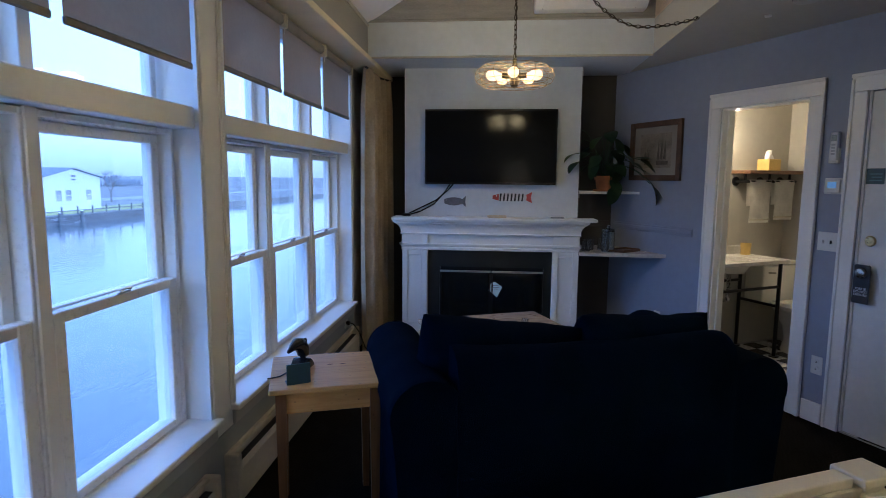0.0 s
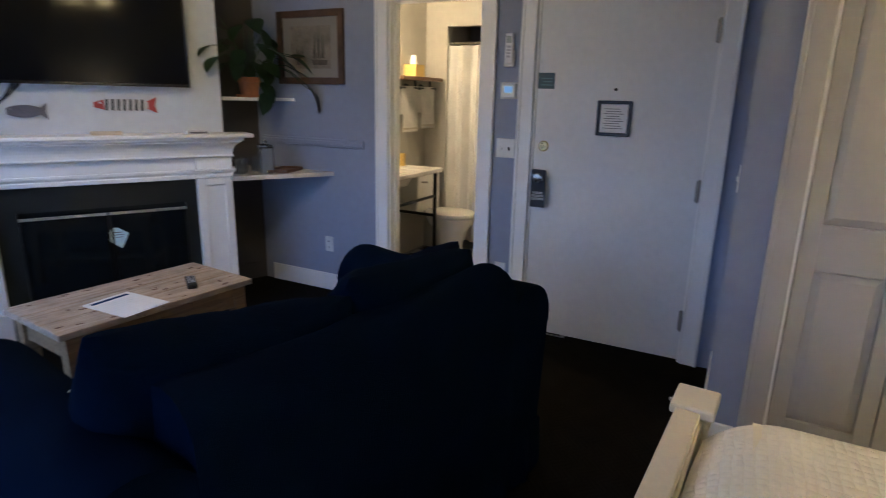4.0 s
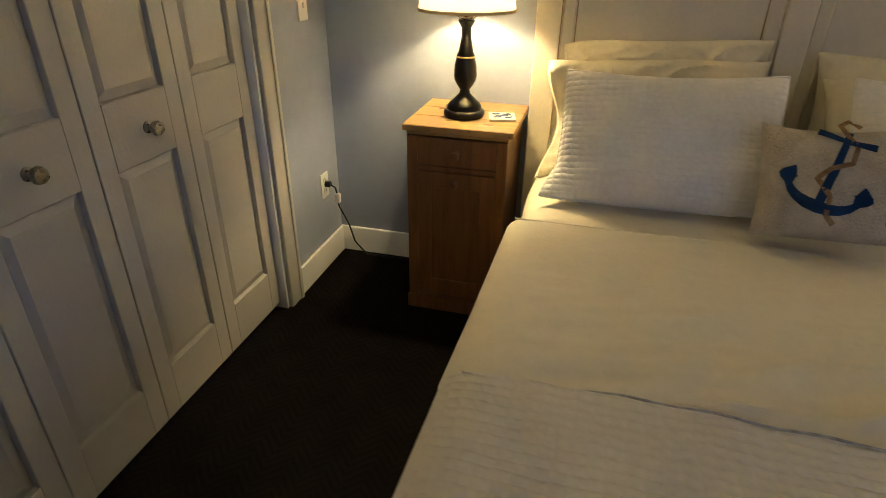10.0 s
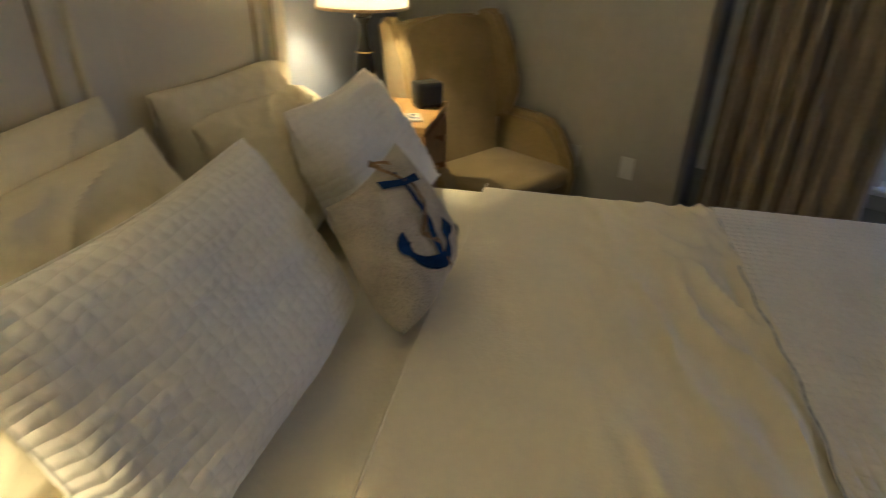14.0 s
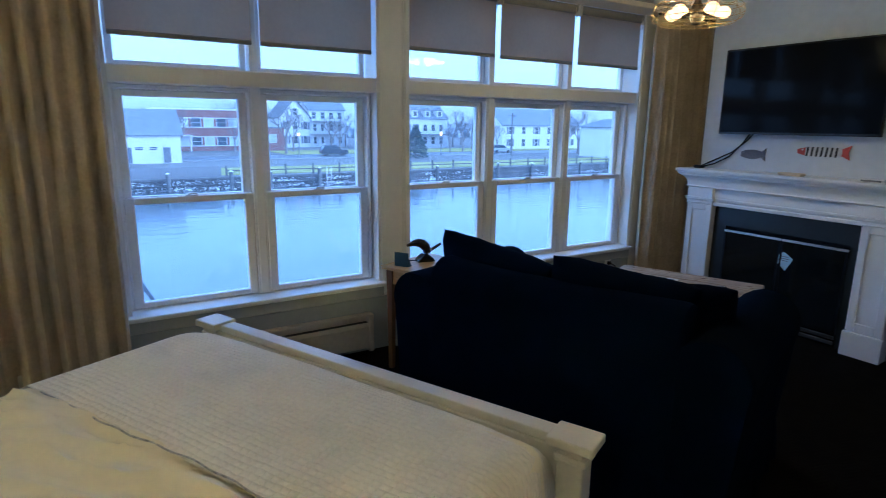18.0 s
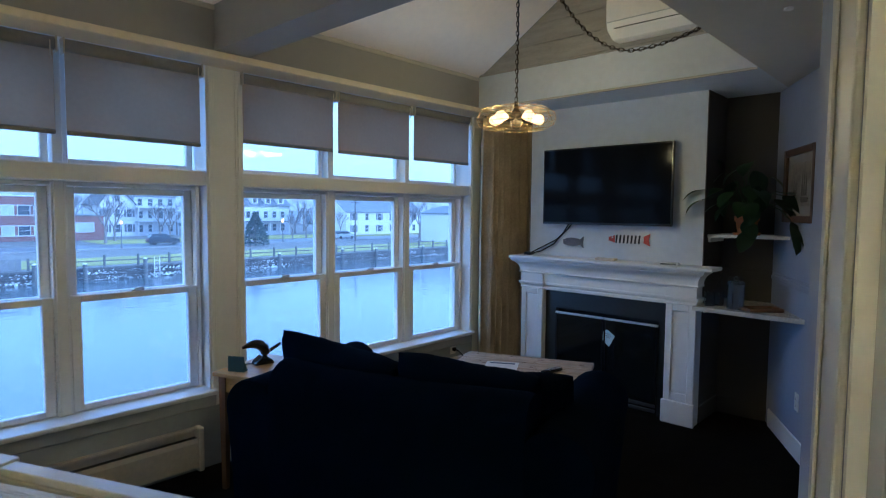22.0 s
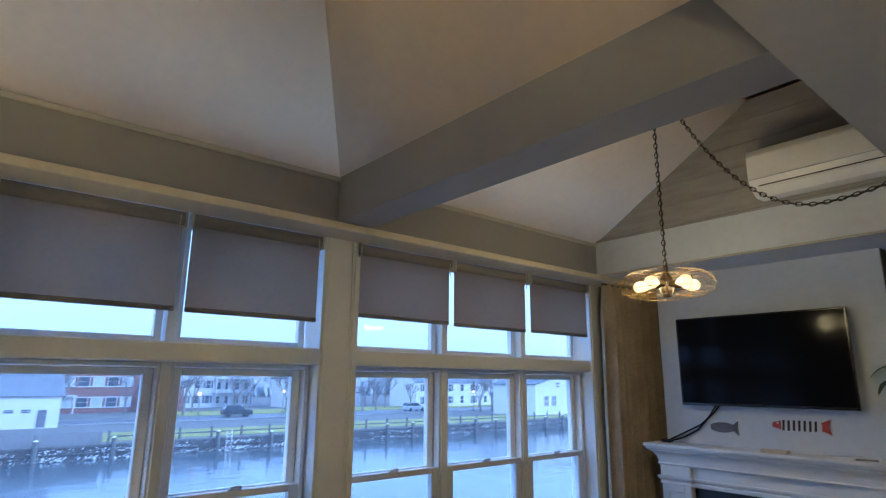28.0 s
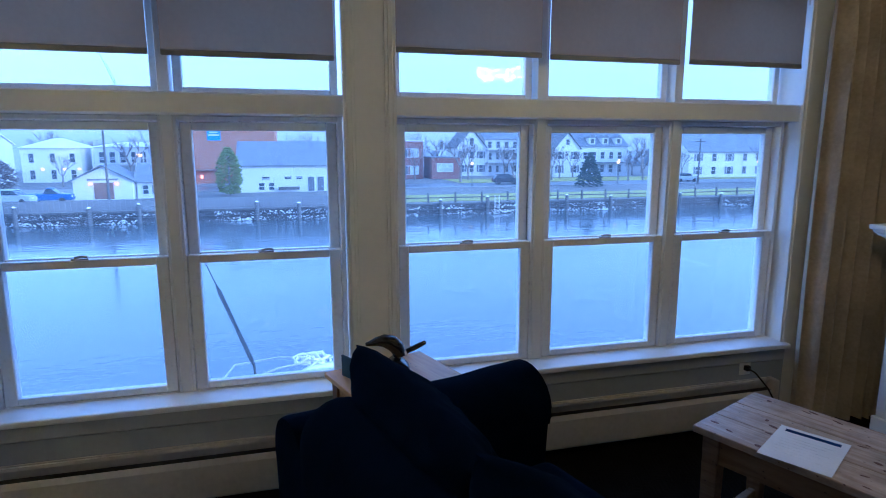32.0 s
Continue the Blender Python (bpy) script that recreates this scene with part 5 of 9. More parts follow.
case_pillow(pose(-1.345, 0.235, 0.645, 13, 3, -3), 0.70, 0.46, 0.10, "plump cream pillow leaning on the headboard", 1.3, 1)
case_pillow(pose(-2.17, 0.235, 0.645, 14, -2, 3), 0.74, 0.43, 0.10, "plump cream pillow leaning on the headboard", 2.7, -1)
case_pillow(pose(-1.32, 0.42, 0.645, 27, 4, -4), 0.70, 0.44, 0.105, "rumpled cream pillow behind a quilted sham", 5.1, 1)
case_pillow(pose(-2.17, 0.42, 0.645, 32, -4, 5), 0.72, 0.41, 0.10, "rumpled cream pillow behind a quilted sham", 6.9, -1)
pillow("pillow_sham", pose(-1.350, 0.648, 0.66, 29, 2, -3), 0.66, 0.425, 0.098, SHAM, "white quilted pillow sham with a piped edge", 3.9, "quilted pillow shams", soft=0.05, flare=1)
pillow("pillow_sham", pose(-2.140, 0.652, 0.66, 28, -2, 3), 0.66, 0.43, 0.098, SHAM, "white quilted pillow sham with a piped edge", 8.2, "quilted pillow shams", soft=0.05, flare=-1)
HOOK = mat("oatmeal_hooked_wool", (0.60, 0.53, 0.42), 0.95, vary=0.14, scale=14, bump=0.9, bump_scale=190, spec=0.05)
NAVY = mat("navy_wool", (0.015, 0.045, 0.13), 0.95, vary=0.2, scale=20, bump=0.8, bump_scale=190, spec=0.05)
ROPE = mat("brown_wool", (0.33, 0.21, 0.11), 0.95, vary=0.3, scale=40, bump=0.8, bump_scale=190, spec=0.05)
AW, AH, AT = 0.335, 0.30, 0.072
cushion = pillow("anchor_cushion", pose(-1.738, 0.825, 0.697, 28, 4, -6), AW, AH, AT, HOOK, "oatmeal wool cushion with a navy anchor and rope", 4.4)


def on_cushion(x, z):
    X, Z = 2 * x / AW, 2 * z / AH - 1
    k = noise.noise((X * 2.3 + 4.4, Z * 2.3, 4.4)) * 0.5 + noise.noise((X * 5 + 4.4, Z * 5, 4.4)) * 0.22
    return (x, pillow_depth(X, Z, AT) * (1 + 0.35 * k) * (1 - 0.25 * Z) + 0.0045, z)


def ribbon(name, pts, widths, material):
    """A worked band that follows the cushion's front."""
    fine, wf = [], []
    for (a, b), (wa, wb) in zip(zip(pts, pts[1:]), zip(widths, widths[1:])):
        for k in range(6):
            fine.append((Vector(a) * (1 - k / 6) + Vector(b) * k / 6)), wf.append(wa + (wb - wa) * k / 6)
    fine.append(Vector(pts[-1])), wf.append(widths[-1])
    bm, prev = bmesh.new(), None
    for i, p in enumerate(fine):
        d = (fine[min(i + 1, len(fine) - 1)] - fine[max(i - 1, 0)]).normalized()
        s = Vector((-d.y, d.x)) * wf[i] / 2
        cur = [bm.verts.new(on_cushion(*(p + s))), bm.verts.new(on_cushion(*p)), bm.verts.new(on_cushion(*(p - s)))]
        if prev:
            bm.faces.new((prev[0], prev[1], cur[1], cur[0])), bm.faces.new((prev[1], prev[2], cur[2], cur[1]))
        prev = cur
    part(name, bm, material, cushion)


def tilt(p):
    a = radians(-18)
    x, z = p[0] * 0.88, (p[1] - 0.185) * 0.88
    return (-(x * math.cos(a) - z * math.sin(a)), 0.185 + x * math.sin(a) + z * math.cos(a))


arc = [(-0.095 * math.cos(t) , 0.115 - 0.062 * math.sin(t)) for t in [k * math.pi / 10 for k in range(11)]]
ribbon("anchor_rope", [tilt(p) for p in [(0.02, 0.31), (-0.012, 0.325), (-0.03, 0.30), (-0.01, 0.28), (0.03, 0.25), (0.035, 0.2), (-0.01, 0.165), (-0.03, 0.13), (0.02, 0.09), (0.03, 0.04), (0.06, 0.025)]], [0.012] * 11, ROPE)
ribbon("anchor_shank", [tilt(p) for p in [(0, 0.285), (0, 0.17), (0, 0.05)]], [0.014, 0.02, 0.022], NAVY)
ribbon("anchor_stock", [tilt(p) for p in [(-0.075, 0.262), (0, 0.255), (0.075, 0.262)]], [0.018, 0.013, 0.018], NAVY)
ribbon("anchor_crown", [tilt(p) for p in arc], [0.012, 0.016, 0.02, 0.024, 0.028, 0.03, 0.028, 0.024, 0.02, 0.016, 0.012], NAVY)
for s in (-1, 1):
    ribbon("anchor_fluke", [tilt(p) for p in [(s * 0.09, 0.148), (s * 0.098, 0.118), (s * 0.085, 0.088)]], [0.004, 0.045, 0.006], NAVY)
ribbon("stitched_initials", [(-0.135, 0.045), (-0.135, 0.07), (-0.12, 0.06), (-0.122, 0.045)], [0.006] * 4, NAVY)
ribbon("stitched_initials", [(-0.15, 0.045), (-0.15, 0.072), (-0.143, 0.06)], [0.006] * 3, NAVY)


# ---- nightstands and lamps ----
def nightstand(m, label):
    n = thing("nightstand", m, label, "nightstand", "pine nightstands beside the bed")
    w, d = 0.178, 0.36
    for i, (a, b) in enumerate(((-0.202, -0.072), (-0.0705, 0.062), (0.0635, 0.202))):
        part("top_plank", boxes((-0.205, 0.205, d / 2 + a - 0.005, d / 2 + b - 0.005, 0.757, 0.782), bevel=0.003), PINE, n)
    part("top_moulding", boxes((-0.19, 0.19, 0.0, d + 0.005, 0.742, 0.757), bevel=0.004), PINE, n)
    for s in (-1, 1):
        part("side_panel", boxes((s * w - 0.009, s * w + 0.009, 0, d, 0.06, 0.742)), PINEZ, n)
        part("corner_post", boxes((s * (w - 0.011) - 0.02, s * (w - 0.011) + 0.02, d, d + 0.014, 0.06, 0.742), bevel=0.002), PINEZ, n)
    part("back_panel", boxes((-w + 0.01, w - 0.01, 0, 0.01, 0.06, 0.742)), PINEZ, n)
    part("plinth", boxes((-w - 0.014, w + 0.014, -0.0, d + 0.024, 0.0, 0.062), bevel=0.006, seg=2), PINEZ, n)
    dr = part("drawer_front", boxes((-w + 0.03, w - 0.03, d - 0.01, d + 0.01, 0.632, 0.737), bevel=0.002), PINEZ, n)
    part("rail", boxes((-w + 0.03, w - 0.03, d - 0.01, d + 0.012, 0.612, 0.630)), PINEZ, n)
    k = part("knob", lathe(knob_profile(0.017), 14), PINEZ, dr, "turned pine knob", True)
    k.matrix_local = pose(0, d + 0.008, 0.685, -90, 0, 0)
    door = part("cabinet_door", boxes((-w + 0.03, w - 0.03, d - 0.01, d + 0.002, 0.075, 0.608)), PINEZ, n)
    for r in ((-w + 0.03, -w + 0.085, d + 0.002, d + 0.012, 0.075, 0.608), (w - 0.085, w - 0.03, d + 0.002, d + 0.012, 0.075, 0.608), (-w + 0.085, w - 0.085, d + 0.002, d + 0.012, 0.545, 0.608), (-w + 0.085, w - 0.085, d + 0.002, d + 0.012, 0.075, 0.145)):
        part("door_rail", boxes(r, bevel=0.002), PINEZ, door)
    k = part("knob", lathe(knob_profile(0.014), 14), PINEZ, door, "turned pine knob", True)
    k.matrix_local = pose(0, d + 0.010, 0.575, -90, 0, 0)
    for x, y in ((-0.1, 0.30), (0.05, 0.28), (0.12, 0.12)):
        part("wood_knot", lathe([(0.011, 0), (0.009, 0.0008)], 10), mat("dark_pine_knot", (0.11, 0.04, 0.015), 0.5), n).matrix_local = Matrix.Translation((x, y, 0.782)) @ Matrix.Diagonal((1.6, 0.8, 1, 1))
    return n


nightstand(Matrix.Translation((-0.668, 0.03, 0)), "tall honey pine nightstand with a drawer and panelled door")
nightstand(Matrix.Translation((-2.866, 0.215, 0)), "tall honey pine nightstand beside the armchair")

SHADE = bpy.data.materials.new("cream_lampshade_linen")
SHADE.use_nodes = True
sn, sl = SHADE.node_tree.nodes, SHADE.node_tree.links
sn.remove(sn["Principled BSDF"])
s_d, s_t, s_m = sn.new("ShaderNodeBsdfDiffuse"), sn.new("ShaderNodeBsdfTranslucent"), sn.new("ShaderNodeMixShader")
s_w, s_c, s_r = sn.new("ShaderNodeTexNoise"), sn.new("ShaderNodeTexCoord"), sn.new("ShaderNodeValToRGB")
s_w.inputs["Scale"].default_value = 160
s_r.color_ramp.elements[0].color, s_r.color_ramp.elements[1].color = (0.70, 0.63, 0.49, 1), (0.80, 0.73, 0.59, 1)
sl.new(s_c.outputs["Object"], s_w.inputs["Vector"]), sl.new(s_w.outputs["Fac"], s_r.inputs[0])
sl.new(s_r.outputs[0], s_d.inputs[0]), sl.new(s_r.outputs[0], s_t.inputs[0])
s_m.inputs[0].default_value = 0.16
sl.new(s_d.outputs[0], s_m.inputs[1]), sl.new(s_t.outputs[0], s_m.inputs[2]), sl.new(s_m.outputs[0], sn["Material Output"].inputs[0])
BULB = glow("lit_bulb_glass", (1.0, 0.72, 0.40), 14.0)


def table_lamp(x, y, label):
    z = 0.782
    t = thing("table_lamp", Matrix.Translation((x, y, z)), label, "lamp", "table lamps beside the bed")
    part("base", lathe([(0.074, 0), (0.078, 0.008), (0.078, 0.020), (0.073, 0.026), (0.066, 0.028), (0.064, 0.042), (0.058, 0.05), (0.042, 0.064), (0.021, 0.085), (0.019, 0.098), (0.03, 0.115), (0.041, 0.135), (0.043, 0.15), (0.040, 0.19), (0.033, 0.215), (0.034, 0.22), (0.027, 0.235), (0.018, 0.285), (0.018, 0.315), (0.03, 0.335), (0.031, 0.34), (0.012, 0.345)], 28), mat("bronzed_black_metal", (0.012, 0.012, 0.011), 0.32, 0.5, vary=0.15), t, "turned black metal base", True)
    part("ring", lathe([(0.0355, 0.214), (0.037, 0.217), (0.0355, 0.22)], 28, ends="open"), BRASS, t, "thin brass ring", True)
    part("collar", lathe([(0.012, 0.338), (0.024, 0.343), (0.038, 0.352), (0.042, 0.358), (0.039, 0.359), (0.02, 0.351), (0.011, 0.349)], 24), NICKEL, t, "flared nickel collar", True)
    part("stem", lathe([(0.011, 0.34), (0.013, 0.375), (0.008, 0.40)], 14), NICKEL, t, smooth=True)
    part("bulb", lathe([(0.012, 0.40), (0.016, 0.42), (0.03, 0.455), (0.03, 0.475), (0.018, 0.497), (0.001, 0.503)], 16), BULB, t, "lit warm bulb", True)
    part("shade", lathe([(0.172, 0.372), (0.164, 0.4295), (0.156, 0.487), (0.148, 0.5445), (0.140, 0.602)], 48, ends="open"), SHADE, t, "cream linen tapered shade", True)
    for zz, r in ((0.376, 0.1725), (0.598, 0.1415)):
        part("shade_trim", lathe([(r - 0.001, zz - 0.005), (r + 0.001, zz - 0.005), (r + 0.0006, zz + 0.005), (r - 0.0014, zz + 0.005)], 48, ends="loop"), mat("tan_shade_trim", (0.45, 0.33, 0.19), 0.8), t, smooth=True)
    sp = [(0.14 * math.cos(a), 0.14 * math.sin(a), 0.60) for a in (0, 2.09, 4.19)]
    bm = bmesh.new()
    for p in sp:
        tube([(0, 0, 0.60), p], 0.002, 5, bm)
    part("harp", tube([(0.012, 0, 0.40), (0.045, 0, 0.46), (0.03, 0, 0.56), (0, 0, 0.60)], 0.002, 5, bm), NICKEL, t)
    part("finial", lathe([(0.006, 0.60), (0.012, 0.612), (0.014, 0.62), (0.006, 0.632), (0.001, 0.636)], 12), mat("bronzed_black_metal", (0.012, 0.012, 0.011)), t, smooth=True)
    part("cord", tube([(0.06, -0.02, 0.006), (0.09, -0.06, 0.004), (0.10, -0.12, 0.004), (0.08, -0.2, 0.004)], 0.003, 6), BLACK, t)
    lamp("table_lamp_light", (x, y, z + 0.525), LAMP_W, WARM, 0.04)
    return t


table_lamp(-0.655, 0.23, "black turned table lamp with a lit cream shade")
table_lamp(-2.872, 0.30, "black turned table lamp with a lit cream shade beside the armchair")


def coaster(m, label):
    c = thing("tile_coaster", m, label, "coaster")
    part("tile_body", boxes((-0.05, 0.05, -0.05, 0.05, 0, 0.009), bevel=0.002), CHINA, c)
    bm = bmesh.new()
    for x0, x1, y0, y1 in ((-0.036, 0.0, -0.024, -0.008), (-0.024, 0.028, -0.006, 0.007), (0.0, 0.036, 0.010, 0.024), (-0.038, -0.006, 0.012, 0.030), (0.006, 0.038, -0.034, -0.014), (-0.034, -0.012, -0.040, -0.028), (0.010, 0.036, 0.028, 0.040), (-0.042, -0.028, -0.005, 0.009)):
        prism([(x0, y0), (x1, y0 + 0.004), (x1 - 0.008, y1), (x0 + 0.006, y1 - 0.003)], 0.009, 0.0096, bm)
    part("blue_pattern", bm, NAVY, c, "blue painted pattern")


coaster(pose(-0.80, 0.225, 0.782, 0, 0, 12), "blue and white tile coaster on the pine nightstand")
coaster(pose(-2.76, 0.50, 0.782, 0, 0, 20), "blue and white tile coaster beside the clock")
clock = thing("clock_radio", pose(-2.965, 0.525, 0.782, 0, 0, -50), "small black clock radio on the nightstand", "clock")
part("case", boxes((-0.055, 0.055, -0.045, 0.045, 0.004, 0.10), bevel=0.012, seg=3), BLACK, clock, smooth=True)
part("dial", boxes((-0.042, 0.042, 0.0445, 0.0465, 0.018, 0.088), bevel=0.001), mat("dark_smoked_plastic", (0.03, 0.03, 0.03), 0.15), clock)
for x in (-0.04, 0.04):
    part("foot", boxes((x - 0.008, x + 0.008, -0.03, 0.03, 0, 0.005)), BLACK, clock)
plug = thing("power_cord", Matrix.Translation((0, 0.15, 0.40)), "dark power cord with an adapter plugged into the outlet", "cord")
part("plug", boxes((-0.035, -0.006, -0.012, 0.012, -0.012, 0.012), bevel=0.004), BLACK, plug)
part("adapter", boxes((-0.075, -0.05, -0.012, 0.010, -0.085, -0.04), bevel=0.004), mat("ivory_plastic", (0.72, 0.72, 0.68)), plug, "small pale inline adapter")
part("cable", tube([(-0.03, 0, 0), (-0.055, 0.0, -0.015), (-0.062, 0, -0.05), (-0.066, 0, -0.1), (-0.10, -0.02, -0.2), (-0.11, -0.05, -0.30), (-0.15, -0.09, -0.385), (-0.28, -0.11, -0.394), (-0.42, -0.12, -0.394)], 0.004, 6), BLACK, plug, smooth=True)

# ---- wing armchair ----
BUFF = mat("buff_upholstery", (0.245, 0.18, 0.08), 0.9, vary=0.12, scale=5, bump=0.3, bump_scale=400, spec=0.12, sheen=0.2)
ch = thing("wing_armchair", pose(-3.577, 0.458, 0, 0, 0, -34), "buff upholstered wing armchair in the corner", "armchair")


def puffed(outline, a, b, axis, bevel):
    bm = prism(outline, a, b, axis=axis)
    bmesh.ops.bevel(bm, geom=bm.edges[:], offset=bevel, segments=3, affect="EDGES")
    return bm


part("seat_base", boxes((-0.32, 0.32, 0.10, 0.60, 0.14, 0.30), bevel=0.03, seg=3), BUFF, ch, smooth=True)
part("seat_cushion", boxes((-0.30, 0.30, 0.14, 0.64, 0.30, 0.40), bevel=0.045, seg=4), BUFF, ch, "plump seat cushion", True)
lean = Matrix.Translation((0, 0.13, 0.28)) @ Matrix.Rotation(radians(11), 4, "X")
bm = puffed([(-0.27, -0.05), (0.27, -0.05), (0.30, 0.4), (0.30, 0.74), (0.22, 0.79), (0, 0.80), (-0.22, 0.79), (-0.30, 0.74), (-0.30, 0.4)], -0.06, 0.06, "y", 0.025)
part("backrest", bm, BUFF, ch, smooth=True).matrix_local = lean
for s in (-1, 1):
    bm = puffed([(-0.05, 0.25), (0.10, 0.27), (0.17, 0.40), (0.15, 0.62), (0.09, 0.79), (0.03, 0.815), (-0.05, 0.80)], -0.035, 0.035, "x", 0.02)
    part("wing", bm, BUFF, ch, smooth=True).matrix_local = Matrix.Translation((s * 0.325, 0.13, 0.28)) @ Matrix.Rotation(radians(11), 4, "X") @ Matrix.Rotation(radians(-s * 10), 4, "Z")
    bm = puffed([(0.05, 0.15), (0.56, 0.15), (0.58, 0.34), (0.52, 0.44), (0.42, 0.555), (0.34, 0.58), (0.05, 0.585)], -0.06, 0.06, "x", 0.035)
    part("arm", bm, BUFF, ch, smooth=True).matrix_local = Matrix.Translation((s * 0.385, 0, 0)) @ Matrix.Rotation(radians(s * 5), 4, "Y")
    for y in (0.12, 0.56):
        part("leg", lathe([(0.014, 0), (0.025, 0.15)], 10), WOODD, ch).matrix_local = Matrix.Translation((s * 0.28, y, 0))
for u, lbl in ((-0.762, "white blank wall plate behind the armchair"), (-0.453, "white wall outlet on the cream wall")):
    p = thing("wall_outlet", WF @ pose(VC, u, 0.315, 0, 0, 180), lbl, "outlet")
    part("plate", boxes((-0.006, 0, -0.036, 0.036, 0, 0.115), bevel=0.003, seg=2), mat("ivory_plastic", (0.72, 0.72, 0.68)), p)
    part("socket", boxes((-0.008, -0.006, -0.016, 0.016, 0.02, 0.095), bevel=0.002), mat("ivory_plastic", (0.72, 0.72, 0.68)), p)
# ---- sofa ----
SLIP = mat("navy_cotton_slipcover", (0.0009, 0.0042, 0.0135), 0.92, vary=0.18, scale=7, bump=0.35, bump_scale=330, spec=0.015)
SLIPD = mat("black_navy_cushion_cloth", (0.0014, 0.0038, 0.013), 0.95, vary=0.2, scale=9, bump=0.35, bump_scale=300, spec=0.015)
KNIT = mat("white_knitted_wool", (0.70, 0.70, 0.68), 0.95, vary=0.15, scale=30, bump=1.0, bump_scale=150, spec=0.05)


def soft_prism(outline, a, b, axis, bevel, seg=3):
    bm = prism(outline, a, b, axis=axis)
    bmesh.ops.bevel(bm, geom=bm.edges[:], offset=bevel, segments=seg, affect="EDGES", profile=0.5)
    return bm


def arch(cx, cz, r, a0, a1, n=10):
    return [(cx + r * math.cos(radians(a0 + (a1 - a0) * i / n)), cz + r * math.sin(radians(a0 + (a1 - a0) * i / n))) for i in range(n + 1)]


sofa = thing("sofa", pose(-1.257, 2.937, 0, 0, 0, -10.2), "navy slipcovered loveseat with rolled arms and loose cushions", "sofa")
part("sofa_back", loft([(0.24, 0.30)] + arch(0.11, 0.76, 0.115, 0, 180) + [(-0.01, 0.06), (0.22, 0.06)], -0.59, 0.59, "x", 3.1, 0.018), SLIP, sofa, "high rounded back", True)
for s in (-1, 1):
    arm = part("sofa_arm", loft([(s * 0.60, 0.05)] + (arch(s * 0.70, 0.64, 0.145, 200, -20, 16) if s > 0 else arch(s * 0.70, 0.64, 0.145, -20, 200, 16)) + [(s * 0.79, 0.05)], 0.0, 0.88, "y", 7.7 + s, 0.008), SLIP, sofa, "thick rolled arm", True)
    part("arm_piping", tube([(x, 0.884, z) for x, z in arch(s * 0.70, 0.64, 0.137, 200, -20, 16)], 0.006, 6), SLIPD, arm)
part("seat_deck", boxes((-0.61, 0.61, 0.2, 0.86, 0.10, 0.31), bevel=0.02, seg=2), SLIP, sofa)
for x0, x1 in ((-0.585, -0.005), (0.005, 0.585)):
    part("seat_cushion", boxes((x0, x1, 0.22, 0.90, 0.31, 0.465), bevel=0.05, seg=4), SLIP, sofa, "plump seat cushion", True)


def skirt(pts):
    bm, prev = bmesh.new(), None
    total = 0.0
    for a, b in zip(pts, pts[1:]):
        a, b = Vector(a), Vector(b)
        k = max(2, int((b - a).length / 0.02))
        out = Vector((b - a).to_tuple()).normalized()
        out = Vector((out.y, -out.x))
        for i in range(k):
            p = a + (b - a) * i / k
            w = 0.006 * math.sin(total * 38) + 0.004 * math.sin(total * 91)
            total += (b - a).length / k
            cur = [bm.verts.new((p.x, p.y, 0.215)), bm.verts.new((p.x + out.x * (0.010 + w), p.y + out.y * (0.010 + w), 0.11)), bm.verts.new((p.x + out.x * (0.016 + 1.6 * w), p.y + out.y * (0.016 + 1.6 * w), 0.004))]
            if prev:
                bm.faces.new((prev[0], prev[1], cur[1], cur[0])), bm.faces.new((prev[1], prev[2], cur[2], cur[1]))
            prev = cur
    return bm


part("skirt", skirt([(-0.80, 0.88), (-0.80, -0.012), (0.80, -0.012), (0.80, 0.88), (-0.80, 0.89)]), SLIP, sofa, "pleated navy skirt to the floor", True)
SM = sofa.matrix_world.copy()


def sofa_pillow(name, m, w, h, t, material, label, seed, group="loose cushions on the sofa", soft=0.0):
    return pillow(name, SM @ m, w, h, t, material, label, seed, group=group, soft=soft)


sofa_pillow("back_cushion", pose(-0.40, 0.38, 0.45, 21, 7, -3), 0.70, 0.54, 0.15, SLIP, "navy loose back cushion with a pointed corner", 12.1, soft=0.05)
sofa_pillow("back_cushion", pose(0.24, 0.37, 0.45, 21, 4, 3), 0.66, 0.53, 0.15, SLIP, "navy loose back cushion slumped on the sofa", 15.4, soft=0.06)
sofa_pillow("throw_pillow", pose(0.43, 0.46, 0.50, 22, -2, 6), 0.54, 0.43, 0.11, SLIPD, "near-black throw pillow leaning on the navy sofa", 18.3, soft=0.05)
sofa_pillow("knit_cushion", pose(-0.44, 0.56, 0.46, 34, -6, -22), 0.40, 0.40, 0.075, KNIT, "white knitted cushion behind the sofa arm", 21.7)

# ---- end table and what stands on it ----
PALEP = pine("pale_pine", (0.70, 0.41, 0.14), (0.55, 0.29, 0.085), (0.14, 0.06, 0.02), 0.4)


def leg(parent, x, y, z, a, b, material, name="leg"):
    bm = bmesh.new()
    lo = [bm.verts.new((x + sx * b, y + sy * b, 0)) for sx, sy in ((-1, -1), (1, -1), (1, 1), (-1, 1))]
    hi = [bm.verts.new((x + sx * a, y + sy * a, z)) for sx, sy in ((-1, -1), (1, -1), (1, 1), (-1, 1))]
    bm.faces.new(lo[::-1]), bm.faces.new(hi)
    for i in range(4):
        bm.faces.new((lo[i], lo[(i + 1) % 4], hi[(i + 1) % 4], hi[i]))
    return part(name, bm, material, parent)


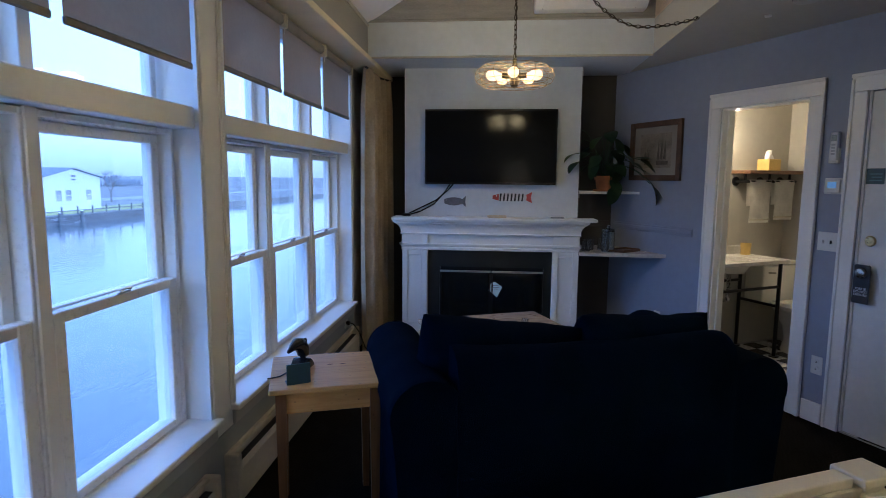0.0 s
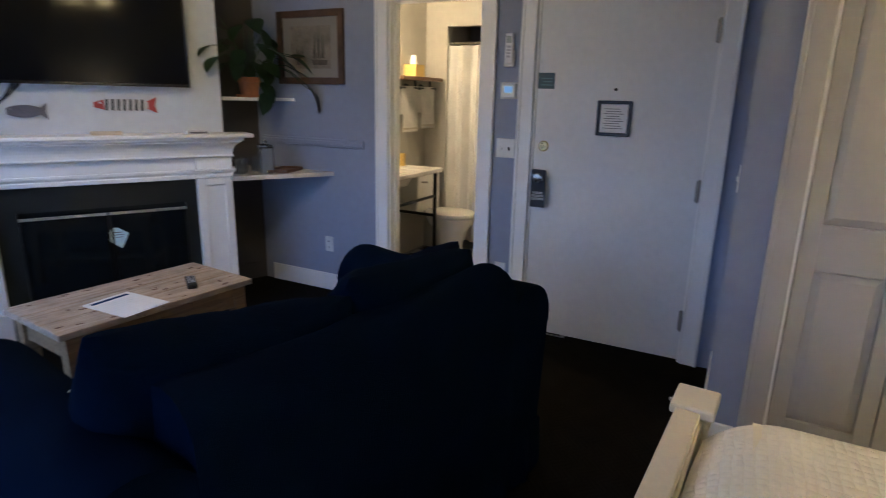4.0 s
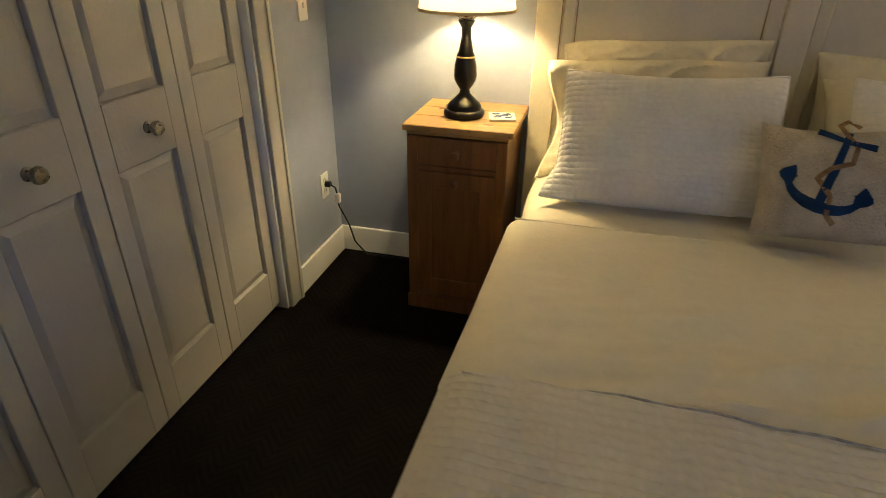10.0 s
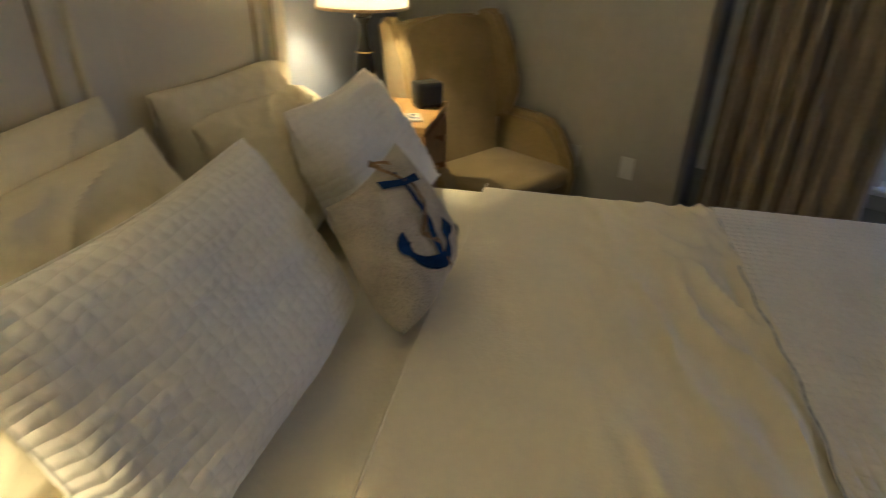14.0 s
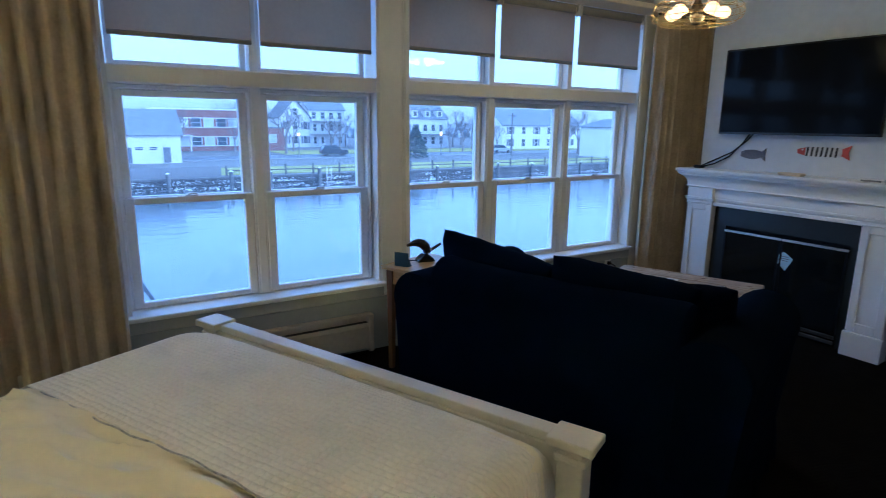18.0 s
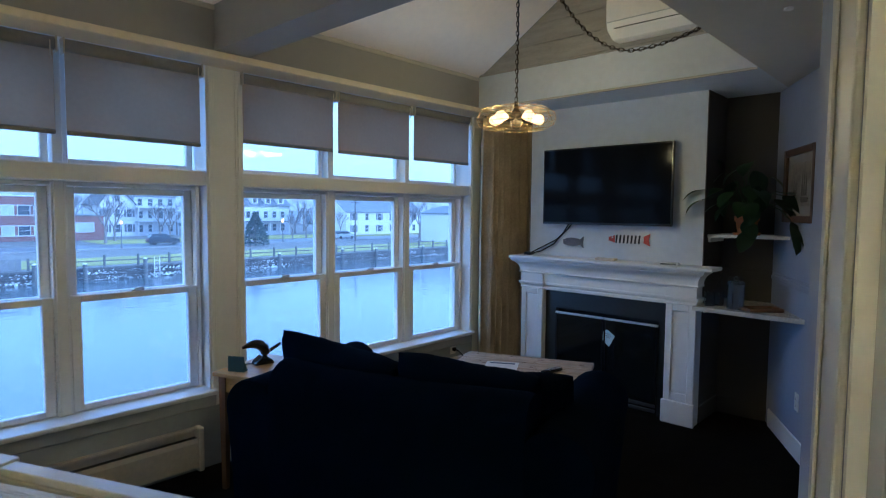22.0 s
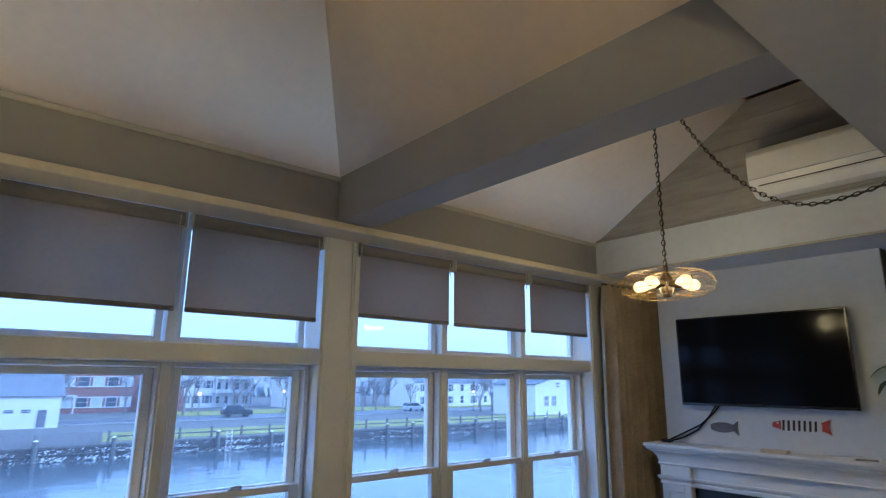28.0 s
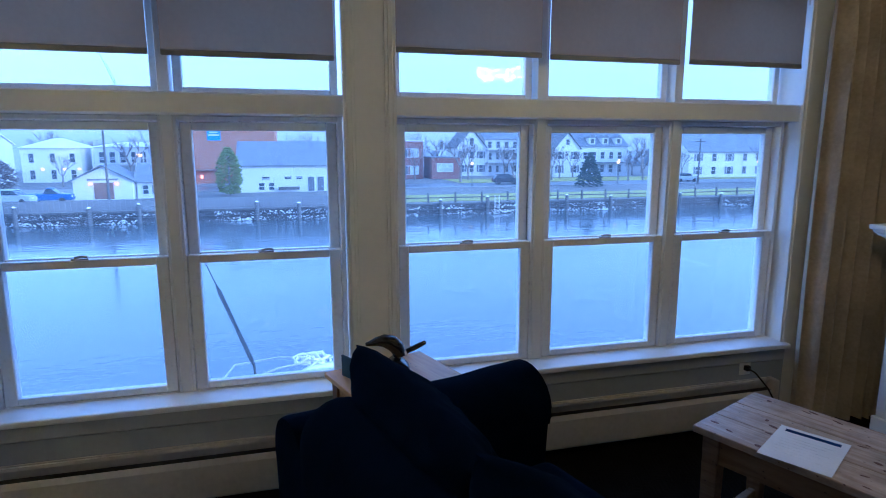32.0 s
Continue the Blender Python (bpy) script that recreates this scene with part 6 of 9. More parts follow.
et = thing("end_table", pose(-2.19, 3.671, 0, 0, 0, -8.8), "small pale pine end table between sofa and window", "table")
part("tabletop", boxes((-0.235, 0.262, -0.225, 0.225, 0.643, 0.665), bevel=0.004, seg=2), PALEP, et)
for x, y in ((0.02, 0.06), (0.075, 0.055)):
    part("wood_knot", lathe([(0.008, 0), (0.006, 0.0008)], 9), mat("dark_pine_knot", (0.11, 0.04, 0.015)), et).matrix_local = Matrix.Translation((x, y, 0.665)) @ Matrix.Diagonal((1.8, 0.7, 1, 1))
for r in ((-0.19, 0.19, -0.19, -0.172), (-0.19, 0.19, 0.172, 0.19), (-0.20, -0.182, -0.172, 0.172), (0.182, 0.20, -0.172, 0.172)):
    part("apron", boxes((*r, 0.55, 0.643), bevel=0.002), PALEP, et)
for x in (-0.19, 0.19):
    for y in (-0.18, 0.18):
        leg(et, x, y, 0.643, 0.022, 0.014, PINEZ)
GLOSSB = mat("glossy_black_plastic", (0.010, 0.011, 0.013), 0.18, vary=0.1)
# black duck decoy: cradle is its body, handset its beak, head and neck
orn = thing("duck_decoy", pose(-2.289, 3.717, 0.665, 0, 0, 54), "black duck-headed decoy on the end table", "telephone")
part("cradle", soft_prism([(-0.055, 0), (0.06, 0), (0.05, 0.02), (0.02, 0.045), (-0.01, 0.05), (-0.05, 0.018)], -0.035, 0.035, "y", 0.006, 2), GLOSSB, orn, smooth=True)
part("handset", tube([(-0.118, 0.0, 0.108), (-0.10, 0, 0.112), (-0.075, 0, 0.119), (-0.045, 0, 0.122), (-0.015, 0, 0.112), (0.008, 0, 0.09), (0.016, 0, 0.058), (0.012, 0, 0.03), (0.008, 0, 0.008)], [0.007, 0.011, 0.018, 0.026, 0.031, 0.03, 0.025, 0.024, 0.03], 14), GLOSSB, orn, "glossy beak, head and neck", True)
part("collar", tube([(0.026, 0, 0.066), (0.042, 0.006, 0.068)], 0.012, 10), PAPER, orn, "small white collar")
part("rear_rod", tube([(0.04, 0.006, 0.068), (0.09, 0.028, 0.082), (0.125, 0.045, 0.093)], [0.010, 0.011, 0.009], 10), GLOSSB, orn, "thick black rod", True)
part("thin_cord", tube([(-0.03, 0.0, 0.01), (-0.07, 0.03, 0.004), (-0.13, 0.035, 0.004), (-0.17, 0.07, 0.004)], 0.003, 6), BLACK, orn)
cardm = mat("dark_teal_card", (0.020, 0.065, 0.085), 0.5, vary=0.12)
cb = thing("desk_card", pose(-2.334, 3.548, 0.665, 0, 0, 3), "square dark teal card standing on the end table", "card")
part("card_front", soft_prism([(-0.048, 0), (0.048, 0), (0.048, 0.085), (-0.048, 0.085)], -0.026, -0.020, "y", 0.001, 1), cardm, cb)
part("card_back", boxes((-0.046, 0.046, -0.020, 0.022, 0, 0.006)), cardm, cb)
part("card_strut", prism([(-0.020, 0.006), (0.02, 0.006), (-0.018, 0.075)], -0.04, 0.04, axis="x"), cardm, cb)

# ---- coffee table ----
# pine of legs and aprons carries the shade below the top in its colour
OLDLEG = pine("underside_shaded_pine", (0.34, 0.21, 0.10), (0.20, 0.11, 0.045), (0.05, 0.025, 0.012), 0.6)
ct = thing("coffee_table", pose(-0.893, 4.587, 0, 0, 0, -5.5), "weathered plank coffee table with knots and worn edges", "table")
for a, b in ((-0.2425, -0.083), (-0.080, 0.079), (0.082, 0.2425)):
    p = part("top_plank", boxes((-0.445, 0.445, a, b, 0.507, 0.535), bevel=0.004, seg=2), OLD, ct)
rng = random.Random(8)
for i in range(34):
    x, y = rng.uniform(-0.42, 0.42), rng.uniform(-0.22, 0.22)
    k = part("wood_knot", lathe([(0.010, 0), (0.008, 0.0008)], 9), mat("dark_pine_knot", (0.11, 0.04, 0.015)), ct)
    k.matrix_local = Matrix.Translation((x, y, 0.535)) @ Matrix.Rotation(rng.uniform(-0.3, 0.3), 4, "Z") @ Matrix.Diagonal((rng.uniform(0.6, 2.6), rng.uniform(0.3, 1.0), 1, 1))
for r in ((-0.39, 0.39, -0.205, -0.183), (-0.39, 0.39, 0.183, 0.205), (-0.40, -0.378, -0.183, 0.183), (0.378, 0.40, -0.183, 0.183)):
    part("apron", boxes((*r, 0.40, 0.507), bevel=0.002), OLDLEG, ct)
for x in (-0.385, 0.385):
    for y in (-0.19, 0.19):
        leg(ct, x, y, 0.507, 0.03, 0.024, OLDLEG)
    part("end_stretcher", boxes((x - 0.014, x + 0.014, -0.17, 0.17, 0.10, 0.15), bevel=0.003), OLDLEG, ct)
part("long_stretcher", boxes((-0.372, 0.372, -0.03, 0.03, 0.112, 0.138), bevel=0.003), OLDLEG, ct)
ps = thing("info_sheet", pose(-1.02, 4.487, 0.5362, 0, 0, 2), "white information sheet with a dark blue band", "paper")
part("sheet", boxes((-0.108, 0.108, -0.14, 0.14, 0, 0.0016)), PAPER, ps)
part("blue_band", boxes((-0.085, 0.085, 0.096, 0.118, 0.0016, 0.0022)), NAVY, ps, "dark blue printed band")
part("print_line", boxes(*[(-0.08, 0.075 - 0.02 * (i % 3), 0.05 - i * 0.022, 0.054 - i * 0.022, 0.0016, 0.0020) for i in range(7)]), mat("pale_print", (0.74, 0.75, 0.76), 0.8), ps, "faint printed lines")


def remote(m, label):
    r = thing("remote_control", m, label, "remote")
    part("body", boxes((-0.023, 0.023, -0.085, 0.085, 0, 0.020), bevel=0.007, seg=3), GLOSSB, r, smooth=True)
    for i in range(6):
        for j in range(3):
            part("button", boxes((-0.016 + j * 0.012, -0.008 + j * 0.012, 0.062 - i * 0.02, 0.072 - i * 0.02, 0.0195, 0.0222), bevel=0.0008), mat("grey_button", (0.45, 0.47, 0.5)), r)


remote(pose(-0.69, 4.48, 0.535, 0, 0, -35), "black television remote on the plank coffee table")

# ---- fireplace ----
fp = thing("fireplace", WF @ pose(0, 0, 0), "white painted mantelpiece round a black glass-fronted firebox", "fireplace")
part("mantel_shelf", boxes((-3.826, -2.10, 4.618, UF, 1.150, 1.175), bevel=0.006, seg=2), TRIM, fp)


def moulding(profile, x0, x1, y0, y1):
    """A moulded course run round three sides of a block, mitred at its corners; profile gives (out, z)."""
    bm = bmesh.new()
    rows = [[bm.verts.new(p) for p in ((x0 - d, y1, z), (x0 - d, y0 - d, z), (x1 + d, y0 - d, z), (x1 + d, y1, z))] for d, z in profile]
    for lo, hi in zip(rows, rows[1:]):
        for k in range(3):
            bm.faces.new((lo[k], lo[k + 1], hi[k + 1], hi[k]))
    bm.faces.new(rows[0][::-1]), bm.faces.new(rows[-1])
    bmesh.ops.recalc_face_normals(bm, faces=bm.faces)
    return bm


CROWN = [(0.0, 1.022), (0.007, 1.025), (0.011, 1.031), (0.007, 1.038), (0.005, 1.040), (0.006, 1.056), (0.010, 1.074), (0.018, 1.091), (0.030, 1.106), (0.046, 1.118), (0.054, 1.121), (0.054, 1.127), (0.061, 1.130), (0.067, 1.137), (0.068, 1.150)]
CAPITAL = [(0.0, 0.888), (0.005, 0.891), (0.007, 0.897), (0.004, 0.902), (0.005, 0.914), (0.011, 0.923), (0.018, 0.928), (0.018, 0.934), (0.022, 0.938), (0.022, 0.946)]
part("crown_moulding", moulding(CROWN, -3.750, -2.227, 4.706, UF), TRIM, fp)
part("frieze", boxes((-3.525, -2.45, 4.735, UF, 0.90, 1.06)), TRIM, fp)
part("frieze_moulding", moulding([(0.0, 0.915), (0.006, 0.921), (0.014, 0.927), (0.016, 0.934), (0.016, 0.944)], -3.53, -2.445, 4.735, UF), TRIM, fp)
part("frieze_moulding", boxes((-3.525, -2.45, 4.722, UF, 0.885, 0.912), bevel=0.006, seg=2), TRIM, fp)
for a, b in ((-3.745, -3.525), (-2.45, -2.232)):
    pl = part("pilaster", boxes((a, b, 4.728, UF, 0, 1.06)), TRIM, fp)
    part("capital", moulding(CAPITAL, a, b, 4.714, UF), TRIM, pl)
    part("pilaster_block", boxes((a - 0.003, b + 0.003, 4.708, 4.728, 0.945, 1.06), bevel=0.003), TRIM, pl)
    part("pilaster_plinth", boxes((a - 0.012, b + 0.012, 4.700, 4.728, 0, 0.17), bevel=0.006, seg=2), TRIM, pl)
    part("panel_stile", boxes((a, a + 0.05, 4.714, 4.728, 0.17, 0.89), bevel=0.004), TRIM, pl)
    part("panel_stile", boxes((b - 0.05, b, 4.714, 4.728, 0.17, 0.89), bevel=0.004), TRIM, pl)
    part("panel_rail", boxes((a + 0.05, b - 0.05, 4.714, 4.728, 0.84, 0.89), bevel=0.004), TRIM, pl)
    part("panel_rail", boxes((a + 0.05, b - 0.05, 4.714, 4.728, 0.17, 0.235), bevel=0.004), TRIM, pl)
SLATE = mat("honed_black_slate", (0.012, 0.015, 0.014), 0.35, vary=0.2, scale=5)
for r in ((-3.525, -3.42, 0, 0.885), (-2.52, -2.45, 0, 0.885), (-3.42, -2.52, 0.735, 0.885)):
    part("slate_surround", boxes((r[0], r[1], 4.775, UF, r[2], r[3])), SLATE, fp, "polished black surround")
part("firebox", boxes((-3.42, -2.52, 4.815, UF, 0.0, 0.735)), mat("sooty_black_metal", (0.006, 0.006, 0.006), 0.8), fp, "dark firebox")
SMOKE = mat("smoked_black_glass", (0.006, 0.008, 0.009), 0.06, vary=0.05, spec=0.6)
for a, b in ((-3.416, -2.975), (-2.965, -2.523)):
    d = part("glass_door", boxes((a, b, 4.768, 4.776, 0.10, 0.69), bevel=0.002), SMOKE, fp, "smoked glass door")
    part("door_edge", boxes((a, a + 0.012, 4.762, 4.768, 0.10, 0.69)), BLACK, d)
    part("door_edge", boxes((b - 0.012, b, 4.762, 4.768, 0.10, 0.69)), BLACK, d)
    part("brass_strip", boxes((a, b, 4.756, 4.776, 0.690, 0.706), bevel=0.002), mat("pale_polished_brass", (0.86, 0.83, 0.74), 0.38, 1.0, vary=0.04), d, "pale polished metal strip")
part("louvre", boxes((-3.41, -2.53, 4.765, 4.776, 0.06, 0.085), (-3.41, -2.53, 4.765, 4.776, 0.02, 0.045), bevel=0.003), mat("dull_chrome", (0.16, 0.16, 0.16), 0.35, 1.0), fp, "dull chrome lower louvre")
note = thing("fireplace_card", WF @ pose(-2.945, 4.764, 0.474, -3, 0, 0), "pale blue folded card stuck on the firebox glass", "card")
part("card", prism([(-0.045, 0.06), (-0.012, 0.153), (0.075, 0.092), (0.03, 0.0)], -0.003, 0.0, axis="y"), mat("pale_blue_card", (0.55, 0.72, 0.75), 0.7, vary=0.04), note)
part("printed_line", boxes((-0.015, 0.04, -0.0036, -0.003, 0.10, 0.106), (-0.01, 0.045, -0.0036, -0.003, 0.085, 0.09), (0.0, 0.04, -0.0036, -0.003, 0.07, 0.075)), INK, note)
dish = thing("mantel_dish", WF @ pose(-2.93, 4.70, 1.175), "shallow oblong wooden dish on the mantel shelf", "dish")
part("dish_body", boxes((-0.075, 0.075, -0.03, 0.03, 0, 0.006), (-0.08, 0.08, -0.034, -0.028, 0.004, 0.02), (-0.08, 0.08, 0.028, 0.034, 0.004, 0.02), (-0.081, -0.075, -0.028, 0.028, 0.004, 0.02), (0.075, 0.081, -0.028, 0.028, 0.004, 0.02), bevel=0.001), mat("pale_birch", (0.62, 0.52, 0.38), 0.5), dish)
mc = thing("mantel_card", WF @ pose(-2.43, 4.70, 1.175, 0, 0, 8), "white box card with a black label on the mantel", "card")
part("card_box", boxes((-0.07, 0.07, -0.028, 0.028, 0, 0.018), bevel=0.002), PAPER, mc)
part("black_label", boxes((-0.055, 0.055, -0.0295, -0.028, 0.003, 0.014)), INK, mc, "black printed label")

# ---- television, cables, wooden fish ----
tv = thing("television", WF @ pose(-2.996, 4.80, 1.455), "large flat black television mounted on the chimney breast", "television")
part("back_case", boxes((-0.548, 0.548, -0.035, -0.002, 0.01, 0.618), bevel=0.008, seg=2), GLOSSB, tv)
part("wall_bracket", boxes((-0.2, 0.2, -0.002, 0.03, 0.2, 0.45)), BLACK, tv)
part("screen", boxes((-0.546, 0.546, -0.0565, -0.05, 0.018, 0.616)), mat("dark_screen_glass", (0.004, 0.005, 0.007), 0.10, vary=0.05, spec=0.10), tv, "dark glossy screen")
for r in ((-0.556, -0.546, 0, 0.628), (0.546, 0.556, 0, 0.628), (-0.546, 0.546, 0.616, 0.628), (-0.546, 0.546, 0, 0.018)):
    part("bezel", boxes((r[0], r[1], -0.06, -0.03, r[2], r[3]), bevel=0.002), GLOSSB, tv)
tc = thing("television_cable", WF @ pose(0, 0, 0), "two black cables hanging from the television to the mantel", "cable")
for k in (0, 1):
    pts = [(-3.30 - 0.03 * k, 4.815, 1.47), (-3.36 - 0.03 * k, 4.812, 1.40 - 0.02 * k), (-3.46 - 0.02 * k, 4.808, 1.315 - 0.035 * k), (-3.60, 4.80, 1.245 - 0.03 * k), (-3.70, 4.79, 1.195 - 0.01 * k)]
    part("cable", tube(pts, 0.006, 8), BLACK, tc, smooth=True)
part("junction_box", boxes((-3.75, -3.68, 4.75, 4.80, 1.175, 1.198), bevel=0.003), BLACK, tc, "small black box")
def fish(name, m, length, height, body, tail, label, stripes=0):
    f = thing(name, m, label, "wall ornament", "wooden fish on the chimney breast")
    top = [(length * (t - 0.5), height * 0.5 * math.sin(math.pi * min(1, 0.12 + t * 0.88)) ** 0.7) for t in [i / 14 for i in range(13)]]
    outline = top + [(x, -z) for x, z in reversed(top)]
    part("fish_body", prism(outline, -0.016, 0.0, axis="y"), body, f)
    L = length / 2
    part("tail_fin", prism([(L * 0.66, 0.02), (L, 0.048), (L * 0.93, 0.0), (L, -0.048), (L * 0.66, -0.02)], -0.014, -0.002, axis="y"), tail, f)
    part("eye", lathe([(0.007, 0), (0.006, 0.003)], 10), PAPER if stripes else INK, f).matrix_local = pose(-L * 0.8, -0.016, 0.012, 90, 0, 0)
    for i in range(stripes):
        x = -L * 0.60 + i * (L * 1.3) / stripes
        hh = height * 0.47
        part("stripe", prism([(x - 0.004, hh), (x + 0.010, hh), (x + 0.004, -hh), (x - 0.010, -hh)], -0.0175, -0.0162, axis="y"), INKB, f, "black stripe")
    if stripes:
        part("red_head", prism([(-L * 1.0, 0.014), (-L * 0.68, height * 0.42), (-L * 0.68, -height * 0.42), (-L * 1.0, -0.014)], -0.0178, -0.0162, axis="y"), tail, f, "red painted head")
    return f


INKB = mat("black_paint", (0.015, 0.015, 0.018), 0.6)
fish("wooden_fish", WF @ pose(-3.295, UF, 1.305), 0.19, 0.07, mat("grey_painted_wood", (0.13, 0.13, 0.15), 0.7, vary=0.2), mat("grey_painted_wood", (0.13, 0.13, 0.15)), "grey painted wooden fish on the chimney breast")
fish("wooden_fish", WF @ pose(-2.80, UF, 1.345), 0.34, 0.07, mat("white_painted_wood", (0.62, 0.62, 0.62), 0.7, vary=0.1), mat("red_painted_wood", (0.48, 0.07, 0.06), 0.6, vary=0.2), "black and white striped wooden fish with red ends", 7)

# ---- alcove shelves, plant, glassware, picture ----
cnt = thing("alcove_counter", WF @ pose(0, 0, 0), "speckled stone counter shelf in the alcove", "shelf")
part("stone_slab", prism([(-2.24, 4.66), (-1.544, 4.62), (-1.878, 5.238), (-2.238, 5.238)], 0.868, 0.898), MARBLE, cnt)
part("batten", boxes((-2.236, -2.216, 4.86, 5.22, 0.828, 0.868)), TRIM, cnt)
ush = thing("alcove_shelf", WF @ pose(0, 0, 0), "white painted upper shelf in the alcove", "shelf")
part("shelf_board", prism([(-2.238, 4.90), (-1.70, 4.92), (-1.873, 5.238), (-2.238, 5.238)], 1.38, 1.402), TRIM, ush)
part("batten", boxes((-2.236, -2.218, 4.92, 5.22, 1.345, 1.38)), TRIM, ush)
TERRA = mat("terracotta", (0.45, 0.17, 0.06), 0.8, vary=0.2, scale=12)
LEAF_G = mat("glossy_dark_leaf", (0.024, 0.058, 0.022), 0.42, vary=0.35, scale=14, dark=(0.011, 0.03, 0.013))
plant = thing("potted_plant", WF @ pose(-2.0, 5.0, 1.402), "trailing large-leaved plant in a terracotta pot on the shelf", "plant")
part("pot", lathe([(0.001, 0), (0.055, 0), (0.072, 0.10), (0.08, 0.102), (0.082, 0.135), (0.072, 0.135), (0.068, 0.115), (0.001, 0.112)], 24), TERRA, plant, "terracotta pot", True)
part("saucer", lathe([(0.001, -0.0), (0.085, 0.0), (0.092, 0.018), (0.087, 0.018), (0.08, 0.006), (0.001, 0.006)], 24), TERRA, plant, smooth=True)


def leaf_mesh(length, width):
    bm, rows = bmesh.new(), []
    for i in range(7):
        t = i / 6
        w = width * 0.5 * math.sin(math.pi * min(1.0, 0.04 + t * 0.96)) ** 0.75 * (1.15 - 0.3 * t)
        z = 0.10 * length * math.sin(t * 2.4) - 0.18 * length * t * t
        rows.append([bm.verts.new((-w, t * length, z + 0.16 * w)), bm.verts.new((0, t * length, z)), bm.verts.new((w, t * length, z + 0.16 * w))])
    for a, b in zip(rows, rows[1:]):
        bm.faces.new((a[0], a[1], b[1], b[0])), bm.faces.new((a[1], a[2], b[2], b[1]))
    bmesh.ops.solidify(bm, geom=bm.faces[:], thickness=0.0012)
    return bm


# stem ends about the pot: across, along, up, leaf size
rng = random.Random(41)
ends = [(-0.27, -0.19, 0.27, 0.11), (-0.25, -0.20, 0.20, 0.12), (-0.18, 0.02, 0.40, 0.12), (-0.05, -0.06, 0.42, 0.13), (0.02, -0.08, 0.46, 0.14), (0.06, -0.04, 0.40, 0.13), (-0.15, -0.08, 0.28, 0.12), (-0.10, -0.10, 0.22, 0.13), (-0.17, -0.12, 0.17, 0.12),
        (0.10, -0.08, 0.26, 0.14), (0.05, -0.13, 0.30, 0.14), (0.08, -0.14, 0.16, 0.13), (0.0, -0.14, 0.18, 0.13), (0.20, -0.14, 0.20, 0.15), (0.27, -0.12, 0.24, 0.15), (0.32, -0.16, 0.12, 0.16), (0.35, -0.18, 0.02, 0.18), (0.03, -0.16, 0.05, 0.13), (0.06, -0.15, -0.02, 0.13), (-0.22, 0.06, 0.50, 0.10), (-0.12, 0.08, 0.34, 0.11), (0.14, 0.02, 0.36, 0.12)]
ends += [(x * 0.8 + 0.05, y - 0.04, z * 0.8 + 0.03, size) for x, y, z, size in ends[4:18:2]]
for x, y, z, size in ends:
    mid = Vector((x * 0.45, y * 0.45, 0.12 + max(z, 0.16) * 0.62))
    tip = Vector((x, y, z + 0.05))
    part("stem", tube([(0.02 * rng.uniform(-1, 1), 0.02 * rng.uniform(-1, 1), 0.115), tuple(mid), tuple((mid + tip) / 2 + Vector((0, 0, 0.025))), tuple(tip)], 0.003, 5), LEAF_G, plant)
    heading = math.degrees(math.atan2(-x, y)) + rng.uniform(-25, 25)
    lf = part("leaf", leaf_mesh(size * 1.25, size * 0.85), LEAF_G, plant, smooth=True)
    lf.matrix_local = pose(tip.x, tip.y, tip.z, rng.uniform(-75, -25), rng.uniform(-20, 20), heading)
JAR = clear("clear_glass", (0.93, 0.96, 0.97))


def vessel(name, at, r, h, label):
    g = thing(name, Matrix.Translation(at), label, name.split("_")[-1], "glassware on the alcove counter")
    part("glass_wall", lathe([(0.001, 0), (r * 0.92, 0), (r, 0.01), (r, h), (r - 0.003, h), (r - 0.003, 0.008), (0.001, 0.008)], 20), JAR, g, smooth=True)
    return g


j = vessel("glass_jar", (0.507, 5.133, 0.898), 0.055, 0.17, "clear glass jar with a lid on the counter")
part("lid", lathe([(0.05, 0.17), (0.057, 0.172), (0.055, 0.19), (0.02, 0.197), (0.012, 0.205), (0.016, 0.22), (0.001, 0.228)], 20), JAR, j, "glass lid", True)
for x, y in ((0.36, 5.23), (0.43, 5.28), (0.55, 5.27)):
    vessel("glass_tumbler", (x, y, 0.898), 0.035, 0.10, "clear glass tumbler on the alcove counter")
tray2 = thing("serving_tray", pose(0.66, 5.10, 0.898, 0, 0, 14), "small dark serving tray on the alcove counter", "tray")
part("tray_base", boxes((-0.11, 0.11, -0.07, 0.07, 0, 0.008), bevel=0.002), WOODD, tray2)
for r in ((-0.11, 0.11, -0.076, -0.07), (-0.11, 0.11, 0.07, 0.076), (-0.116, -0.11, -0.076, 0.076), (0.11, 0.116, -0.076, 0.076)):
    part("tray_rim", boxes((*r, 0, 0.022), bevel=0.001), WOODD, tray2)
SEPIA = mat("sepia_print", (0.22, 0.195, 0.15), 0.6, vary=0.3, scale=9)
pic = framed("framed_picture", Matrix.Translation((DX, 4.972, 1.50)), 0.579, 0.485, 0.045, mat("brown_frame_wood", (0.10, 0.055, 0.03), 0.45, vary=0.3, scale=10), "brown framed sepia print of sailing ships in a pale mount", mat("ivory_mount_card", (0.28, 0.26, 0.22), 0.8, vary=0.05), 0.026)
part("print", boxes((-0.0074, -0.0066, -0.175, 0.175, 0.105, 0.385)), SEPIA, pic, "sepia print of ships")
DARKS = mat("dark_sepia_ink", (0.10, 0.085, 0.06), 0.7, vary=0.3, scale=20)
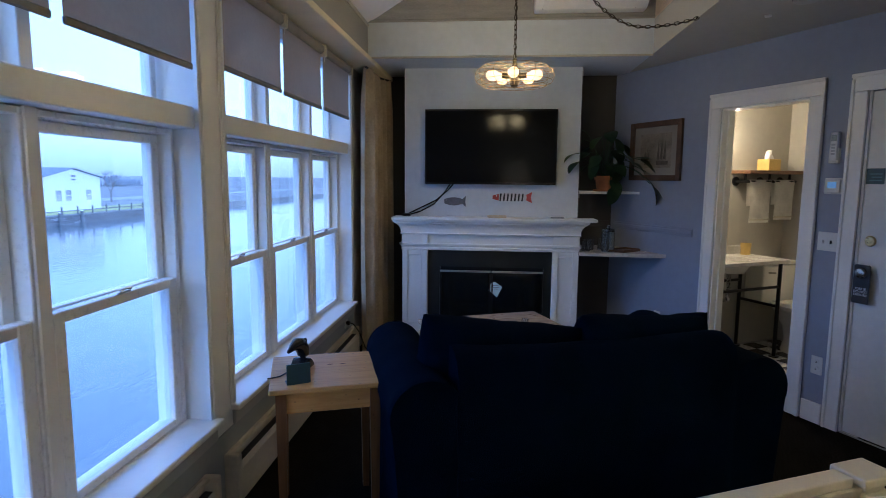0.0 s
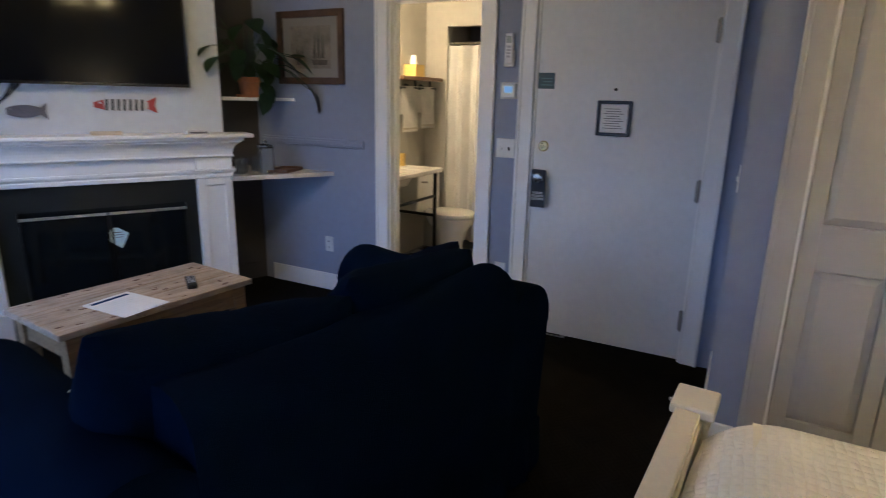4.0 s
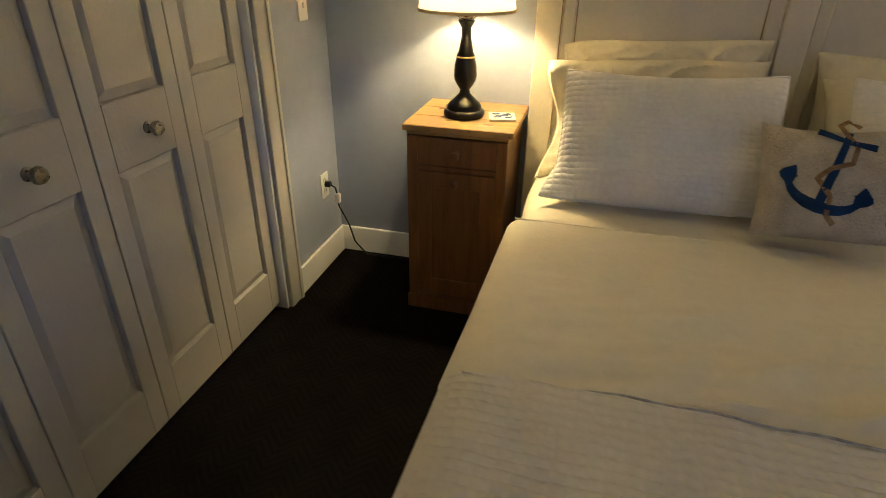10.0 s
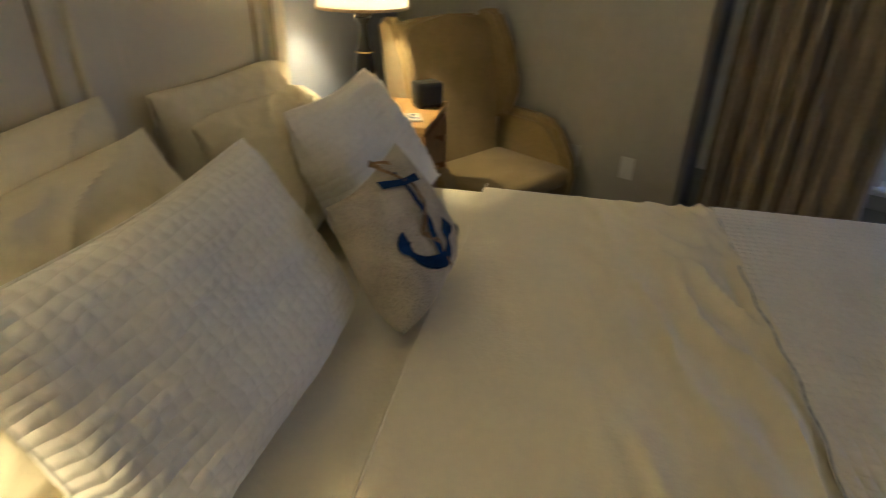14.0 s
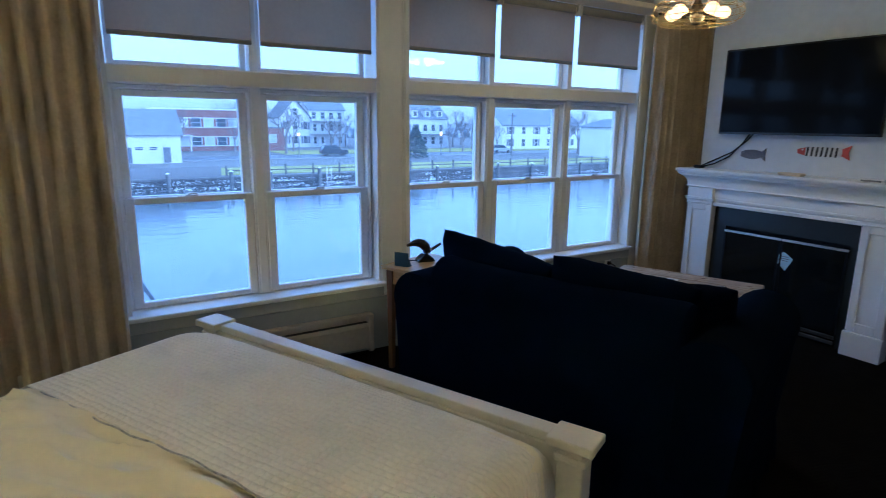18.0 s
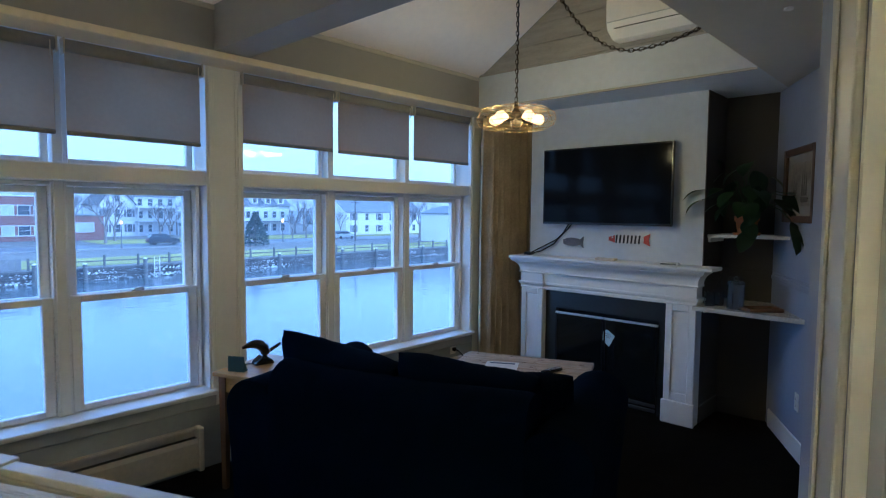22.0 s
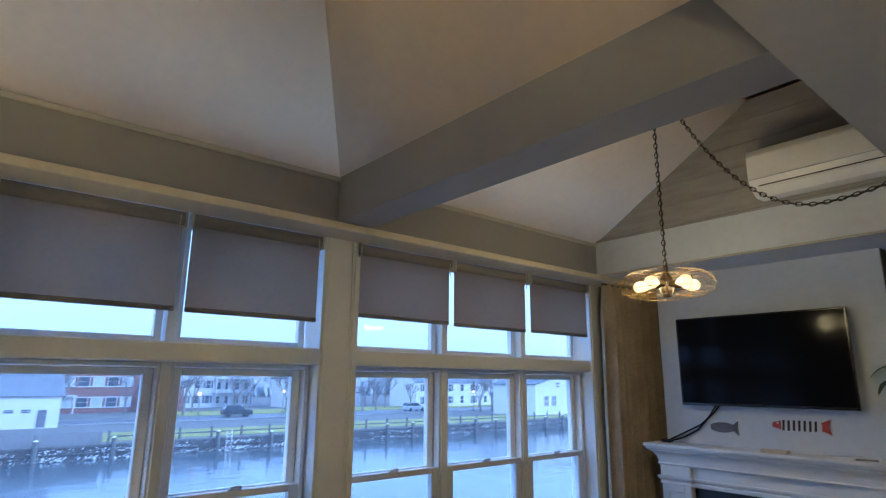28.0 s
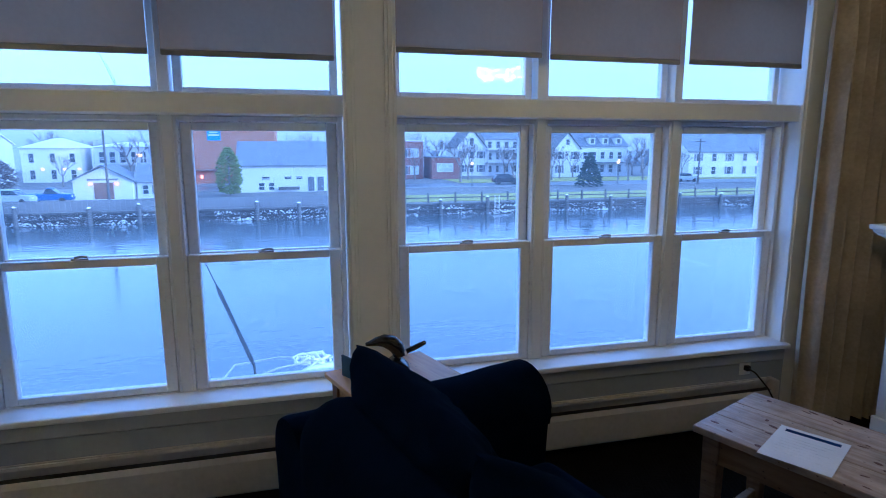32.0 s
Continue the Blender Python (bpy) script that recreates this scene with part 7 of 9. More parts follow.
for y, w, h in ((-0.08, 0.12, 0.16), (0.09, 0.07, 0.10)):
    part("ship_hull", prism([(y - w / 2, 0.13), (y + w / 2, 0.13), (y + w * 0.6, 0.165), (y - w * 0.55, 0.16)], -0.0082, -0.0074, axis="x"), DARKS, pic)
    for k in (-0.3, 0.0, 0.3):
        part("ship_sail", prism([(y + k * w - 0.004, 0.17), (y + k * w + w * 0.22, 0.175), (y + k * w + w * 0.06, 0.17 + h)], -0.0082, -0.0074, axis="x"), DARKS, pic)

# ---- ceiling fixtures ----
WPL = mat("white_appliance_plastic", (0.80, 0.79, 0.76), 0.35, vary=0.03)
ac = thing("air_conditioner", WF @ pose(-2.285, UG, 2.73), "white wall-hung air conditioner on the boarded gable", "air conditioner")
part("housing", soft_prism([(0.0, 0.0), (-0.11, 0.0), (-0.185, 0.045), (-0.208, 0.10), (-0.21, 0.24), (-0.19, 0.285), (0.0, 0.29)], -0.40, 0.40, "x", 0.008, 2), WPL, ac, smooth=True)
part("louvre_flap", prism([(-0.125, -0.003), (-0.188, 0.036), (-0.192, 0.046), (-0.115, 0.0)], -0.34, 0.31, axis="x"), WPL, ac)
for r in ((-0.345, 0.315),):
    part("louvre_gap", tube([(r[0], -0.190, 0.052), (r[1], -0.190, 0.052)], 0.003, 6), BLACK, ac, "thin dark gap")
    part("louvre_gap", tube([(r[0], -0.118, 0.002), (r[1], -0.118, 0.002)], 0.003, 6), BLACK, ac, "thin dark gap")
part("front_seam", boxes((-0.40, 0.40, -0.2115, -0.205, 0.092, 0.095)), mat("grey_button", (0.45, 0.47, 0.5)), ac)
part("status_light", boxes((0.335, 0.355, -0.19, -0.183, 0.052, 0.06)), GLOSSB, ac)
# detector white, greyed in colour to sit with a dimly lit ceiling
GREYED = mat("dimmed_white_plastic", (0.50, 0.49, 0.46), 0.5, vary=0.05)
sd = thing("smoke_detector", pose(0.167, 3.278, CH, 180, 0, 0), "round white smoke detector on the flat ceiling", "smoke detector")
part("base_ring", lathe([(0.065, 0), (0.066, 0.012), (0.062, 0.014)], 28), GREYED, sd, smooth=True)
part("cover", lathe([(0.058, 0.014), (0.058, 0.03), (0.05, 0.038), (0.001, 0.04)], 28), GREYED, sd, smooth=True)
part("vent_slot", boxes(*[(0.057 * math.cos(a) - 0.004, 0.057 * math.cos(a) + 0.004, 0.057 * math.sin(a) - 0.004, 0.057 * math.sin(a) + 0.004, 0.019, 0.025) for a in [k * math.pi / 6 for k in range(12)]]), INK, sd)
spr = thing("ceiling_hook", pose(0.33, 3.62, CH, 180, 0, 0), "tiny white cap on the flat ceiling", "hook")
part("cap", lathe([(0.02, 0), (0.018, 0.008), (0.001, 0.012)], 16), WPL, spr, smooth=True)

BRONZE = mat("dark_bronze", (0.055, 0.040, 0.025), 0.4, 0.8, vary=0.15)
GILT = mat("antique_gilt_wire", (0.30, 0.21, 0.09), 0.4, 1.0, vary=0.1)
CX, CY, CZ2 = -0.92, 4.29, 2.11
TOPZ = 3.34
ch2 = thing("chandelier", Matrix.Translation((CX, CY, CZ2)), "round gilt wire cage chandelier with lit bulbs on a chain", "chandelier")
cage = part("cage_ring", tube([(0.235 * math.cos(a), 0.235 * math.sin(a), 0.0) for a in [k * math.pi / 24 for k in range(48)]], 0.0015, 6, closed=True), GILT, ch2)
for z, r in ((0.055, 0.19), (-0.055, 0.19), (0.032, 0.225), (-0.032, 0.225), (0.055, 0.06), (-0.055, 0.06)):
    part("cage_ring", tube([(r * math.cos(a), r * math.sin(a), z) for a in [k * math.pi / 24 for k in range(48)]], 0.0015, 6, closed=True), GILT, ch2)
rib = [(0.06, 0.055), (0.19, 0.055), (0.216, 0.042), (0.231, 0.02), (0.235, 0), (0.231, -0.02), (0.216, -0.042), (0.19, -0.055), (0.06, -0.055)]
rib_me = mesh_of("cage_rib", tube([(r, 0, z) for r, z in rib], 0.0015, 6), GILT)
for k in range(12):
    o = new("cage_rib", rib_me)
    o.parent, o.matrix_local = ch2, Matrix.Rotation(2 * math.pi * k / 12, 4, "Z")
part("hub", lathe([(0.001, -0.066), (0.02, -0.06), (0.034, -0.03), (0.034, 0.03), (0.02, 0.05), (0.012, 0.075), (0.012, 0.10), (0.001, 0.105)], 20), BRONZE, ch2, "dark bronze hub", True)
bulb_me = mesh_of("bulb", lathe([(0.012, 0.0), (0.016, 0.012), (0.029, 0.04), (0.032, 0.055), (0.028, 0.074), (0.016, 0.088), (0.001, 0.092)], 16), glow("lit_filament_bulb", (1.0, 0.50, 0.17), 0.85), True)
sock_me = mesh_of("socket", lathe([(0.016, 0.03), (0.016, 0.075), (0.013, 0.08)], 12), BRONZE, True)
for k in range(5):
    turn = Matrix.Rotation(2 * math.pi * (k + 0.3) / 5, 4, "Z") @ Matrix.Rotation(radians(90), 4, "Y")
    s = new("socket", sock_me)
    s.parent, s.matrix_local = ch2, turn
    b = new("bulb", bulb_me)
    b.parent, b.matrix_local = ch2, turn @ Matrix.Translation((0, 0, 0.08))
    tagged(b, "lit warm bulb")
    a = 2 * math.pi * (k + 0.3) / 5
    lamp("chandelier_light", (CX + 0.135 * math.cos(a), CY + 0.135 * math.sin(a), CZ2), CHAND_W / 5, WARM, 0.05)
link_me = mesh_of("chain_link", tube([(0.009 * math.cos(a), 0, 0.017 * math.sin(a)) for a in [k * math.pi / 6 for k in range(12)]], 0.0028, 5, closed=True), BRONZE, True)


def chain(parent, pts, origin):
    """Links set along a line, each turned a quarter against the last."""
    pts = [Vector(p) for p in pts]
    step, left, k = 0.0275, 0.0, 0
    for a, b in zip(pts, pts[1:]):
        d = b - a
        L, pos = d.length, left
        while pos < L:
            o = new("chain_link", link_me)
            o.parent = parent
            o.matrix_local = Matrix.Translation(a + d * (pos / L) - origin) @ d.to_track_quat("Z", "Y").to_matrix().to_4x4() @ Matrix.Rotation(radians(90 * (k % 2)), 4, "Z")
            pos, k = pos + step, k + 1
        left = pos - L


ORI = Vector((CX, CY, CZ2))
chain(ch2, [(CX, CY, CZ2 + 0.115), (CX, CY, TOPZ)], ORI)
part("cord", tube([(0.004, 0, 0.10), (0.004, 0.002, 0.6), (0.004, 0, TOPZ - CZ2)], 0.0025, 5), BLACK, ch2)
E0, E1 = Vector((CX, CY, TOPZ - 0.01)), Vector((0.0, 3.82, 2.43))
swag = []
for i in range(41):
    s = i / 40
    p = E0.lerp(E1, s)
    p.z = 2.385 + 1.86 * (s - 0.72) ** 2 if s < 0.72 else 2.385 + (2.43 - 2.385) * ((s - 0.72) / 0.28) ** 2
    swag.append(p)
chain(ch2, swag, ORI)
part("swag_cord", tube([tuple(p - ORI + Vector((0.003, 0.003, -0.002))) for p in swag], 0.0022, 5), BLACK, ch2)
part("ceiling_hook", tube([(0, 0, TOPZ - CZ2 - 0.01), (0.008, 0, TOPZ - CZ2 + 0.005), (0, 0, TOPZ - CZ2 + 0.03)], 0.004, 6), BRONZE, ch2)
part("ceiling_hook", tube([tuple(E1 - ORI), tuple(E1 - ORI + Vector((0.01, 0, 0.006)))], 0.005, 6), BRONZE, ch2)

# outlet and cable below the last window
po = thing("wall_outlet", WF @ pose(VW + 0.008, 4.22, 0.30, 0, 0, 180), "white wall outlet with a black plug under the window", "outlet")
part("plate", boxes((-0.006, 0, -0.036, 0.036, 0, 0.115), bevel=0.003, seg=2), mat("ivory_plastic", (0.72, 0.72, 0.68)), po)
part("plug", boxes((-0.035, -0.006, -0.014, 0.014, 0.03, 0.06), bevel=0.004), BLACK, po, "black plug")
part("plug_cable", tube([(-0.035, 0, 0.045), (-0.06, -0.02, 0.03), (-0.09, -0.08, -0.05), (-0.12, -0.16, -0.2), (-0.16, -0.26, -0.296), (-0.2, -0.45, -0.296)], 0.005, 6), BLACK, po, smooth=True)
# ---- outside: canal, far bank, buildings ----
WZ, GZ, BV = -5.2, -4.0, -61.0                 # water, ground, line of the bank


def far_mat(name, colour, **k):
    return mat(name, colour, k.pop("rough", 0.85), vary=k.pop("vary", 0.1), scale=k.pop("scale", 0.4), **k)


WATER = mat("rippled_grey_water", (0.06, 0.085, 0.10), 0.12, vary=0.08, scale=0.05)
wn2, wl2 = WATER.node_tree.nodes, WATER.node_tree.links
w_c = [x for x in wn2 if x.type == "TEX_COORD"][0]
w_m, w_n, w_n2, w_a, w_b = wn2.new("ShaderNodeMapping"), wn2.new("ShaderNodeTexNoise"), wn2.new("ShaderNodeTexNoise"), wn2.new("ShaderNodeMath"), wn2.new("ShaderNodeBump")
w_m.inputs["Scale"].default_value = (1.0, 0.35, 1.0)
w_n.inputs["Scale"].default_value, w_n2.inputs["Scale"].default_value = 1.6, 0.25
w_a.operation = "ADD"
wl2.new(w_c.outputs["Object"], w_m.inputs[0])
wl2.new(w_m.outputs[0], w_n.inputs["Vector"]), wl2.new(w_m.outputs[0], w_n2.inputs["Vector"])
wl2.new(w_n.outputs["Fac"], w_a.inputs[0]), wl2.new(w_n2.outputs["Fac"], w_a.inputs[1])
w_b.inputs["Strength"].default_value, w_b.inputs["Distance"].default_value = 0.18, 0.12
wl2.new(w_a.outputs[0], w_b.inputs["Height"]), wl2.new(w_b.outputs[0], wn2["Principled BSDF"].inputs["Normal"])
built("water", boxes((BV, -4.5, -900, 900, WZ - 0.5, WZ)), WATER, WF, "pale grey canal water with small ripples")
MUD = far_mat("wet_gravel_ground", (0.12, 0.118, 0.11), scale=0.15)
GRASS = far_mat("winter_grass", (0.25, 0.25, 0.06), scale=0.3, vary=0.25)
ASPH = far_mat("wet_asphalt", (0.07, 0.075, 0.08), rough=0.4, scale=0.1)
built("ground", boxes((-5000, BV, -5000, 5000, GZ - 1.5, GZ)), MUD, WF, "wet gravel ground reaching to the horizon")
built("lawn", boxes((-73, -63.5, 12, 130, GZ, GZ + 0.05)), GRASS, WF, "yellow-green winter lawn along the bank")
built("lawn_far", boxes((-112, -99, 30, 130, GZ, GZ + 0.06)), GRASS, WF, "winter lawn before the houses")
built("road", boxes((-98, -88, -200, 300, GZ, GZ + 0.03)), ASPH, WF, "wet asphalt road behind the bank")
built("pavement", boxes((-88, -86.5, -200, 300, GZ, GZ + 0.12)), far_mat("pale_concrete", (0.20, 0.20, 0.20)), WF, "pale concrete pavement")

# bank wall of upright planks with piles, cap and flecks
TAR = mat("tarred_wet_plank", (0.020, 0.020, 0.022), 0.7, vary=0.4, scale=2.5, stretch=(1, 1, 0.2))
PILE = mat("grey_weathered_pile", (0.085, 0.085, 0.085), 0.85, vary=0.25, scale=3, stretch=(1, 1, 0.3))
FENCE = mat("silver_grey_fence_board", (0.16, 0.16, 0.165), 0.85, vary=0.2, scale=1.5, stretch=(1, 1, 0.25))
t_n, t_l = TAR.node_tree.nodes, TAR.node_tree.links
t_f, t_r, t_x = t_n.new("ShaderNodeTexNoise"), t_n.new("ShaderNodeValToRGB"), t_n.new("ShaderNodeMix")
t_f.inputs["Scale"].default_value, t_f.inputs["Detail"].default_value = 7.0, 1.0
t_r.color_ramp.elements[0].position, t_r.color_ramp.elements[1].position = 0.655, 0.70
t_x.data_type = "RGBA"
t_x.inputs[7].default_value = (0.25, 0.265, 0.28, 1)
t_l.new([x for x in t_n if x.type == "TEX_COORD"][0].outputs["Object"], t_f.inputs["Vector"])
t_l.new(t_f.outputs["Fac"], t_r.inputs[0]), t_l.new(t_r.outputs[0], t_x.inputs[0])
t_l.new([x for x in t_n if x.type == "VALTORGB" and x != t_r][0].outputs[0], t_x.inputs[6])
t_l.new(t_x.outputs[2], t_n["Principled BSDF"].inputs["Base Color"])
bank = built("bulkhead", boxes((BV, BV + 0.12, -60, 115, WZ - 0.5, GZ - 0.05)), TAR, WF, "dark tarred plank bulkhead along the canal")
plank = mesh_of("bulkhead_plank", boxes((0.12, 0.17, 0.01, 0.57, WZ - 0.4, GZ - 0.12), bevel=0.01), TAR)
for i in range(180):
    o = new("bulkhead_plank", plank)
    o.parent = bank
    o.matrix_local = Matrix.Translation((BV, -28 + i * 0.58, 0.02 * math.sin(i * 2.3)))
part("bulkhead_cap", boxes((BV - 0.25, BV + 0.28, -60, 115, GZ - 0.12, GZ + 0.06), bevel=0.02), PILE, bank, "grey cap timber")
part("bulkhead_wale", boxes((BV + 0.17, BV + 0.30, -60, 115, WZ + 0.45, WZ + 0.62), bevel=0.02), TAR, bank)
rng = random.Random(5)
bm = bmesh.new()
for i in range(3200):
    u, z = rng.uniform(-28, 76), WZ + 0.05 + 0.95 * rng.random() ** 1.3
    k = 0.25 + 0.75 * max(0.0, noise.noise((u * 0.35, z * 1.5, 2)) + 0.45)
    s = rng.uniform(0.04, 0.10) * k
    c = [bm.verts.new((BV + 0.175 + rng.uniform(0, 0.02) + dx, u + dy * s * rng.uniform(0.6, 1.8), z + dz * s)) for dx, dy, dz in ((0, -1, -0.6), (0, 1, -0.7), (0, 0.7, 0.8), (0, -0.8, 0.7), (0.05, 0, 0))]
    for a, b in ((0, 1), (1, 2), (2, 3), (3, 0)):
        bm.faces.new((c[a], c[b], c[4]))
fl2 = part("pale_flecks", bm, far_mat("white_fleck", (0.66, 0.67, 0.68), scale=3), bank, "white flecks on the dark planks")
tagged(fl2, kind="stuff")

pile_th = thing("mooring_pile", WF @ pose(BV + 0.34, -27, WZ), "weathered grey mooring pile with a white cap", "pile", "mooring piles along the bank")
part("pile_shaft", lathe([(0.21, -0.4), (0.20, 1.3), (0.18, 1.72)], 10), PILE, pile_th, smooth=True)
part("pile_cap", lathe([(0.185, 1.72), (0.185, 1.76), (0.02, 1.86)], 10), far_mat("white_pile_cap", (0.78, 0.78, 0.78)), pile_th, "white conical cap", True)
for i in range(1, 22):
    c = copy_thing(pile_th, WF @ pose(BV + 0.34, -27 + i * 4.9 + 0.6 * math.sin(i * 4.1), WZ + 0.15 * math.sin(i * 2.7)))
fence = thing("board_fence", WF @ pose(BV - 0.5, -45, GZ), "silver-grey board fence along the quay", "fence")
fb = mesh_of("fence_board", boxes((-0.02, 0.02, 0.0, 0.44, 0.04, 1.08), bevel=0.008), FENCE)
for i in range(124):
    if 70 < i < 74:
        continue
    o = new("board", fb)
    o.parent, o.matrix_local = fence, Matrix.Translation((0.0, i * 0.46, 0.03 * math.sin(i * 1.9)))
for z in (0.3, 0.9):
    part("fence_rail", boxes((-0.10, -0.03, 0, 57, z, z + 0.1)), FENCE, fence)
rail = thing("quay_rail", WF @ pose(BV - 0.4, 12.5, GZ), "grey timber post and rail along the quay", "fence")
rp = mesh_of("rail_post", boxes((-0.09, 0.09, -0.09, 0.09, 0, 1.15), bevel=0.02), PILE)
for i in range(33):
    o = new("rail_post", rp)
    o.parent, o.matrix_local = rail, Matrix.Translation((0, i * 3.0, 0))
part("top_rail", boxes((-0.05, 0.05, 0, 96, 0.55, 0.66)), PILE, rail)
ladder = thing("dock_ladder", WF @ pose(BV + 0.35, 23, WZ), "pale metal ladder on the bulkhead", "ladder")
for y in (-0.25, 0.25):
    part("stile", boxes((-0.03, 0.03, y - 0.03, y + 0.03, -0.3, 2.0)), far_mat("galvanised_metal", (0.6, 0.6, 0.6), rough=0.4, metal=0.8), ladder)
for i in range(6):
    part("rung", boxes((-0.02, 0.02, -0.22, 0.22, i * 0.32 - 0.02, i * 0.32 + 0.02)), far_mat("galvanised_metal", (0.6, 0.6, 0.6)), ladder)

# ---- buildings ----
CLAP = mat("white_clapboard", (0.54, 0.55, 0.57), 0.7, vary=0.06, scale=0.5)
for m_, lines in ((CLAP, 0.16),):
    n, l = m_.node_tree.nodes, m_.node_tree.links
    co = [x for x in n if x.type == "TEX_COORD"][0]
    wv, bp = n.new("ShaderNodeTexWave"), n.new("ShaderNodeBump")
    wv.bands_direction, wv.wave_profile = "Z", "SAW"
    wv.inputs["Scale"].default_value = 0.314 / lines
    bp.inputs["Strength"].default_value, bp.inputs["Distance"].default_value = 0.6, 0.02
    l.new(co.outputs["Object"], wv.inputs["Vector"]), l.new(wv.outputs["Fac"], bp.inputs["Height"]), l.new(bp.outputs[0], n["Principled BSDF"].inputs["Normal"])
SHING = mat("grey_asphalt_shingle", (0.15, 0.165, 0.19), 0.9, vary=0.15, scale=1.2, bump=0.4, bump_scale=6)
SHINGD = mat("dark_grey_shingle", (0.13, 0.135, 0.15), 0.9, vary=0.15, scale=1.2, bump=0.4, bump_scale=6)
WIN = mat("dark_window_glass", (0.05, 0.065, 0.085), 0.12, vary=0.2, scale=0.7)
LITW = mat("curtained_window", (0.42, 0.46, 0.5), 0.3, vary=0.2, scale=0.8)
SHUT = mat("dark_shutter", (0.10, 0.11, 0.13), 0.6)


def brick_mat(name, a, b):
    m = bpy.data.materials.new(name)
    m.use_nodes = True
    n, l = m.node_tree.nodes, m.node_tree.links
    co, sp, cb, br = n.new("ShaderNodeTexCoord"), n.new("ShaderNodeSeparateXYZ"), n.new("ShaderNodeCombineXYZ"), n.new("ShaderNodeTexBrick")
    l.new(co.outputs["Object"], sp.inputs[0]), l.new(sp.outputs[1], cb.inputs[0]), l.new(sp.outputs[2], cb.inputs[1]), l.new(cb.outputs[0], br.inputs["Vector"])
    br.inputs["Mortar Size"].default_value = 0.012
    br.inputs["Scale"].default_value = 4.0
    br.inputs["Color1"].default_value, br.inputs["Color2"].default_value, br.inputs["Mortar"].default_value = (*a, 1), (*b, 1), (0.35, 0.31, 0.28, 1)
    l.new(br.outputs["Color"], n["Principled BSDF"].inputs["Base Color"])
    n["Principled BSDF"].inputs["Roughness"].default_value = 0.85
    return m


ORANGE = brick_mat("orange_brick", (0.32, 0.125, 0.065), (0.28, 0.105, 0.055))
REDB = brick_mat("red_brick", (0.19, 0.065, 0.055), (0.16, 0.055, 0.045))


def far_window(parent, x, u, z, w, h, pane=None, shutters=False):
    """A window in a wall that faces +x: frame proud, pane set in."""
    fr = part("window", boxes((x, x + 0.06, u - w / 2 - 0.09, u + w / 2 + 0.09, z - 0.09, z), (x, x + 0.06, u - w / 2 - 0.09, u + w / 2 + 0.09, z + h, z + h + 0.10), (x, x + 0.06, u - w / 2 - 0.09, u - w / 2, z, z + h), (x, x + 0.06, u + w / 2, u + w / 2 + 0.09, z, z + h)), CLAP, parent)
    part("pane", boxes((x, x + 0.02, u - w / 2, u + w / 2, z, z + h)), pane or WIN, fr)
    part("glazing_bar", boxes((x + 0.02, x + 0.05, u - w / 2, u + w / 2, z + h / 2 - 0.03, z + h / 2 + 0.03)), CLAP, fr)
    if shutters:
        for s in (-1, 1):
            part("shutter", boxes((x, x + 0.05, u + s * (w / 2 + 0.32) - 0.2, u + s * (w / 2 + 0.32) + 0.2, z - 0.02, z + h + 0.02)), SHUT, fr)


def house(name, v, u0, u1, base, eave, ridge, depth, label, wall=None, roof=None, ridge_along="u", hip=0.0):
    """A pitched house whose front faces the canal."""
    wall, roof = wall or CLAP, roof or SHING
    h = thing(name, WF @ pose(v, (u0 + u1) / 2, base), label, "house")
    w, e, r = (u1 - u0) / 2, eave - base, ridge - base
    bm = boxes((-depth, 0, -w, w, 0, e))
    if not hip:
        if ridge_along == "u":
            prism([(-depth, e), (0, e), (-depth / 2, r - 0.1)], -w, w, bm, axis="y")
        else:
            bm2 = prism([(-w, e), (w, e), (0, r - 0.1)], -depth, 0, bm, axis="x")
    part("wall", bm, wall, h)
    o, t = 0.35, 0.14
    rb = bmesh.new()
    if hip:
        lo = [rb.verts.new(p) for p in ((-depth - o, -w - o, e), (o, -w - o, e), (o, w + o, e), (-depth - o, w + o, e))]
        a = min(w, depth / 2)
        hi = [rb.verts.new((-depth / 2, -w + a * hip, r)), rb.verts.new((-depth / 2, w - a * hip, r))]
        rb.faces.new(lo[::-1])
        rb.faces.new((lo[0], lo[1], hi[0])), rb.faces.new((lo[1], lo[2], hi[1], hi[0])), rb.faces.new((lo[2], lo[3], hi[1])), rb.faces.new((lo[3], lo[0], hi[0], hi[1]))
    elif ridge_along == "u":
        s = (r - e) / (depth / 2)
        for q in (1, -1):
            x0 = -depth / 2 + q * (depth / 2 + o)
            prism([(x0, e - o * s), (-depth / 2, r), (-depth / 2, r + t), (x0, e - o * s + t)], -w - o, w + o, rb, axis="y")
    else:
        s = (r - e) / w
        for q in (1, -1):
            y0 = q * (w + o)
            prism([(y0, e - o * s), (0, r), (0, r + t), (y0, e - o * s + t)], -depth - o, o, rb, axis="x")
    part("roof", rb, roof, h)
    part("eave_board", boxes((0.0, 0.05, -w, w, e - 0.25, e - 0.02)), CLAP, h)
    return h


def chimney(h, x, y, z0, z1):
    part("chimney", boxes((x - 0.4, x + 0.4, y - 0.4, y + 0.4, z0, z1), (x - 0.45, x + 0.45, y - 0.45, y + 0.45, z1, z1 + 0.15)), REDB, h, "red brick chimney")


LAMPG = glow("warm_outdoor_lamp", (1.0, 0.50, 0.16), 0.75)
REDL = glow("red_outdoor_lamp", (1.0, 0.16, 0.08), 1.6)
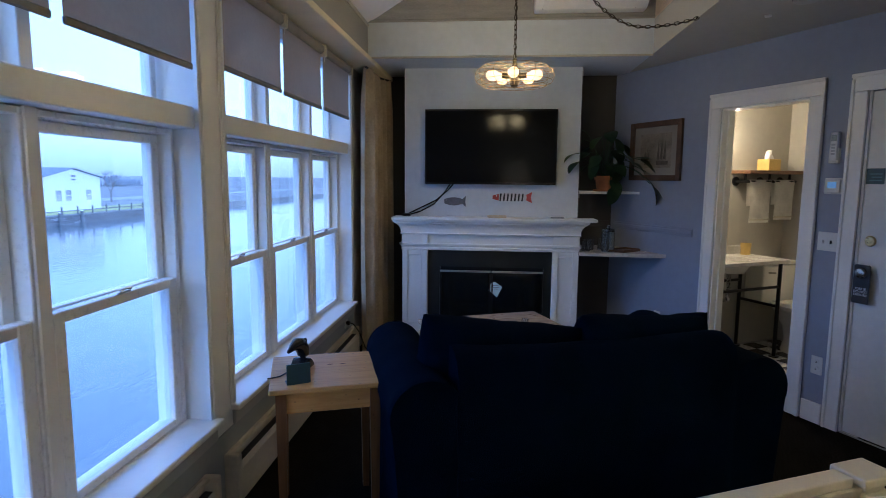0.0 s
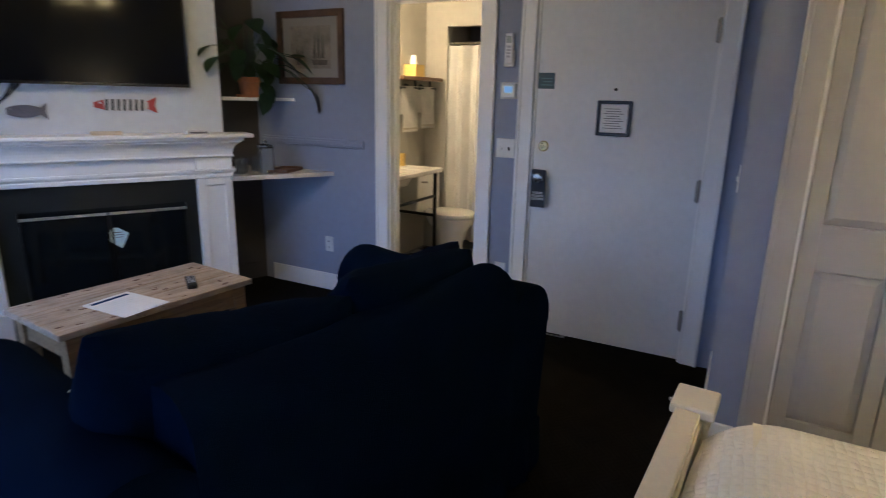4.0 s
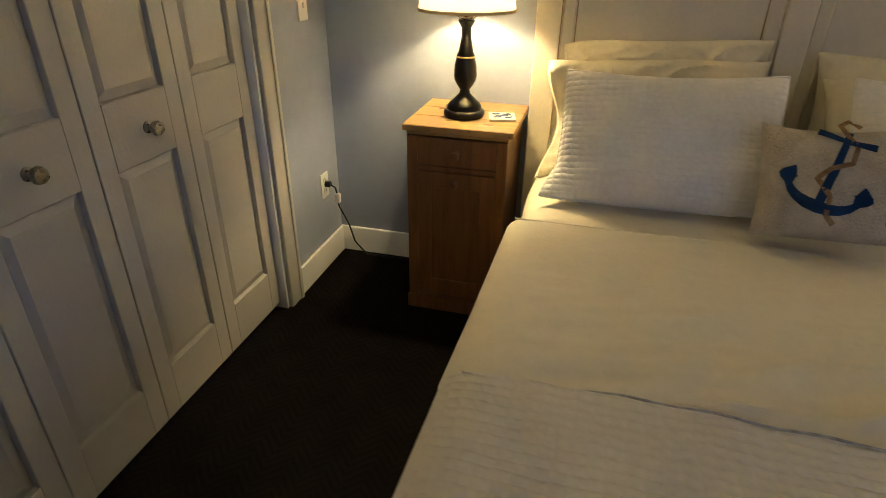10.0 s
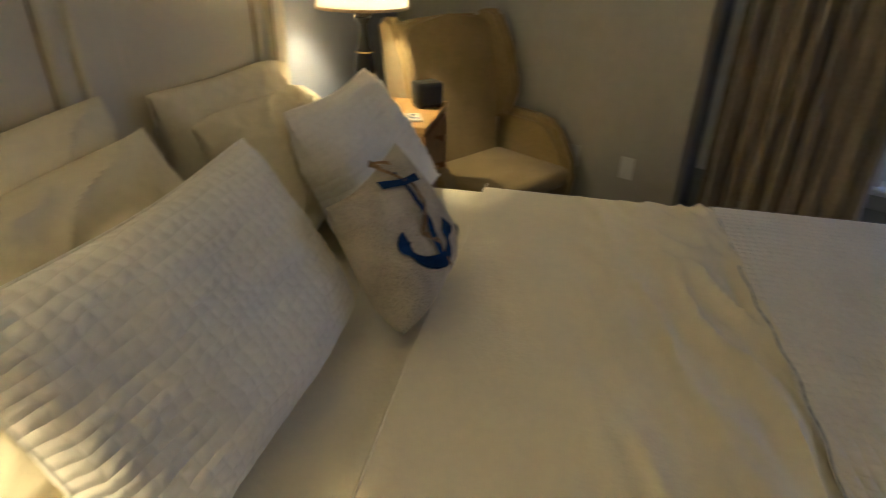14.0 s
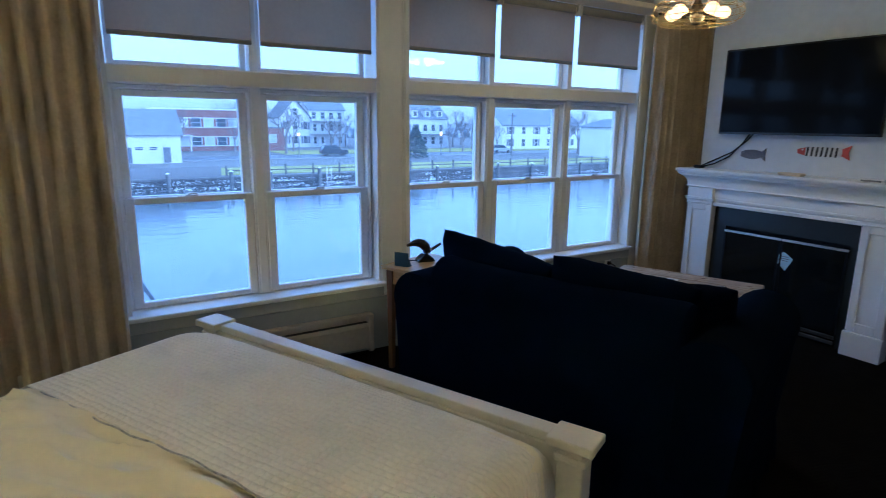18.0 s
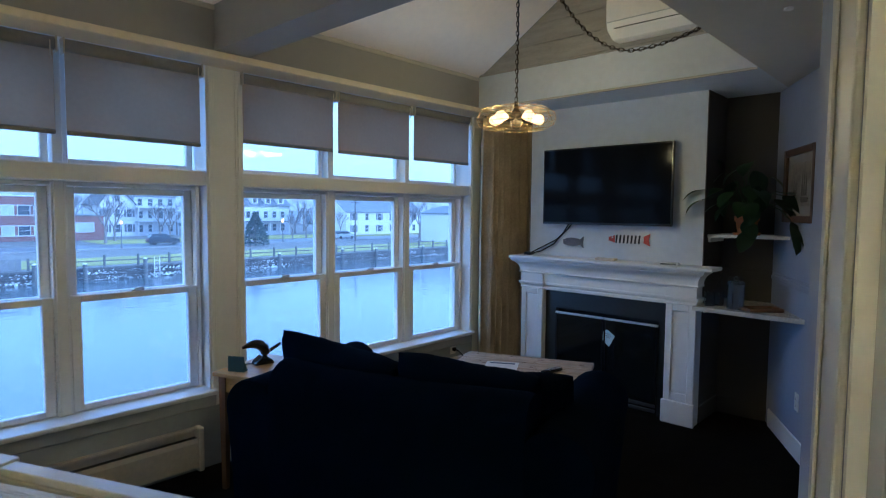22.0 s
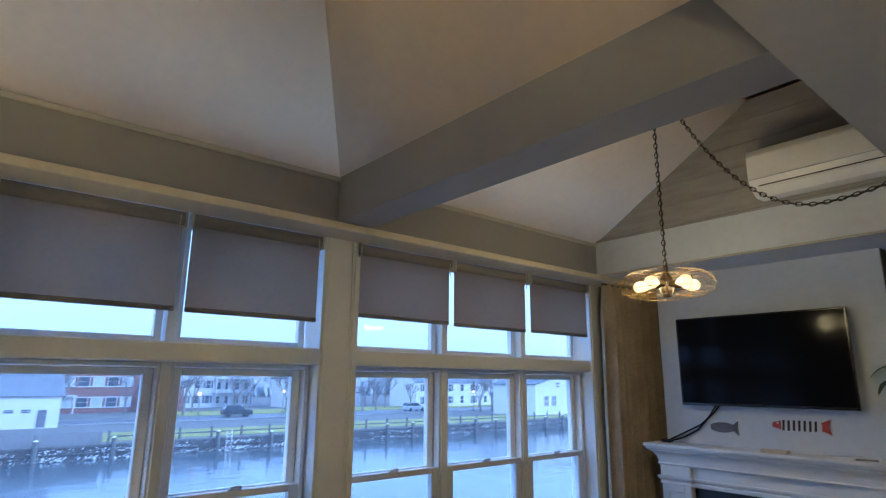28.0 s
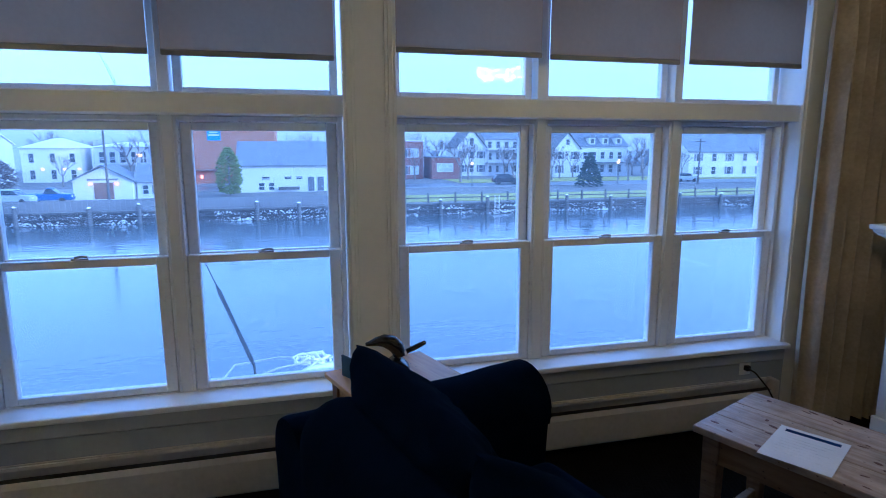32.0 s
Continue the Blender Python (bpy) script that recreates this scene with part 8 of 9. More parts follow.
# small white gabled shack with red lamps
sh = house("boat_shack", -76, -22.8, -16.6, GZ, -1.75, -0.1, 5, "small white gabled waterside shack with red lamps", roof=SHING, ridge_along="v")
part("door", boxes((0.01, 0.08, -0.95, 1.1, 0.1, 2.0)), mat("brown_shack_door", (0.16, 0.09, 0.07), 0.7, vary=0.2), sh, "brown double door")
for y in (-1.25, 1.45):
    part("wall_lamp", boxes((0.02, 0.25, y - 0.14, y + 0.14, 1.75, 1.98)), REDL, sh, "small red lamp")
part("gable_board", boxes((0.0, 0.06, -1.6, 1.6, 2.25, 2.45)), SHING, sh)
sx = house("shack_annex", -77, -16.4, -11.5, GZ, -1.9, 0.0, 5, "low white annex with dark windows beside the shack", roof=SHING)
for y in (-1.5, -0.5, 0.5, 1.5):
    far_window(sx, 0, y, 0.55, 0.6, 1.0)
# long white building with a wide grey roof
lw2 = house("long_shed", -84, -5.5, 11.5, GZ, -0.25, 2.8, 9, "long white clapboard building under a wide grey roof")
for y, w in ((-5.0, 1.0), (-2.1, 0.9), (-0.6, 0.8), (3.6, 0.9), (5.2, 0.9)):
    far_window(lw2, 0, y, 1.75, w, 0.35)
for y in (-5.6, -4.3):
    far_window(lw2, 0, y, 0.35, 0.7, 0.9)
for y in (1.0, 2.3, 6.8):
    part("door", boxes((0.0, 0.08, y - 0.42, y + 0.42, 0.1, 2.05)), SHUT, lw2, "dark door")
part("bench", boxes((0.4, 0.9, -3.4, -0.6, 0.35, 0.75)), PILE, lw2)
for y in (-3.5, 1.5):
    part("roof_lamp", boxes((-1.6, -1.4, y - 0.1, y + 0.1, 4.6, 4.85)), far_mat("white_pile_cap", (0.78, 0.78, 0.78)), lw2)
# tall orange brick block with a blue sign
ob_ = thing("brick_block", WF @ pose(-110, -8.5, GZ), "tall plain orange brick building with a blue sign", "building")
part("wall", boxes((-18, 0, -7.3, 7.1, 0, 9.75)), ORANGE, ob_)
part("roof", boxes((-18.1, 0.1, -7.4, 7.2, 9.75, 9.95)), SHINGD, ob_)
part("sign", boxes((0.0, 0.15, -4.1, -1.9, 7.4, 9.3)), mat("blue_sign_paint", (0.03, 0.20, 0.55), 0.5, vary=0.05), ob_, "blue sign board")
part("sign_band", boxes((0.15, 0.18, -3.9, -2.1, 8.2, 8.45), (0.15, 0.18, -3.7, -2.3, 8.7, 8.9)), CLAP, ob_, "pale sign bars")
part("canopy", boxes((0, 1.2, -7.3, -2.5, 2.2, 2.45)), mat("brown_shack_door", (0.16, 0.09, 0.07)), ob_)
for y in (-6.5, -5.2):
    part("wall_lamp", boxes((1.2, 1.4, y - 0.2, y + 0.2, 0.9, 1.5)), REDL, ob_, "small red lamp")
part("wall_lamp", boxes((0, 0.3, -6.9, -6.5, 3.1, 3.6)), LAMPG, ob_, "lit wall lamp")
# red brick school-like block with white window bands
rb_ = thing("brick_house", WF @ pose(-116, 20, GZ), "two-storey red brick building with white window bands", "building")
part("wall", boxes((-12, 0, -8, 7, 0, 7.4)), REDB, rb_)
part("roof", boxes((-12.2, 0.2, -8.2, 7.2, 7.4, 7.65)), CLAP, rb_)
for z in (1.0, 4.4):
    part("window_band", boxes((0, 0.08, -6.8, 5.8, z - 0.15, z), (0, 0.08, -6.8, 5.8, z + 1.5, z + 1.65)), CLAP, rb_, "white window band")
    for i in range(6):
        far_window(rb_, 0, -5.8 + i * 2.2, z, 1.6, 1.5, LITW if i % 2 else WIN)
part("porch_roof", boxes((0, 2.4, -7.5, -2.5, 2.7, 2.95)), CLAP, rb_)
for y in (-7.2, -5.0, -2.8):
    part("porch_post", boxes((2.1, 2.3, y - 0.1, y + 0.1, 0, 2.7)), CLAP, rb_)
r2 = thing("brick_annex", WF @ pose(-114, 31.6, GZ), "low red brick building with a wide white window", "building")
part("wall", boxes((-8, 0, -3.2, 2.6, 0, 4.2)), REDB, r2)
part("roof", boxes((-8.1, 0.15, -3.3, 2.7, 4.2, 4.4)), SHINGD, r2)
far_window(r2, 0, -0.6, 1.5, 3.2, 1.5, LITW)
# white gabled houses
h1 = house("white_house", -126, 37, 43.5, GZ, 2.6, 6.3, 10, "three-storey white gabled house with dark shutters", roof=SHINGD, ridge_along="v")
for z in (0.9, 3.9):
    for y in (-2.2, 0.0, 2.2):
        far_window(h1, 0, y, z, 0.9, 1.5, shutters=y != 0)
far_window(h1, 0, 0, 7.0, 0.9, 1.3)
h1b = house("white_house", -127, 43.7, 52, GZ, 4.2, 6.6, 9, "white house with stacked porches and a grey roof", roof=SHING)
for z in (0.8, 3.6, 6.2):
    for y in (-3.0, -1.0, 1.0, 3.0):
        far_window(h1b, 0, y, z, 0.9, 1.4)
part("porch_deck", boxes((0, 1.8, -4, 4, 2.9, 3.1), (0, 1.8, -4, 4, 5.7, 5.9)), CLAP, h1b)
for y in (-3.9, -1.3, 1.3, 3.9):
    part("porch_post", boxes((1.6, 1.75, y - 0.08, y + 0.08, 0, 5.7)), CLAP, h1b)
chimney(h1, -5, 1.5, 8, 11.4)
chimney(h1b, -4, -2, 9.5, 11.6)
h2 = house("white_house", -116, 55.8, 61.5, GZ, 2.2, 5.4, 9, "white gabled house with a bay and dark shutters", roof=SHINGD, ridge_along="v")
for z in (0.9, 3.8):
    for y in (-1.8, 1.8):
        far_window(h2, 0, y, z, 0.9, 1.5, shutters=True)
far_window(h2, 0, 0, 6.8, 0.8, 1.1)
h2b = house("white_house", -117, 61.6, 73.5, GZ, 2.6, 5.6, 9, "wide white two-storey house with dormers and a porch", roof=SHING)
for y in (-4.2, -2.1, 0.0, 2.1, 4.2):
    far_window(h2b, 0, y, 3.8, 0.9, 1.4)
    far_window(h2b, 0, y, 0.9, 0.9, 1.5)
for y in (-2.6, 0.6, 3.8):
    d = part("dormer", boxes((-1.8, 0.0, y - 0.7, y + 0.7, 6.9, 8.3)), CLAP, h2b)
    part("dormer_roof", prism([(y - 0.9, 8.3), (y + 0.9, 8.3), (y, 9.0)], -2.4, 0.2, axis="x"), SHING, d)
    part("dormer_pane", boxes((0.0, 0.03, y - 0.4, y + 0.4, 7.1, 8.1)), WIN, d)
part("porch_roof", boxes((0, 2.2, -5, 5, 2.9, 3.1)), SHING, h2b)
for y in (-4.8, -2.4, 0.0, 2.4, 4.8):
    part("porch_post", boxes((1.95, 2.1, y - 0.08, y + 0.08, 0, 2.9)), CLAP, h2b)
chimney(h2b, -4.5, -5, 8.5, 10.6)
h3 = house("white_house", -105, 80.5, 104, GZ, 1.4, 4.9, 10, "long white two-storey building with a grey roof", roof=SHING)
for i in range(6):
    for z in (0.7, 3.4):
        far_window(h3, 0, -9.5 + i * 3.8, z, 1.0, 1.5, shutters=i % 2 == 0)
# white buildings behind the shack
h4 = house("white_house", -68, 77.5, 89.5, GZ, 1.2, 2.5, 10, "low white gabled house close to the canal bank", roof=SHING, ridge_along="v")
for y in (-3.2, -1.2, 3.2):
    far_window(h4, 0, y, 1.6, 1.1, 1.6)
far_window(h4, 0, 0, 4.7, 1.0, 0.8)
p1 = house("white_house", -121, -45.5, -35.8, GZ, 2.2, 4.0, 9, "white hip-roofed house with dark windows", roof=CLAP, hip=0.9)
for y in (-3.2, 0.2, 3.4):
    far_window(p1, 0, y, 3.6, 0.8, 1.6)
    far_window(p1, 0, y, 0.6, 0.8, 1.6)
for y in (-1.5, 2.0, 4.4):
    part("wall_lamp", boxes((0, 0.3, y - 0.2, y + 0.2, 2.2, 2.6)), LAMPG, p1, "lit wall lamp")
p2 = house("motel", -122, -34, -21, GZ, 2.4, 3.4, 9, "white two-storey building with a balcony front", roof=CLAP, hip=0.9)
part("balcony_deck", boxes((0, 2.0, -6.4, 6.4, 3.0, 3.25)), CLAP, p2)
for i in range(7):
    part("balcony_post", boxes((1.8, 2.0, -6.3 + i * 2.1, -6.1 + i * 2.1, 0, 6.2)), CLAP, p2)
    far_window(p2, 0, -5.2 + i * 1.75, 3.5, 0.9, 1.9)
part("balcony_rail", boxes((1.85, 1.95, -6.3, 6.3, 4.1, 4.25)), CLAP, p2)
part("wall_lamp", boxes((0, 0.4, 0.8, 1.6, 4.6, 5.1)), LAMPG, p2, "lit wall lamp")
p3 = house("white_house", -112, -60, -46.5, GZ, 2.8, 4.4, 9, "white building with arched windows by the car park", roof=CLAP)
for y in (-4, 0, 4):
    far_window(p3, 0, y, 3.2, 1.0, 1.9)
part("porch_roof", boxes((0, 2, -6, 6, 2.4, 2.6)), CLAP, p3)
part("wall_lamp", boxes((0, 0.4, 2, 2.5, 1.9, 2.4)), LAMPG, p3, "lit wall lamp")


# ---- lamps, cars, trees ----
def street_lamp(v, u):
    s = thing("street_lamp", WF @ pose(v, u, GZ), "dark lamp post with a lit warm globe", "street lamp", "lamp posts along the road")
    part("post", lathe([(0.14, 0), (0.14, 0.3), (0.07, 0.5), (0.05, 3.3), (0.1, 3.4)], 10), SHUT, s, smooth=True)
    part("globe", lathe([(0.10, 3.4), (0.19, 3.55), (0.2, 3.7), (0.12, 3.88), (0.01, 3.92)], 12), LAMPG, s, "lit globe", True)
    part("finial", lathe([(0.12, 3.88), (0.05, 3.98), (0.005, 4.1)], 8), SHUT, s)


for v, u in ((-87, 28.3), (-88, 54), (-86, 80), (-100, 47), (-101, 62)):
    street_lamp(v, u)
for u, h in ((-17.5, 9.0), (66.5, 7.5)):
    up = thing("utility_pole", WF @ pose(-70 if u < 0 else -84, u, GZ), "tall dark wooden utility pole", "pole")
    part("shaft", lathe([(0.16, 0), (0.10, h)], 8), PILE, up)
    part("crossarm", boxes((-0.06, 0.06, -0.9, 0.9, h - 0.6, h - 0.45)), PILE, up)


def car(v, u, turn, paint, label, tall=1.0, pickup=False):
    c = thing("car", WF @ pose(v, u, GZ, 0, 0, turn), label, "car", "cars parked behind the bank")
    L, W = 2.3, 0.9
    bm = prism([(-L, 0.35), (L, 0.35), (L, 0.8), (L - 0.1, 0.95), (1.1, 1.02), (-L + 0.1, 1.05), (-L, 0.9)], -W, W, axis="y")
    bmesh.ops.bevel(bm, geom=bm.edges[:], offset=0.08, segments=2, affect="EDGES")
    body = part("body", bm, paint, c, smooth=True)
    back = -0.4 if pickup else -L + 0.2
    bm = prism([(1.15, 1.0), (0.45, 1.5 + 0.18 * (tall - 1) * 4), (back + 0.35, 1.53 + 0.18 * (tall - 1) * 4), (back, 1.02)], -W + 0.08, W - 0.08, axis="y")
    bmesh.ops.bevel(bm, geom=bm.edges[:], offset=0.05, segments=2, affect="EDGES")
    part("cabin", bm, WIN, c, "dark glass cabin", True)
    part("cabin_roof", boxes((back + 0.35, 0.45, -W + 0.1, W - 0.1, 1.5 + 0.72 * (tall - 1), 1.58 + 0.72 * (tall - 1)), bevel=0.03), paint, c)
    for x in (-1.4, 1.4):
        for s in (-1, 1):
            w = part("wheel", lathe([(0.02, -0.11), (0.30, -0.11), (0.34, -0.07), (0.34, 0.07), (0.30, 0.11), (0.02, 0.11)], 16), mat("tyre_rubber", (0.02, 0.02, 0.02), 0.8), c, smooth=True)
            w.matrix_local = pose(x, s * (W - 0.1), 0.34, 90, 0, 0)
            part("rim", lathe([(0.2, 0.112 * s), (0.17, 0.125 * s)], 12), ALU, w)
    for s in (-1, 1):
        part("headlight", boxes((L - 0.04, L + 0.01, s * 0.62 - 0.16, s * 0.62 + 0.16, 0.66, 0.8)), LITW, c)
        part("tail_light", boxes((-L - 0.01, -L + 0.04, s * 0.7 - 0.1, s * 0.7 + 0.1, 0.7, 0.9)), mat("red_lens", (0.35, 0.02, 0.02), 0.3), c)


car(-94, 36.5, 84, mat("dark_car_paint", (0.025, 0.03, 0.04), 0.25, vary=0.05), "dark sport utility vehicle parked on the road", 1.15)
car(-72, -27.3, 82, mat("silver_car_paint", (0.35, 0.38, 0.40), 0.25, vary=0.05), "silver car parked behind the quay fence")
car(-73, -24.2, 95, mat("blue_car_paint", (0.03, 0.09, 0.26), 0.25, vary=0.05), "blue pickup truck parked beside the shack", 1.1, True)
car(-92, 70, 90, mat("silver_car_paint", (0.35, 0.38, 0.40)), "silver car on the far road")

BARK = far_mat("grey_bark", (0.17, 0.15, 0.14), scale=2)
TWIG = far_mat("brown_grey_twig", (0.11, 0.10, 0.10), scale=2)


def bare_tree(name, at, h, seed, label):
    t = thing(name, at, label, "tree", "bare winter trees")
    r = random.Random(seed)
    tb, limb, twig = bmesh.new(), bmesh.new(), bmesh.new()

    def grow(p, d, length, rad, depth):
        q = p + d * length
        mid = (p + q) / 2 + Vector((r.uniform(-1, 1), r.uniform(-1, 1), 0)) * length * 0.06
        tube([tuple(p), tuple(mid), tuple(q)], [rad, rad * 0.85, rad * 0.7], 5 if depth < 2 else 3, limb if depth < 3 else twig)
        if depth >= 5:
            return
        for k in range(3 if depth else 4):
            n = Vector((r.uniform(-1, 1), r.uniform(-1, 1), r.uniform(0.1, 0.9))).normalized()
            grow(p.lerp(q, r.uniform(0.65, 1.0)), (d * 0.75 + n * 0.75).normalized(), length * r.uniform(0.55, 0.8), rad * 0.58, depth + 1)
    part("trunk", tube([(0, 0, -0.1), (0.05, 0, h * 0.12), (0, 0.05, h * 0.26)], [h * 0.028, h * 0.02, h * 0.018], 8, tb), BARK, t, smooth=True)
    for k in range(3):
        a = 2 * math.pi * k / 3 + r.random()
        grow(Vector((0, 0.05, h * 0.25)), Vector((math.cos(a) * 0.5, math.sin(a) * 0.5, 0.9)).normalized(), h * 0.24, h * 0.014, 1)
    part("limb", limb, BARK, t)
    part("crown", twig, TWIG, t, "fine bare twigs")
    return t


t1 = bare_tree("bare_tree", WF @ pose(-101, 30.5, GZ), 10.5, 3, "bare winter tree with many fine twigs")
t2 = bare_tree("bare_tree", WF @ pose(-103, 49, GZ), 8.5, 8, "spreading bare winter tree before the white houses")
for i, (v, u, s, z) in enumerate(((-135, 4, 1.15, 40), (-136, -1, 1.0, 100), (-110, 24, 0.8, 200), (-134, 55, 1.2, 20), (-140, 77, 1.25, 70), (-128, 78, 0.9, 160), (-110, 44, 0.7, 250), (-96, 61, 0.75, 310), (-140, 30, 1.2, 15), (-150, -30, 1.1, 60), (-145, -50, 1.2, 120), (-118, 108, 1.1, 45), (-98, 13, 0.75, 75), (-138, 14, 1.25, 190), (-106, 73, 0.8, 5), (-134, 24, 1.1, 33), (-133, 34, 1.0, 88), (-138, 62, 1.15, 144), (-136, 69, 1.05, 12), (-120, 77, 1.0, 222), (-130, 86, 1.1, 301), (-134, 95, 1.2, 54), (-135, -20, 1.1, 99), (-138, -38, 1.25, 7), (-108, 34, 0.85, 131), (-109, 53.5, 0.85, 77), (-132, -26, 1.0, 66), (-82, 78, 0.95, 210), (-84, 83, 1.0, 40), (-86, 88, 0.9, 95), (-82, 112, 0.8, 180), (-78, 126, 0.85, 17), (-104, 40, 0.8, 166), (-112, 58, 0.85, 240), (-99, 66, 0.7, 128), (-101, 76, 0.8, 300), (-97, 92, 0.7, 61), (-99, 104, 0.75, 201), (-112, 15, 0.9, 27), (-90, -14, 0.65, 144), (-118, -27, 1.0, 80), (-106, -34, 0.75, 310))):
    copy_thing((t1, t2)[i % 2], WF @ pose(v, u, GZ, 0, 0, z) @ Matrix.Scale(s, 4))

FIR = far_mat("blue_green_needles", (0.03, 0.06, 0.055), scale=3, vary=0.4)
YEW = far_mat("yellow_green_foliage", (0.13, 0.17, 0.035), scale=3, vary=0.35)


def leafy(name, at, label, material, profile, seed, count, size):
    """A shrub or conifer: trunk and many small sprays inside a ragged outline."""
    t = thing(name, at, label, "tree")
    r = random.Random(seed)
    h = profile[-1][1]
    part("trunk", lathe([(0.14, -0.1), (0.05, h * 0.85)], 7), BARK, t)
    bm = bmesh.new()
    for i in range(count):
        z = r.uniform(profile[0][1], h)
        for (ra, za), (rb, zb) in zip(profile, profile[1:]):
            if za <= z <= zb:
                rad = ra + (rb - ra) * (z - za) / (zb - za)
        a = r.uniform(0, 6.283)
        d = rad * (0.45 + 0.65 * r.random() ** 0.5)
        p = Vector((math.cos(a) * d, math.sin(a) * d, z))
        out = Vector((math.cos(a), math.sin(a), r.uniform(-0.3, 0.6))).normalized() * size * r.uniform(0.6, 1.4)
        side = out.cross(Vector((0, 0, 1))).normalized() * size * 0.5
        up = Vector((0, 0, size * 0.35))
        vs = [bm.verts.new(p + w) for w in (-side, out, side, up, -up)]
        bm.faces.new((vs[0], vs[1], vs[3])), bm.faces.new((vs[1], vs[2], vs[3])), bm.faces.new((vs[1], vs[0], vs[4])), bm.faces.new((vs[2], vs[1], vs[4]))
    part("crown", bm, material, t, "ragged dense sprays")
    return t


leafy("conifer", WF @ pose(-82, 45.6, GZ), "dense blue-green conifer on the winter lawn", FIR, [(1.9, 0.2), (1.7, 1.2), (1.1, 2.8), (0.5, 4.2), (0.05, 5.2)], 2, 900, 0.34)
leafy("evergreen_tree", WF @ pose(-79, -6.2, GZ), "yellow-green evergreen beside the long shed", YEW, [(1.0, 0.3), (1.4, 2.0), (1.35, 3.6), (0.8, 5.0), (0.1, 6.0)], 4, 900, 0.32)
leafy("evergreen_shrub", WF @ pose(-92, 100, GZ), "dark rounded evergreen before the long house", FIR, [(1.5, 0.2), (2.0, 1.5), (1.2, 3.0), (0.1, 4.0)], 6, 500, 0.4)
leafy("hedge_shrub", WF @ pose(-100, -41, GZ), "purple-brown leafless shrub before the white house", TWIG, [(2.0, 0.2), (2.8, 1.5), (2.0, 3.5), (0.1, 4.6)], 7, 700, 0.4)
# far woods on the skyline, distance haze mixed into their pale colour
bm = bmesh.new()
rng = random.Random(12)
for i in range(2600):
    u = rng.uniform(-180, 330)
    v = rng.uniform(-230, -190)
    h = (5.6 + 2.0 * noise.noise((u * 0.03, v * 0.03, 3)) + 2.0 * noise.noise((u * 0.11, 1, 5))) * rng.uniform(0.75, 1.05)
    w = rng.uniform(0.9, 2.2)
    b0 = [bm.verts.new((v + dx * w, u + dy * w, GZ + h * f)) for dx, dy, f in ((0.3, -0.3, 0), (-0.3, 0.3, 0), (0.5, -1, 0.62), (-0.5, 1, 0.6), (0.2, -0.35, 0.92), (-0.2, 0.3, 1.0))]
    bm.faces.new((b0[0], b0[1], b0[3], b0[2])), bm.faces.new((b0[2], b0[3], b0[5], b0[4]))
woods = built("backdrop_woods", bm, far_mat("haze_tinted_wood", (0.30, 0.33, 0.37), scale=0.05), WF, "line of leafless woods in haze-paled grey")

# ---- boat rigging close to the window ----
RIGM = mat("dark_wire_rigging", (0.05, 0.055, 0.06), 0.4, 0.7)
HULLW = mat("white_hull_paint", (0.74, 0.75, 0.76), 0.35, vary=0.05, scale=0.6)
boat = thing("moored_boat", WF @ pose(0, 0, 0), "white moored boat with wire rigging below the windows", "boat")
s0, s1, s2 = Vector((-9.05, 1.21, -1.2)), Vector((-9.85, 0.71, -0.29)), Vector((-12.0, -1.0, 2.9))
d = (s2 - s1).normalized()
part("stay_wire", tube([tuple(s1), tuple(s2), tuple(s2 + d * 6)], 0.0045, 6), RIGM, boat, "dark wire stay")
part("turnbuckle", tube([tuple(s0), tuple(s0.lerp(s1, 0.08)), tuple(s0.lerp(s1, 0.5)), tuple(s0.lerp(s1, 0.92)), tuple(s1)], [0.018, 0.03, 0.026, 0.03, 0.016], 8), RIGM, boat, "thick turnbuckle", True)
part("halyard", tube([tuple(s0.lerp(s1, 0.45) + Vector((0.05, 0.03, 0))), tuple(s2 + Vector((0.1, 0.05, 0)))], 0.0035, 5), RIGM, boat)
hull = bmesh.new()
rings = []
